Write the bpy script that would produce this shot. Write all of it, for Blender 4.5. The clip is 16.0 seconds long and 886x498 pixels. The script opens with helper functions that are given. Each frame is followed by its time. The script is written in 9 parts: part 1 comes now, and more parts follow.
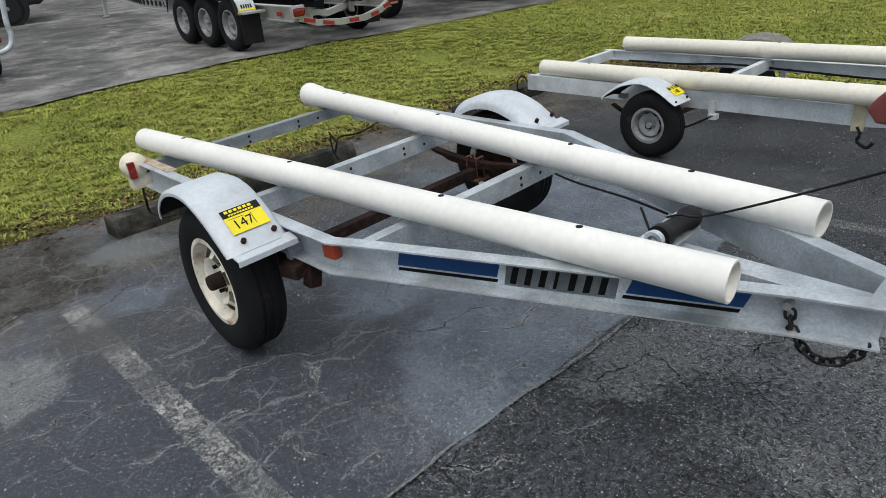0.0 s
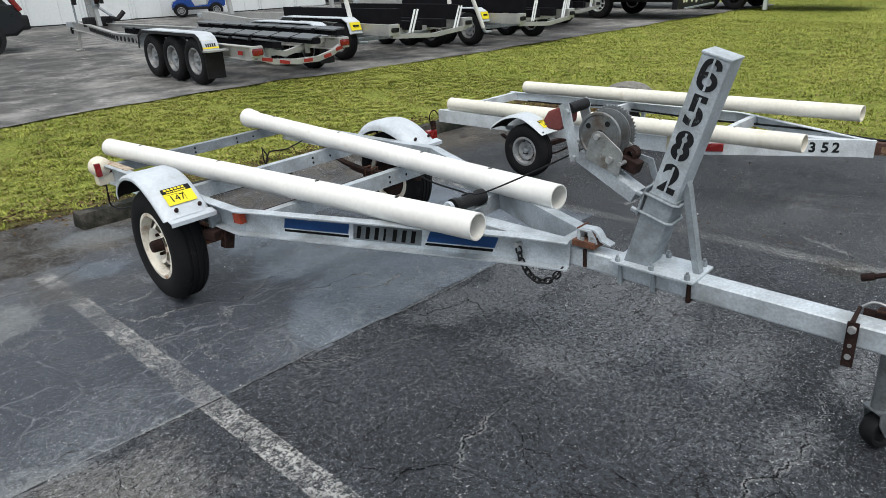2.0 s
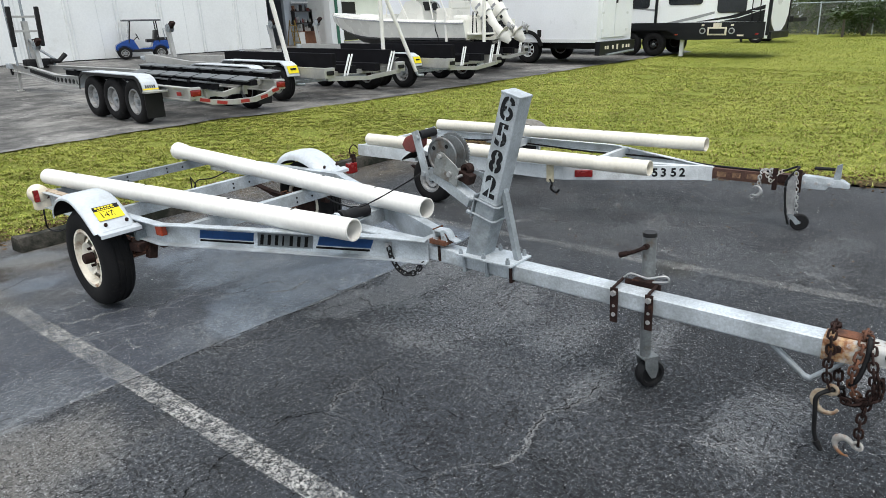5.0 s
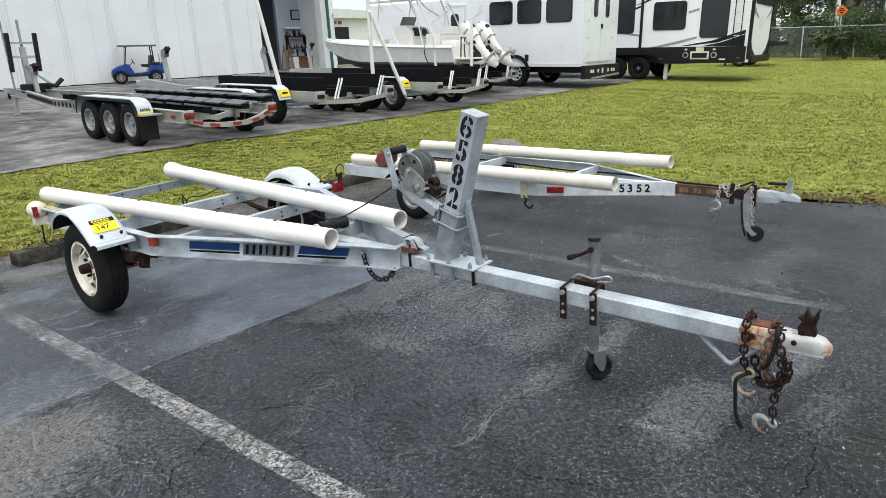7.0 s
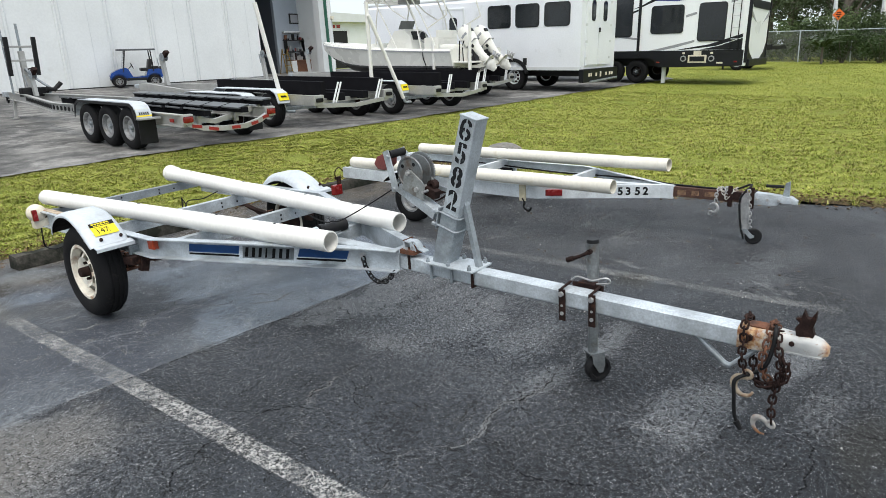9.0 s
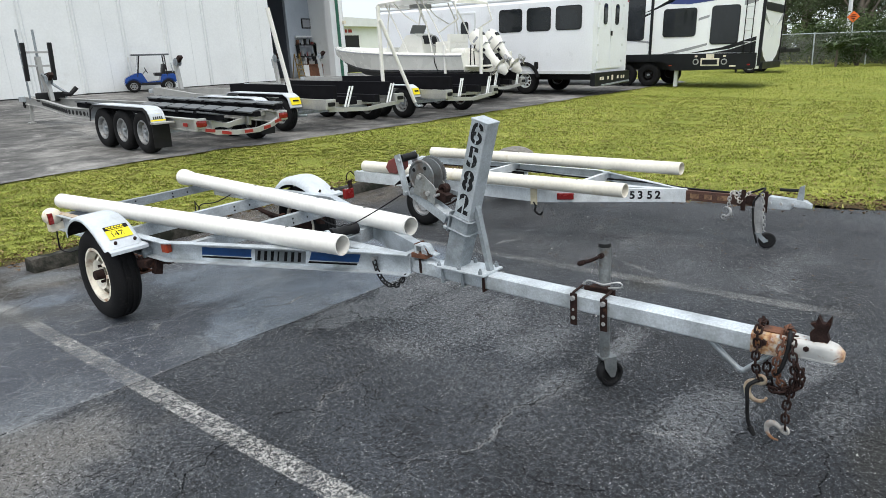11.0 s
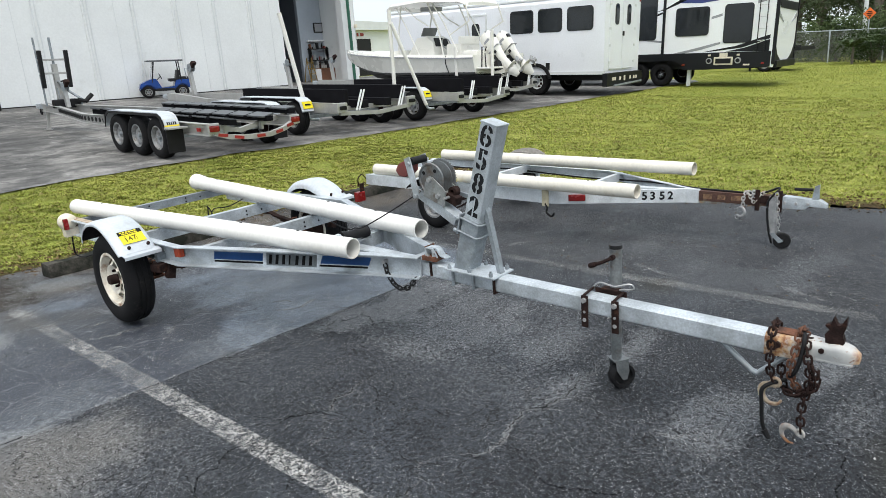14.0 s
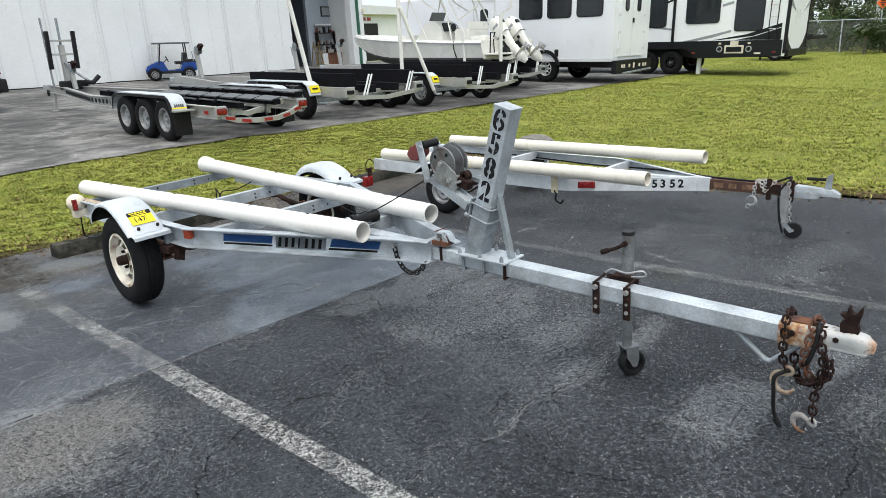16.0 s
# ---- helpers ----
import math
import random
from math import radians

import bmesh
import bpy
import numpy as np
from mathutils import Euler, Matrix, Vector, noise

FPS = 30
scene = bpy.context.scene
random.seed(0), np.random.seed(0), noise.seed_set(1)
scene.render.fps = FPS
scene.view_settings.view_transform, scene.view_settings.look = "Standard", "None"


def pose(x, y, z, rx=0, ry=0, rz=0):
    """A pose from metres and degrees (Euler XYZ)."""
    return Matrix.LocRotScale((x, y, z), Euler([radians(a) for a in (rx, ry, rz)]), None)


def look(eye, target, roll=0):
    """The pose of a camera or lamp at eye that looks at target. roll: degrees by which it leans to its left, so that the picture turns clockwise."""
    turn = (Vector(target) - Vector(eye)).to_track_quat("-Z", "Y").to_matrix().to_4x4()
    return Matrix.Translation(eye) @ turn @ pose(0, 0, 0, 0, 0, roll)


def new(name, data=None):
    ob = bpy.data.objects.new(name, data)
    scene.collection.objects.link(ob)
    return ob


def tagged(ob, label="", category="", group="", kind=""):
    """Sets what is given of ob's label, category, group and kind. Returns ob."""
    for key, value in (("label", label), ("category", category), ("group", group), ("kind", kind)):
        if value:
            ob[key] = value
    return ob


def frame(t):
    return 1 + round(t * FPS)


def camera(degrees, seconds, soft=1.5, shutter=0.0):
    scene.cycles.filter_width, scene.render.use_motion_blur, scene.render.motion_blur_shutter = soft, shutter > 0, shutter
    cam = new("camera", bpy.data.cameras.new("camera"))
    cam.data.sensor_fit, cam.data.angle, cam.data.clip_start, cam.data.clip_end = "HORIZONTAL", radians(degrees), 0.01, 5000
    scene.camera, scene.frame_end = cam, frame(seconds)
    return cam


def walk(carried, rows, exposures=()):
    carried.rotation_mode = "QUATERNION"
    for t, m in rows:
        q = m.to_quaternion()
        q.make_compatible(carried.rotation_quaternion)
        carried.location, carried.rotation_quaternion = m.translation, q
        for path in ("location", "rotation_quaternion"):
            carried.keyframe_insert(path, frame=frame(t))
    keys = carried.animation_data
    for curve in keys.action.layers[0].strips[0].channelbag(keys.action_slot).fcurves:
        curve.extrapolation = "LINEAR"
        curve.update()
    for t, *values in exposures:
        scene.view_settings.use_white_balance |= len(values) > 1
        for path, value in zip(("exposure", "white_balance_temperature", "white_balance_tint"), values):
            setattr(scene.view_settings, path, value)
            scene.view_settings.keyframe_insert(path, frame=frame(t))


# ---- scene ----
cam = camera(69.0, 16.0, soft=0.6)
PATH = [
    (0, (0.025, 0.015, 1.398), (1.228, 1.375, 0.559), -5.9),
    (0.5, (-0.107, -0.282, 1.439), (1.117, 1.09, 0.651), -6.3),
    (1, (-0.138, -0.596, 1.437), (1.091, 0.785, 0.675), -4.3),
    (1.5, (-0.232, -0.83, 1.455), (1.033, 0.552, 0.755), -4.6),
    (2, (-0.322, -1.024, 1.448), (0.986, 0.301, 0.717), -3.6),
    (2.5, (-0.312, -1.225, 1.45), (1.014, 0.109, 0.771), -3.6),
    (3, (-0.318, -1.363, 1.449), (1.008, -0.034, 0.759), -2.3),
    (3.5, (-0.393, -1.407, 1.46), (0.981, -0.113, 0.8), -3.2),
    (4, (-0.463, -1.496, 1.464), (0.952, -0.239, 0.818), -3.5),
    (4.2, (-0.479, -1.535, 1.465), (0.948, -0.292, 0.817), -3.4),
    (6.3, (-0.678, -1.991, 1.472), (0.772, -0.735, 0.906), -3.2),
    (6.5, (-0.685, -2.004, 1.472), (0.772, -0.753, 0.913), -3.3),
    (7, (-0.697, -2.012, 1.472), (0.772, -0.774, 0.912), -3.1),
    (7.5, (-0.703, -2.012, 1.47), (0.771, -0.78, 0.913), -3.1),
    (8, (-0.705, -2.01, 1.471), (0.768, -0.774, 0.92), -3.1),
    (8.5, (-0.707, -2.016, 1.47), (0.768, -0.782, 0.919), -3.1),
    (11, (-0.711, -2.017, 1.471), (0.744, -0.754, 0.934), -3.3),
    (11.5, (-0.712, -2.012, 1.471), (0.734, -0.738, 0.936), -3.3),
    (12, (-0.713, -2.014, 1.472), (0.728, -0.731, 0.946), -3.5),
    (12.5, (-0.709, -2.014, 1.472), (0.733, -0.732, 0.944), -3.5),
    (13, (-0.705, -2.02, 1.469), (0.733, -0.735, 0.94), -3.7),
    (13.5, (-0.702, -2.024, 1.471), (0.733, -0.733, 0.945), -3.8),
    (14, (-0.698, -2.024, 1.472), (0.732, -0.73, 0.944), -4.0),
    (14.5, (-0.7, -2.025, 1.472), (0.731, -0.732, 0.942), -3.8),
    (15, (-0.7, -2.019, 1.467), (0.729, -0.732, 0.918), -3.6),
    (15.5, (-0.703, -2.013, 1.464), (0.72, -0.725, 0.902), -3.5),
    (16, (-0.712, -1.995, 1.459), (0.699, -0.696, 0.893), -3.4),
]
walk(cam, [(t, look(eye, target, roll)) for t, eye, target, roll in PATH],
     [(0.0, -0.16), (1.0, -0.02), (2.0, 0.13), (3.5, 0.29), (4.2, 0.34), (7.0, 0.36), (16.0, 0.37)])

# ---- world, sun ----
world = bpy.data.worlds.new("overcast")
scene.world = world
world.use_nodes = True
wn, wl = world.node_tree.nodes, world.node_tree.links
bg = wn["Background"]
sky = wn.new("ShaderNodeTexSky")
sky.sky_type, sky.sun_disc = "NISHITA", False
sky.sun_elevation, sky.sun_rotation = radians(66), radians(-129)
sky.air_density, sky.dust_density, sky.ozone_density = 1.0, 6.0, 1.0
haze = wn.new("ShaderNodeMixRGB")
haze.inputs[0].default_value = 0.62
haze.inputs[2].default_value = (8.1, 8.9, 9.4, 1)
wl.new(sky.outputs[0], haze.inputs[1])
wl.new(haze.outputs[0], bg.inputs[0])
bg.inputs[1].default_value = 0.13
sun = new("sun", bpy.data.lights.new("sun", "SUN"))
sun.data.energy, sun.data.angle, sun.data.color = 1.5, radians(40), (1.0, 0.98, 0.92)
sun.matrix_world = look((-11, -13.5, 39), (0, 0, 0))


# ---- materials ----
def material(name, colour, rough=0.6, metal=0.0, vary=0.15, scale=6.0, bump=0.1, fine=60.0, dirt=None, dirt_amount=0.0, dirt_scale=3.0, coat=0.0, per_object=0.0, spec=0.5):
    """A surface with broad stains, fine grain and a second colour of dirt or rust in patches."""
    m = bpy.data.materials.new(name)
    m.use_nodes = True
    n, l = m.node_tree.nodes, m.node_tree.links
    b = n["Principled BSDF"]
    co = n.new("ShaderNodeTexCoord")
    big = n.new("ShaderNodeTexNoise")
    big.inputs["Scale"].default_value, big.inputs["Detail"].default_value = scale, 6
    small = n.new("ShaderNodeTexNoise")
    small.inputs["Scale"].default_value, small.inputs["Detail"].default_value = fine, 4
    for t in (big, small):
        l.new(co.outputs["Object"], t.inputs["Vector"])
    ramp = n.new("ShaderNodeMapRange")
    ramp.inputs[1].default_value, ramp.inputs[2].default_value = 0.3, 0.7
    ramp.inputs[3].default_value, ramp.inputs[4].default_value = 1 - vary, 1 + vary * 0.6
    l.new(big.outputs["Fac"], ramp.inputs[0])
    grain = n.new("ShaderNodeMapRange")
    grain.inputs[1].default_value, grain.inputs[2].default_value = 0.3, 0.7
    grain.inputs[3].default_value, grain.inputs[4].default_value = 1 - vary * 0.6, 1 + vary * 0.5
    l.new(small.outputs["Fac"], grain.inputs[0])
    mul = n.new("ShaderNodeMath")
    mul.operation = "MULTIPLY"
    l.new(ramp.outputs[0], mul.inputs[0])
    l.new(grain.outputs[0], mul.inputs[1])
    last = mul.outputs[0]
    if per_object:
        info = n.new("ShaderNodeObjectInfo")
        r = n.new("ShaderNodeMapRange")
        r.inputs[3].default_value, r.inputs[4].default_value = 1 - per_object, 1 + per_object
        l.new(info.outputs["Random"], r.inputs[0])
        m2 = n.new("ShaderNodeMath")
        m2.operation = "MULTIPLY"
        l.new(last, m2.inputs[0])
        l.new(r.outputs[0], m2.inputs[1])
        last = m2.outputs[0]
    col = n.new("ShaderNodeMixRGB")
    col.blend_type = "MULTIPLY"
    col.inputs[0].default_value = 1
    col.inputs[1].default_value = (*colour, 1)
    l.new(last, col.inputs[2])
    out = col.outputs[0]
    if dirt:
        dn = n.new("ShaderNodeTexNoise")
        dn.inputs["Scale"].default_value, dn.inputs["Detail"].default_value, dn.inputs["Roughness"].default_value = dirt_scale, 8, 0.65
        l.new(co.outputs["Object"], dn.inputs["Vector"])
        dr = n.new("ShaderNodeMapRange")
        dr.inputs[1].default_value, dr.inputs[2].default_value = 0.62 - dirt_amount * 0.3, 0.75 - dirt_amount * 0.2
        l.new(dn.outputs["Fac"], dr.inputs[0])
        dm = n.new("ShaderNodeMixRGB")
        dm.inputs[2].default_value = (*dirt, 1)
        l.new(dr.outputs[0], dm.inputs[0])
        l.new(out, dm.inputs[1])
        out = dm.outputs[0]
    l.new(out, b.inputs["Base Color"])
    rr = n.new("ShaderNodeMapRange")
    rr.inputs[3].default_value, rr.inputs[4].default_value = max(rough - 0.12, 0.03), min(rough + 0.12, 1)
    l.new(big.outputs["Fac"], rr.inputs[0])
    l.new(rr.outputs[0], b.inputs["Roughness"])
    b.inputs["Metallic"].default_value = metal
    b.inputs["Coat Weight"].default_value = coat
    b.inputs["Specular IOR Level"].default_value = spec
    if bump:
        bp = n.new("ShaderNodeBump")
        bp.inputs["Strength"].default_value, bp.inputs["Distance"].default_value = bump, 0.004
        l.new(small.outputs["Fac"], bp.inputs["Height"])
        l.new(bp.outputs[0], b.inputs["Normal"])
    return m


GALV = material("galvanised_steel", (0.495, 0.540, 0.578), 0.5, 0.3, 0.28, 7, 0.12, 110, (0.30, 0.325, 0.335), 0.38, 5)
GALV_DULL = material("dull_galvanised_steel", (0.30, 0.335, 0.36), 0.55, 0.35, 0.28, 8, 0.15, 90, (0.19, 0.205, 0.215), 0.35, 6)
FENDER = material("painted_grey_steel", (0.52, 0.56, 0.60), 0.42, 0.0, 0.12, 6, 0.06, 50, (0.40, 0.42, 0.43), 0.15, 4)
PVC = material("white_pvc", (0.775, 0.765, 0.73), 0.38, 0.0, 0.07, 3, 0.03, 40, (0.62, 0.58, 0.50), 0.06, 6)
PVC_OLD = material("aged_pvc", (0.745, 0.71, 0.62), 0.42, 0.0, 0.10, 3, 0.03, 40, (0.55, 0.48, 0.36), 0.12, 5)
TYRE = material("tyre_rubber", (0.010, 0.010, 0.011), 0.8, 0.0, 0.3, 8, 0.25, 120, (0.035, 0.032, 0.03), 0.08, 9, spec=0.18)
RIM_W = material("rusty_white_rim", (0.78, 0.74, 0.64), 0.5, 0.0, 0.15, 8, 0.08, 60, (0.33, 0.15, 0.06), 0.35, 9)
RIM_G = material("steel_rim", (0.36, 0.37, 0.38), 0.45, 0.4, 0.25, 8, 0.08, 60, (0.16, 0.14, 0.12), 0.3, 8)
RUST = material("rust", (0.13, 0.052, 0.027), 0.9, 0.0, 0.45, 22, 0.6, 140, (0.05, 0.03, 0.025), 0.4, 18)
RUST_DARK = material("dark_rust", (0.028, 0.016, 0.014), 0.85, 0.0, 0.5, 25, 0.6, 150, (0.085, 0.038, 0.024), 0.15, 20, spec=0.15)
RUST_RED = material("red_brown_paint", (0.19, 0.045, 0.04), 0.65, 0.0, 0.25, 14, 0.3, 90, (0.07, 0.035, 0.03), 0.25, 16)
RUSTY_GALV = material("rust_stained_steel", (0.47, 0.45, 0.42), 0.6, 0.2, 0.25, 12, 0.2, 90, (0.28, 0.12, 0.045), 0.45, 14)
BLACK = material("black_rubber", (0.010, 0.010, 0.011), 0.6, 0.0, 0.3, 12, 0.15, 100, spec=0.25)
BLACKP = material("black_paint", (0.013, 0.013, 0.014), 0.5, 0.0, 0.2, 9, 0.05, 60, spec=0.3)
CARPET = material("black_carpet", (0.008, 0.008, 0.010), 0.95, 0.0, 0.3, 5, 0.3, 200, spec=0.1)
CHAIN = material("galvanised_chain", (0.45, 0.45, 0.45), 0.45, 0.6, 0.25, 14, 0.1, 80)
RED = material("red_lens", (0.22, 0.010, 0.010), 0.25, 0.0, 0.2, 20, 0.03, 80, coat=0.4)
AMBER = material("amber_lens", (0.32, 0.038, 0.008), 0.3, 0.0, 0.25, 20, 0.03, 80, coat=0.3)
PLASTIC_W = material("yellowed_white_plastic", (0.72, 0.66, 0.54), 0.45, 0.0, 0.12, 10, 0.05, 60, (0.45, 0.30, 0.18), 0.15, 12)
YELLOW = material("yellow_tag", (0.80, 0.66, 0.01), 0.6, 0.0, 0.06, 10, 0.0)
BLUE = material("blue_decal", (0.02, 0.095, 0.30), 0.4, 0.0, 0.12, 8, 0.0)
INK = material("black_ink", (0.010, 0.010, 0.011), 0.7, 0.0, 0.2, 40, 0.0, spec=0.2)
STENCIL = material("stencil_paint", (0.014, 0.015, 0.017), 0.8, 0.0, 0.3, 30, 0.05, 120, (0.28, 0.30, 0.32), 0.02, 30, spec=0.2)
STONE = material("mossy_concrete", (0.075, 0.069, 0.060), 0.95, 0.0, 0.5, 9, 0.9, 60, (0.016, 0.018, 0.014), 0.75, 5, spec=0.15)
# near-black tone for the inner faces of the wheel guards
UNDERSIDE = material("dark_underside", (0.022, 0.021, 0.020), 0.9, 0.0, 0.4, 12, 0.3, 80, (0.06, 0.05, 0.04), 0.2, 9, spec=0.2)
STEEL_DARK = material("weathered_winch_steel", (0.20, 0.215, 0.22), 0.5, 0.4, 0.3, 14, 0.15, 100, (0.12, 0.09, 0.07), 0.3, 12)
TAN = material("sun_bleached_bracket", (0.46, 0.38, 0.28), 0.7, 0.0, 0.3, 12, 0.15, 80, (0.22, 0.09, 0.035), 0.4, 22)
STRAP = material("webbing_strap", (0.50, 0.45, 0.32), 0.85, 0.0, 0.2, 20, 0.3, 200)


# ---- mesh tools ----
def part(name, bm, mat, parent=None, label="", smooth=None):
    """Links a bmesh as one mesh object, under a thing or a part."""
    me = bpy.data.meshes.new(name)
    bmesh.ops.recalc_face_normals(bm, faces=bm.faces)
    bm.to_mesh(me)
    bm.free()
    for m in (mat if isinstance(mat, (list, tuple)) else [mat]):
        me.materials.append(m)
    if smooth:
        me.polygons.foreach_set("use_smooth", [True] * len(me.polygons))
        me.set_sharp_from_angle(angle=radians(smooth))
    ob = new(name, me)
    ob.parent = parent
    if label:
        tagged(ob, label)
    return ob


def thing(name, m, label, category, group=""):
    """An empty at a thing's base, which parents its parts."""
    ob = new(name)
    ob.empty_display_size = 0.2
    ob.matrix_basis = m
    return tagged(ob, label, category, group)


def box(bm, c, s, bevel=0.0, rot=(0, 0, 0)):
    m = Matrix.Translation(c) @ Euler([radians(a) for a in rot]).to_matrix().to_4x4() @ Matrix.Diagonal((*s, 1))
    g = bmesh.ops.create_cube(bm, size=1, matrix=m)
    if bevel:
        es = list({e for v in g["verts"] for e in v.link_edges})
        bmesh.ops.bevel(bm, geom=es, offset=bevel, segments=2, profile=0.7, affect="EDGES")
    return bm


def B(c, s, bevel=0.0, rot=(0, 0, 0)):
    return box(bmesh.new(), c, s, bevel, rot)


def cyl(bm, p0, p1, r0, r1=None, seg=20, cap=True):
    p0, p1 = Vector(p0), Vector(p1)
    d = p1 - p0
    m = Matrix.Translation((p0 + p1) / 2) @ d.to_track_quat("Z", "Y").to_matrix().to_4x4()
    bmesh.ops.create_cone(bm, cap_ends=cap, segments=seg, radius1=r0, radius2=r0 if r1 is None else r1, depth=d.length, matrix=m)
    return bm


def C(p0, p1, r0, r1=None, seg=20):
    return cyl(bmesh.new(), p0, p1, r0, r1, seg)


def sweep(bm, pts, profile, up=(0, 0, 1), closed=False, caps=True):
    """Sweeps a profile of (side, up) pairs along points, mitred at the bends."""
    pts = [Vector(p) for p in pts]
    up = Vector(up)
    rings = []
    n = len(pts)
    for i, p in enumerate(pts):
        a = (p - pts[i - 1]).normalized() if i or closed else None
        b = (pts[(i + 1) % n] - p).normalized() if i < n - 1 or closed else None
        d = ((a or b) + (b or a)).normalized()
        side = d.cross(up).normalized()
        k = 1 / max((a.dot(d) if a else 1), 0.3) if (a and b) else 1
        u = side.cross(d).normalized()
        rings.append([bm.verts.new(p + side * s * k + u * h) for s, h in profile])
    m = len(profile)
    for i in range(n if closed else n - 1):
        r0, r1 = rings[i], rings[(i + 1) % n]
        for j in range(m):
            bm.faces.new((r0[j], r0[(j + 1) % m], r1[(j + 1) % m], r1[j]))
    if caps and not closed:
        bm.faces.new(rings[0][::-1])
        bm.faces.new(rings[-1])
    return bm


def disc(r, seg=10):
    return [(r * math.cos(2 * math.pi * i / seg), r * math.sin(2 * math.pi * i / seg)) for i in range(seg)]


def rod(pts, r, seg=10, bm=None, closed=False):
    """A round rod or cable through points; near-vertical runs take another up."""
    bm = bm or bmesh.new()
    d = Vector(pts[-1]) - Vector(pts[0])
    up = (0.02, 0.01, 1) if abs(d.normalized().z if d.length else 0) < 0.8 else (1, 0.03, 0.02)
    return sweep(bm, pts, disc(r, seg), up, closed)


def curve(pts, n=8):
    """A smooth line (Catmull-Rom) through points."""
    p = [Vector(q) for q in pts]
    p = [p[0] * 2 - p[1]] + p + [p[-1] * 2 - p[-2]]
    out = []
    for i in range(1, len(p) - 2):
        for k in range(n):
            t = k / n
            out.append(0.5 * (2 * p[i] + (p[i + 1] - p[i - 1]) * t + (2 * p[i - 1] - 5 * p[i] + 4 * p[i + 1] - p[i + 2]) * t * t + (3 * p[i] - p[i - 1] - 3 * p[i + 1] + p[i + 2]) * t ** 3))
    return out + [p[-2]]


def prism(bm, poly, axis, a, b):
    """Extrudes a polygon of 2D points along an axis from a to b."""
    def at(p, w):
        return {"x": (w, p[0], p[1]), "y": (p[0], w, p[1]), "z": (p[0], p[1], w)}[axis]
    v0 = [bm.verts.new(at(p, a)) for p in poly]
    v1 = [bm.verts.new(at(p, b)) for p in poly]
    n = len(poly)
    bm.faces.new(v0[::-1])
    bm.faces.new(v1)
    for i in range(n):
        bm.faces.new((v0[i], v0[(i + 1) % n], v1[(i + 1) % n], v1[i]))
    return bm


def lathe(bm, profile, m, seg=32, closed=True):
    """Turns a profile of (radius, along) about the local z axis of m."""
    rings = []
    for i in range(seg):
        a = 2 * math.pi * i / seg
        rings.append([bm.verts.new(m @ Vector((r * math.cos(a), r * math.sin(a), h))) for r, h in profile])
    n = len(profile)
    for i in range(seg):
        r0, r1 = rings[i], rings[(i + 1) % seg]
        for j in range(n if closed else n - 1):
            bm.faces.new((r0[j], r1[j], r1[(j + 1) % n], r0[(j + 1) % n]))
    return bm


def channel(h, w, t):
    """A C section with its flanges towards +side: (side, up) pairs."""
    return [(0, -h / 2), (w, -h / 2), (w, -h / 2 + t), (t, -h / 2 + t), (t, h / 2 - t), (w, h / 2 - t), (w, h / 2), (0, h / 2)]


def flip(profile):
    return [(-s, u) for s, u in profile][::-1]


def letters(name, text, size, m, mat, parent, gap=1.0, label="", bold=0.0):
    """Lettering in the built-in font as a thin mesh lying in m's xy plane."""
    cu = bpy.data.curves.new(name, "FONT")
    cu.body, cu.size, cu.extrude, cu.space_character, cu.offset = text, size, 0.0006, gap, bold
    cu.align_x, cu.align_y = "CENTER", "CENTER"
    tmp = bpy.data.objects.new(name, cu)
    scene.collection.objects.link(tmp)
    bpy.context.view_layer.update()
    me = bpy.data.meshes.new_from_object(tmp.evaluated_get(bpy.context.evaluated_depsgraph_get()))
    bpy.data.objects.remove(tmp)
    bpy.data.curves.remove(cu)
    me.materials.clear()
    me.materials.append(mat)
    me.transform(m)
    ob = new(name, me)
    ob.parent = parent
    if label:
        tagged(ob, label)
    return ob


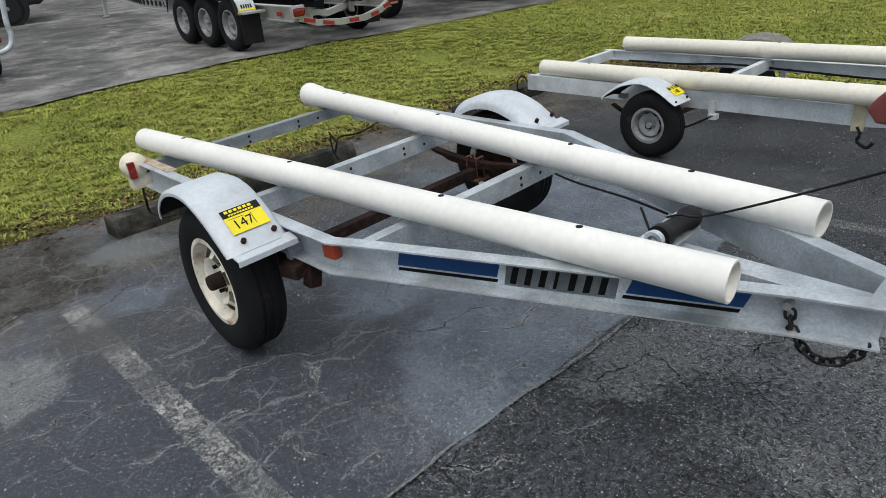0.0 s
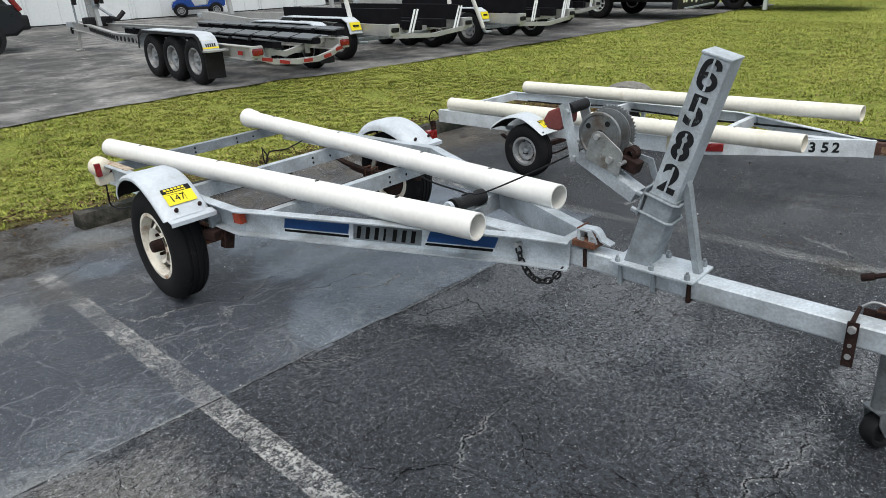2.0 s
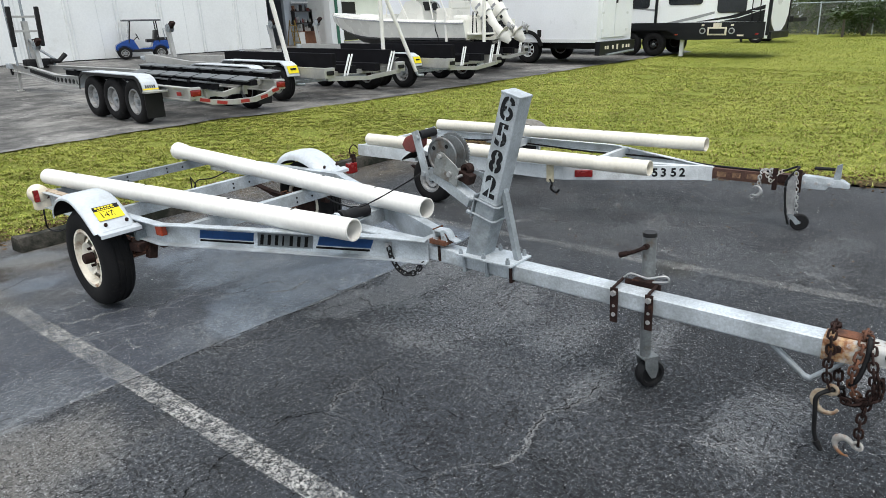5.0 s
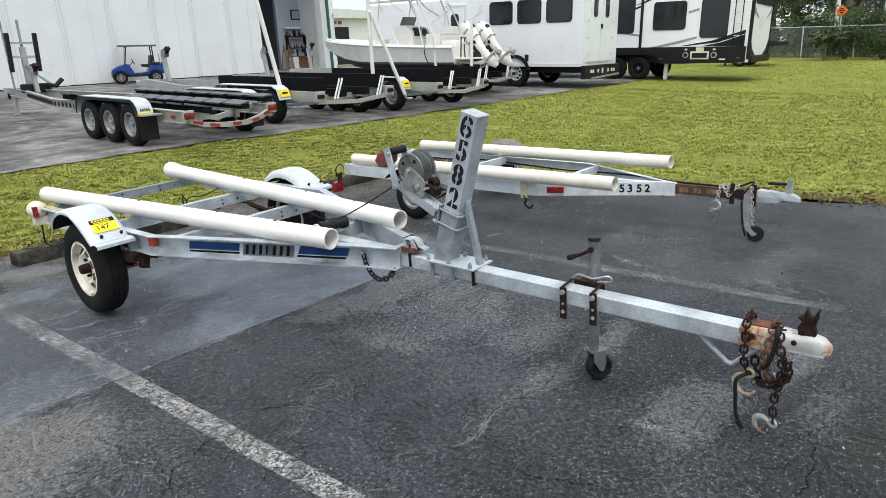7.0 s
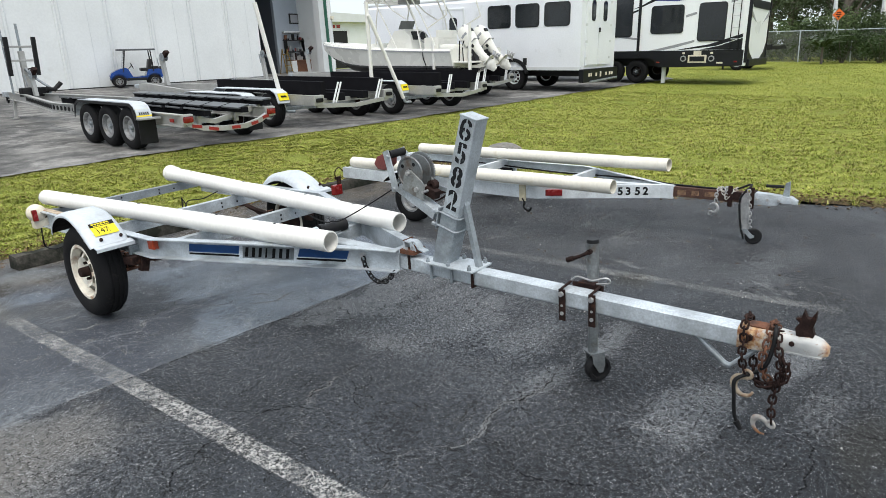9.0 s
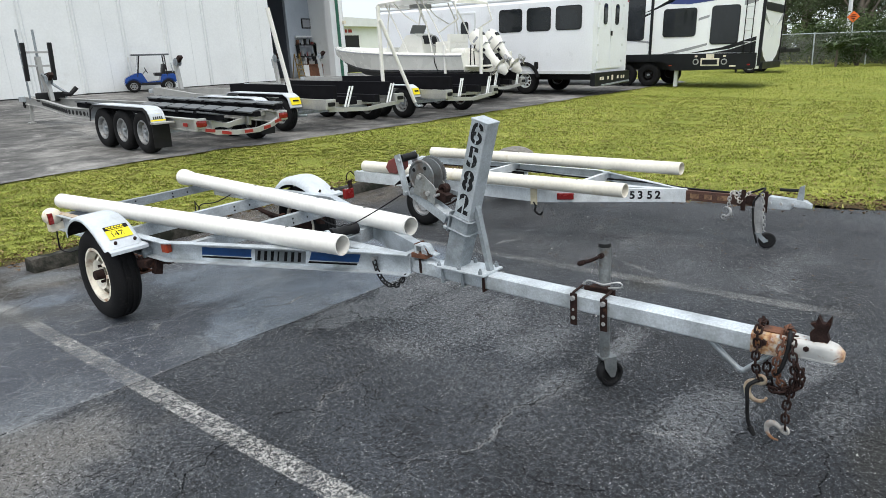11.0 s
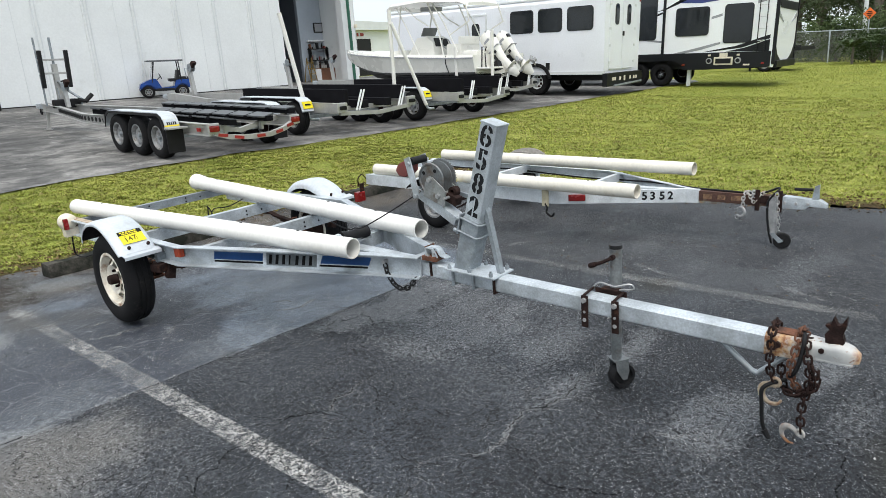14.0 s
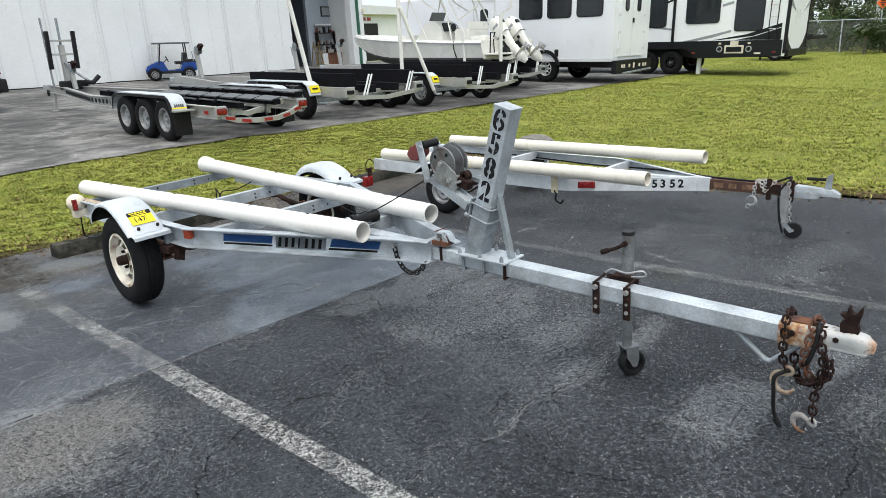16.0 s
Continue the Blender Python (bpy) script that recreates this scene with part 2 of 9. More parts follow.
def wheel(parent, c, r, w, rim, rim_mat, out=-1, spokes=0, camber=0.0, tread=True):
    """A road wheel at c under a thing: tyre, rim with slots, hub. out: the side (x) that its face looks to."""
    base = Matrix.Translation(c) @ Matrix.Rotation(radians(camber), 4, "Y") @ Matrix.Rotation(radians(90 * out), 4, "Y")
    h = w / 2
    tyre = bmesh.new()
    prof = [(rim, -h * 0.80), (rim + 0.2 * (r - rim), -h * 0.97), (rim + 0.6 * (r - rim), -h), (r - 0.022, -h * 0.86), (r - 0.004, -h * 0.62)]
    if tread:
        for k in (-0.36, 0.0, 0.36):
            prof += [(r, h * (k - 0.13)), (r - 0.007, h * (k - 0.10)), (r - 0.007, h * (k + 0.02)), (r, h * (k + 0.05))]
    prof += [(r - 0.004, h * 0.62), (r - 0.022, h * 0.86), (rim + 0.6 * (r - rim), h), (rim + 0.2 * (r - rim), h * 0.97), (rim, h * 0.80)]
    lathe(tyre, prof, base, 44)
    root = part("wheel", tyre, TYRE, parent, smooth=35)
    rb = bmesh.new()
    face = h * (0.48 if spokes else 0.30)
    lathe(rb, [(rim + 0.006, h * 0.84), (rim - 0.012, h * 0.86), (rim - 0.02, h * 0.5), (rim - 0.028, h * 0.2), (rim - 0.028, -h * 0.8), (rim + 0.004, -h * 0.82)], base, 36)
    part("rim", rb, rim_mat, root, smooth=40)
    db = bmesh.new()
    n = spokes or 8
    ro, ri, hub = rim - 0.027, rim * (0.66 if not spokes else 0.56), rim * 0.33
    seg = n * 6
    def pt(rad, a, z):
        return db.verts.new(base @ Vector((rad * math.cos(a), rad * math.sin(a), z)))
    rows = []
    for i in range(seg):
        a = 2 * math.pi * i / seg
        rows.append([pt(ro, a, face * 0.2), pt(ro * 0.93, a, face * 0.8), pt(ri, a, face * 1.5), pt(hub * 1.45, a, face * 1.4), pt(hub, a, face * 0.7), pt(hub * 0.3, a, face * 0.7)])
    for i in range(seg):
        q0, q1 = rows[i], rows[(i + 1) % seg]
        for j in range(5):
            hole = j == 1 and (i % 6) in ((1, 2, 3, 4) if spokes else (1, 2, 3))
            if not hole:
                db.faces.new((q0[j], q0[j + 1], q1[j + 1], q1[j]))
    part("wheel_disc", db, rim_mat, root, smooth=40)
    hb = bmesh.new()
    lathe(hb, [(0.001, face * 2.3), (rim * 0.16, face * 2.25), (rim * 0.18, face * 2.0), (rim * 0.19, face * 0.6), (0.001, face * 0.6)], base, 20, closed=False)
    for i in range(5):
        a = 2 * math.pi * (i + 0.3) / 5
        q = Vector((rim * 0.31 * math.cos(a), rim * 0.31 * math.sin(a), 0))
        cyl(hb, base @ (q + Vector((0, 0, face * 0.6))), base @ (q + Vector((0, 0, face * 1.3))), 0.009, seg=6)
    # added dark disc standing in for the shade seen through the slots
    dr = bmesh.new()
    lathe(dr, [(0.001, -face * 0.5), (rim * 0.8, -face * 0.5), (rim * 0.8, -face * 1.6), (0.001, -face * 1.6)], base, 24, closed=False)
    part("brake_drum", dr, RUST_DARK, root, smooth=40)
    part("hub", hb, RUST_DARK if rim_mat is RIM_W else GALV_DULL, root, smooth=40)
    return root


def pvc_pipe(name, p0, p1, r, mat, bell, label):
    """A hollow plastic pipe lying from its back end p0 to its open front end p1, with a bell on the back end."""
    p0, p1 = Vector(p0), Vector(p1)
    d = p1 - p0
    base = thing(name, Matrix.Translation(p0), label, "pipe", "pipes on the boat trailers")
    m = d.to_track_quat("Z", "Y").to_matrix().to_4x4()
    L, t = d.length, 0.0065
    bm = bmesh.new()
    out = [(r, L - 0.001), (r, 0.12), (r + 0.0005, 0.0)]
    if bell:
        out = [(r, L - 0.001), (r, 0.13), (r + 0.009, 0.105), (r + 0.010, 0.03), (r + 0.014, 0.026), (r + 0.014, 0.0)]
    prof = [(r - t, 0.0), (r - t, L - 0.0), (r - 0.001, L)] + out
    lathe(bm, prof, m, 40)
    body = part("tube", bm, mat, base, smooth=30)
    holes = []
    up = Vector((0, 0, 1))
    side = d.normalized().cross(up).normalized()
    nrm = side.cross(d.normalized()).normalized()
    for f in (0.14, 0.42, 0.69, 0.86):
        q = d * f + nrm * (r - 0.002)
        holes.append((q, q + nrm * 0.0025, 0.011, 14))
    pins("screw_hole", INK, body, holes)
    return base


def links(parent, pts, wire, pitch, mat, name="link", dense=6):
    """A chain of real links along a smooth line through points."""
    line = curve(pts, 14)
    out, acc = [line[0]], 0.0
    for a, b in zip(line, line[1:]):
        acc += (b - a).length
        if acc >= pitch:
            out.append(b)
            acc = 0
    root = None
    first = None
    for i, (a, b) in enumerate(zip(out, out[1:])):
        d = (b - a).normalized()
        ref = Vector((1, 0.2, 0.1)) if abs(d.x) < 0.9 else Vector((0, 0, 1))
        s = d.cross(ref).normalized()
        if i % 2:
            s = d.cross(s).normalized()
        c, half, w = (a + b) / 2, pitch * 0.5 + wire * 0.6, wire * 1.45
        loop = []
        for k in range(12):
            an = 2 * math.pi * k / 12
            loop.append(c + d * (half * (1 if math.cos(an) > 0 else -1) * abs(math.cos(an)) ** 0.55) + s * (w * (1 if math.sin(an) > 0 else -1) * abs(math.sin(an)) ** 0.75))
        bm = bmesh.new()
        nrm = d.cross(s)
        sweep(bm, loop, disc(wire / 2, 6), nrm, closed=True)
        part(name, bm, mat, parent, smooth=60)


def hook(parent, c, size, m, mat):
    """A forged slip hook with a latch, hanging from its eye."""
    pts = []
    for k in range(13):
        a = radians(100 - k * 23)
        pts.append(Vector(c) + m @ Vector((math.cos(a) * size * 0.5, 0, math.sin(a) * size * 0.5)))
    bm = bmesh.new()
    n = m @ Vector((0, 1, 0))
    rings = []
    for i, p in enumerate(pts):
        f = 0.085 + 0.070 * math.sin(math.pi * min(i / 9, 1))
        if i > 10:
            f *= 0.6
        d = (pts[min(i + 1, 12)] - pts[max(i - 1, 0)]).normalized()
        s = d.cross(n).normalized()
        rings.append([bm.verts.new(p + s * (size * f * x * 1.25) + n * (size * f * y * 0.8)) for x, y in disc(1, 8)])
    for r0, r1 in zip(rings, rings[1:]):
        for j in range(8):
            bm.faces.new((r0[j], r0[(j + 1) % 8], r1[(j + 1) % 8], r1[j]))
    bm.faces.new(rings[0][::-1])
    bm.faces.new(rings[-1])
    e = Vector(c) + m @ Vector((0, 0, size * 0.72))
    sweep(bm, [e + m @ Vector((math.cos(2 * math.pi * k / 12) * size * 0.2, 0, math.sin(2 * math.pi * k / 12) * size * 0.2)) for k in range(12)], disc(size * 0.085, 6), n, closed=True)
    part("hook", bm, mat, parent, smooth=60)


def tag_sticker(parent, m, number, size=1.0):
    """A yellow auction tag with a black heading strip, bars for its print and a written lot number."""
    m = m @ Matrix.Diagonal((size, size, 1, 1))
    s = part("tag", box(bmesh.new(), (0, 0, 0), (0.125, 0.088, 0.0012)), YELLOW, parent, "yellow lot tag with a black heading strip")
    s.data.transform(m)
    h = part("heading", box(bmesh.new(), (0, 0.031, 0.0012), (0.1255, 0.027, 0.001)), INK, s)
    h.data.transform(m)
    bars = bmesh.new()
    for k in range(6):
        box(bars, (-0.045 + k * 0.0155, 0.036, 0.0020), (0.011, 0.009, 0.0006))
    for k in range(9):
        box(bars, (-0.04 + k * 0.0095, 0.0235, 0.0020), (0.007, 0.006, 0.0006))
    b = part("print", bars, YELLOW, s)
    b.data.transform(m)
    ln = bmesh.new()
    box(ln, (0.022, -0.01, 0.0009), (0.0016, 0.044, 0.0006))
    box(ln, (-0.025, 0.009, 0.0009), (0.05, 0.0014, 0.0006))
    g = part("ruled_line", ln, INK, s)
    g.data.transform(m)
    letters("lot_number", number, 0.046, m @ pose(-0.012, -0.014, 0.0012, 0, 0, 4), INK, s, 1.0, "written lot number")


def fender(parent, x0, x1, yc, z0, half, rise, mat, front_drop=0.0, lip=0.022, seg=22, skirt=0.0, outline=None):
    """A round-topped wheel guard between x0 (outer) and x1 (inner), a shell with a turned-down outer lip. outline: its side view from back to front, where it is no half round."""
    bm = bmesh.new()
    if outline:
        outline = curve([(0, y, z) for y, z in outline], 8)
        seg = len(outline) - 1
    def at(k):
        if outline:
            i = min(int(k), seg - 1)
            p = outline[i].lerp(outline[i + 1], k - i)
            return p.y, p.z
        a = math.pi * k / seg
        y = yc + half * math.cos(a) * (1.0 if a < math.pi / 2 else 1.0)
        z = z0 + rise * math.sin(a) ** 0.8 - (front_drop * (max(0, a - math.pi / 2) / (math.pi / 2)) ** 2)
        return y, z
    rows = []
    dx = 1 if x1 > x0 else -1
    for k in range(seg + 1):
        y, z = at(k)
        cy, cz = yc, z0 - (0.12 if outline else 0.02)
        dn = Vector((0, y - cy, z - cz)).normalized()
        def p(x, off):
            return bm.verts.new(Vector((x, y, z)) + dn * off)
        rows.append([p(x0, -lip), p(x0, -0.010), p(x0 + dx * 0.012, 0.002), p(x0 + dx * 0.05, 0.007), p(x1 - dx * 0.045, 0.007), p(x1 - dx * 0.014, -skirt * 0.25), p(x1, -skirt * 0.6), p(x1, -0.006 - skirt), p(x1 - dx * 0.004, -0.006 - skirt), p(x1 - dx * 0.05, 0.002), p(x0 + dx * 0.05, 0.002), p(x0 + dx * 0.014, -0.004), p(x0 + dx * 0.004, -lip)])
    n = len(rows[0])
    for r0, r1 in zip(rows, rows[1:]):
        for j in range(n):
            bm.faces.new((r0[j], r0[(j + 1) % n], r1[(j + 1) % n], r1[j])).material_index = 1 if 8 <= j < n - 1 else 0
    bm.faces.new(rows[0][::-1])
    bm.faces.new(rows[-1])
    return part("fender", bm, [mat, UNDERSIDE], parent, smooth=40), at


def pins(name, mat, parent, rows):
    """Bolts or round marks, each a part of its own: ends, radius, sides."""
    for p0, p1, r, seg in rows:
        part(name, C(p0, p1, r, seg=seg), mat, parent)


# ---- ground ----
def far_z(x, y):
    return 0.32 + 0.04 * (min(max(y, -8), 33) - 9) + 0.008 * (min(max(x, -30), 60) - 5)


def lot_edge(y):
    return 6.02 - 0.17 * min(y, 0.3)


def ground_z(x, y):
    """The height of the grass; the near car park is a level plane at 0."""
    d = max(y - 4.62, x - lot_edge(y))
    if d <= 0:
        return -0.05
    k = min(d / 3.2, 1)
    k = k * k * (3 - 2 * k)
    return 0.015 + k * max(far_z(x, y) - 0.015, 0.04) + 0.018 * noise.noise((x * 0.6, y * 0.6, 0)) * k


def nodes_of(name):
    m = bpy.data.materials.new(name)
    m.use_nodes = True
    n, l = m.node_tree.nodes, m.node_tree.links
    return m, n, l, n["Principled BSDF"]


class Graph:
    """Small helper to write shader arithmetic."""
    def __init__(self, n, l):
        self.n, self.l = n, l
        self.pos = n.new("ShaderNodeTexCoord").outputs["Object"]

    def put(self, sock, v):
        if isinstance(v, (int, float)):
            sock.default_value = v
        elif isinstance(v, tuple):
            sock.default_value = v if len(v) == len(sock.default_value) else (*v, 1)
        else:
            self.l.new(v, sock)

    def math(self, op, a, b=0.0, c=0.0):
        x = self.n.new("ShaderNodeMath")
        x.operation = op
        for i, v in enumerate((a, b, c)):
            self.put(x.inputs[i], v)
        return x.outputs[0]

    def noise(self, scale, detail=5, rough=0.55, vec=None, distort=0.0):
        x = self.n.new("ShaderNodeTexNoise")
        x.inputs["Scale"].default_value, x.inputs["Detail"].default_value = scale, detail
        x.inputs["Roughness"].default_value, x.inputs["Distortion"].default_value = rough, distort
        self.l.new(vec or self.pos, x.inputs["Vector"])
        return x.outputs["Fac"]

    def warp(self, scale, amount, vec=None):
        x = self.n.new("ShaderNodeTexNoise")
        x.inputs["Scale"].default_value, x.inputs["Detail"].default_value = scale, 4
        self.l.new(vec or self.pos, x.inputs["Vector"])
        y = self.n.new("ShaderNodeVectorMath")
        y.operation = "MULTIPLY_ADD"
        self.l.new(x.outputs["Color"], y.inputs[0])
        y.inputs[1].default_value = (amount,) * 3
        self.l.new(vec or self.pos, y.inputs[2])
        return y.outputs[0]

    def cells(self, scale, feature="F1", vec=None, out="Distance"):
        x = self.n.new("ShaderNodeTexVoronoi")
        x.feature = feature
        x.inputs["Scale"].default_value = scale
        self.l.new(vec or self.pos, x.inputs["Vector"])
        return x.outputs[out]

    def ramp(self, v, a, b, lo=0.0, hi=1.0):
        x = self.n.new("ShaderNodeMapRange")
        x.interpolation_type = "SMOOTHSTEP"
        self.put(x.inputs[0], v)
        for i, w in enumerate((a, b, lo, hi)):
            self.put(x.inputs[i + 1], w)
        return x.outputs[0]

    def mix(self, f, a, b, blend="MIX"):
        x = self.n.new("ShaderNodeMixRGB")
        x.blend_type = blend
        for i, v in enumerate((f, a, b)):
            self.put(x.inputs[i], v)
        return x.outputs[0]

    def xyz(self):
        x = self.n.new("ShaderNodeSeparateXYZ")
        self.l.new(self.pos, x.inputs[0])
        return x.outputs

    def bump(self, height, strength, dist, normal=None):
        x = self.n.new("ShaderNodeBump")
        x.inputs["Strength"].default_value, x.inputs["Distance"].default_value = strength, dist
        self.l.new(height, x.inputs["Height"])
        if normal:
            self.l.new(normal, x.inputs["Normal"])
        return x.outputs[0]


# worn or dusty places on the car park: x, y, radii, how worn
WORN = ((-0.08, 0.88, 0.42, 0.42, 0.75), (0.32, 0.36, 0.34, 0.28, 0.10), (2.20, 0.25, 0.60, 0.24, 0.26), (1.62, 0.38, 0.16, 0.10, 0.20),
        (2.02, -0.30, 0.34, 0.16, 0.22), (1.70, -0.58, 0.26, 0.12, 0.24), (2.33, -0.64, 0.34, 0.11, 0.36), (1.82, -1.24, 0.42, 0.20, 0.36), (2.46, -1.50, 0.34, 0.10, 0.42))
WORN_BAY = ((2.15, -1.68, 0.32, 0.14, 0.26), (1.90, 1.05, 0.22, 0.20, 0.34), (2.40, 0.58, 0.40, 0.18, 0.24), (0.10, 2.78, 0.26, 0.30, 0.70), (0.95, 3.80, 0.34, 0.24, 0.50), (1.35, 1.35, 0.90, 0.30, 0.16), (0.10, 1.40, 0.50, 0.30, 0.16),
            (2.15, 0.92, 0.55, 0.26, 0.42), (1.72, 1.02, 0.34, 0.16, 0.30), (2.65, 0.95, 0.50, 0.28, 0.28), (4.15, -1.05, 0.75, 0.22, 0.24), (3.75, -0.42, 0.30, 0.14, 0.14), (2.10, 2.10, 0.45, 0.35, 0.16), (4.40, 2.30, 0.6, 0.5, 0.20), (4.75, 0.55, 0.7, 0.45, 0.14), (3.95, 0.15, 0.5, 0.2, 0.16))


def asphalt_near():
    """Old asphalt: a blue-grey sealed bay, a darker, coarser lane in front, and a smooth dark stall, with pale stones bared where the binder has worn."""
    m, n, l, b = nodes_of("cracked_asphalt")
    g = Graph(n, l)
    x, y, z = g.xyz()
    wob = g.math("MULTIPLY_ADD", g.noise(1.7, 6, 0.6), 0.34, -0.17)
    past = g.math("SUBTRACT", g.math("ADD", y, g.math("MULTIPLY_ADD", g.noise(3.2, 7, 0.7), 0.12, -0.06)), 1.195)
    stall = g.ramp(g.math("ADD", x, wob), 3.2, 3.55)
    bay = g.math("MULTIPLY", g.ramp(past, -0.010, 0.010), g.math("SUBTRACT", 1.0, stall))
    stain = g.noise(0.9, 7, 0.65)
    mid = g.noise(4.5, 6, 0.65)
    # lane tone: darker towards low y, with a wavering border
    lane_tone = g.math("MULTIPLY_ADD", g.ramp(g.math("ADD", y, g.math("MULTIPLY", wob, 3.0)), -1.0, 0.1), 0.16, -0.10)
    dark = g.mix(g.ramp(g.math("ADD", stain, lane_tone), 0.36, 0.66), (0.0225, 0.0262, 0.0325, 1), (0.0565, 0.0640, 0.0765, 1))
    blue = g.mix(g.ramp(mid, 0.3, 0.7), (0.080, 0.104, 0.140, 1), (0.160, 0.200, 0.255, 1))
    sealed = g.math("MULTIPLY", g.ramp(x, 0.6, 1.7, 0.32, -0.06), g.ramp(y, 3.2, 2.6))
    sealed = g.math("SUBTRACT", sealed, g.ramp(y, 1.30, 2.00, 0.22, 0))
    old = g.ramp(g.math("ADD", g.noise(0.75, 6, 0.65, g.warp(0.6, 1.2)), sealed), 0.44, 0.56)
    blue = g.mix(g.math("MULTIPLY", old, 0.94), blue, (0.0165, 0.0240, 0.043, 1))
    smooth = g.mix(g.ramp(stain, 0.34, 0.62), (0.021, 0.023, 0.028, 1), (0.052, 0.056, 0.064, 1))
    col = g.mix(stall, g.mix(bay, dark, blue), smooth)
    # brown dirt against the grass edge, and a mossy spot on the second line
    brown = g.math("MULTIPLY", g.ramp(g.math("ADD", y, g.math("MULTIPLY", stain, 1.9)), 3.9, 4.5), g.ramp(mid, 0.30, 0.62, 0.35, 0.95))
    col = g.mix(brown, col, g.mix(g.ramp(g.noise(2.3, 6, 0.7), 0.35, 0.65), (0.036, 0.028, 0.020, 1), (0.165, 0.138, 0.105, 1)))
    rough = g.math("MULTIPLY_ADD", g.noise(2.4, 8, 0.75), 2.6, -1.3)

    def spot(sx, sy, rx, ry, amount):
        dx = g.math("DIVIDE", g.math("SUBTRACT", x, sx), rx)
        dy = g.math("DIVIDE", g.math("SUBTRACT", y, sy), ry)
        far = g.math("ADD", g.math("SQRT", g.math("ADD", g.math("MULTIPLY", dx, dx), g.math("MULTIPLY", dy, dy))), rough)
        return g.ramp(far, 0.25, 1.2, amount, 0)

    for sx, sy, rx, ry, amount in ((3.30, -0.34, 0.20, 0.16, 0.8), (0.70, 3.86, 0.5, 0.22, 0.7), (1.95, -1.86, 0.35, 0.12, 0.6)):
        col = g.mix(spot(sx, sy, rx, ry, amount), col, (0.034, 0.033, 0.026, 1))
    worn = g.math("MULTIPLY_ADD", g.noise(0.75, 6, 0.62, g.warp(0.5, 1.3)), 0.55, -0.17)
    for p in WORN + WORN_BAY:
        worn = g.math("ADD", worn, spot(*p))
    worn = g.math("ADD", worn, g.math("MULTIPLY_ADD", g.noise(16, 5, 0.7), 0.22, -0.11))
    clump = g.noise(48, 4, 0.72)
    worn = g.math("ADD", worn, g.math("MULTIPLY", g.math("SUBTRACT", clump, 0.5), g.math("MULTIPLY_ADD", g.math("MAXIMUM", bay, stall), -0.6, 1.1)))
    for p in ((1.95, 0.42, 0.75, 0.50, 0.26), (2.30, -0.10, 0.60, 0.30, 0.16), (1.00, -0.20, 0.50, 0.30, -0.10), (1.60, -1.75, 0.9, 0.35, -0.10), (2.55, -1.05, 0.5, 0.2, -0.10)):
        worn = g.math("ADD", worn, spot(*p))
    worn = g.math("MAXIMUM", worn, 0.0)
    dust = g.math("MULTIPLY", g.ramp(worn, 0.12, 0.60), g.math("MULTIPLY_ADD", stall, -0.35, 0.80))
    col = g.mix(dust, col, g.mix(bay, (0.176, 0.187, 0.201, 1), (0.218, 0.252, 0.282, 1)))
    for p in ((-0.08, 0.88, 0.46, 0.42, 0.60), (0.08, 2.78, 0.28, 0.30, 0.45), (0.95, 3.72, 0.34, 0.22, 0.55)):
        col = g.mix(spot(*p), col, (0.200, 0.182, 0.155, 1))
    for p in ((0.46, 2.98, 0.16, 0.30, 0.75), (0.80, 2.75, 0.22, 0.20, 0.50)):
        col = g.mix(spot(*p), col, (0.044, 0.037, 0.028, 1))
    # a bed of old leaf mould with a clear front edge
    edge = g.math("MULTIPLY_ADD", g.noise(5, 7, 0.7), 0.7, -0.35)
    mould = g.math("MULTIPLY", g.ramp(g.math("ADD", y, edge), 3.36, 3.46), g.ramp(g.math("ADD", x, edge), 0.70, 0.86, 1, 0))
    mould = g.math("MULTIPLY", mould, g.ramp(g.noise(3.4, 6, 0.7), 0.36, 0.56, 0.35, 0.95))
    col = g.mix(mould, col, g.mix(g.ramp(g.noise(30, 4, 0.7), 0.35, 0.65), (0.022, 0.018, 0.013, 1), (0.062, 0.050, 0.036, 1)))
    # binder grain
    grain = g.noise(300, 3, 0.65)
    col = g.mix(1.0, col, g.ramp(grain, 0.30, 0.70, 0.22, 1.70), "MULTIPLY")
    col = g.mix(g.math("MULTIPLY_ADD", g.math("MAXIMUM", bay, stall), -0.5, 1.0), col, g.mix(1.0, col, g.ramp(clump, 0.36, 0.64, 0.66, 1.34), "MULTIPLY"))
    # short dark gaps where the binder has shrunk
    shrunk = g.cells(52, "DISTANCE_TO_EDGE", g.warp(140, 0.006, g.warp(30, 0.016)))
    fleck = g.math("MULTIPLY", g.ramp(shrunk, 0.035, 0.11, 1, 0), g.ramp(g.noise(36, 3, 0.7), 0.46, 0.56))
    fleck = g.math("MULTIPLY", fleck, g.math("MULTIPLY_ADD", g.math("MAXIMUM", bay, stall), -0.45, 0.95))
    col = g.mix(fleck, col, (0.005, 0.005, 0.006, 1))
    # stones of two sizes, bared more often where the surface is worn; some have fallen out
    relief = g.math("SUBTRACT", grain, g.math("MULTIPLY", fleck, 0.8))
    for scale, base, gain in ((125, 0.060, 0.75), (270, 0.150, 1.05)):
        sep = n.new("ShaderNodeSeparateColor")
        l.new(g.cells(scale, out="Color"), sep.inputs[0])
        size = g.math("MULTIPLY_ADD", sep.outputs[0], 0.22, 0.22)
        inside = g.ramp(g.math("SUBTRACT", g.cells(scale), size), -0.06, 0.06, 1, 0)
        share = g.math("MULTIPLY_ADD", worn, gain, base)
        bare = g.math("MULTIPLY", inside, g.ramp(g.math("SUBTRACT", g.math("ADD", sep.outputs[1], share), 1.0), -0.01, 0.02))
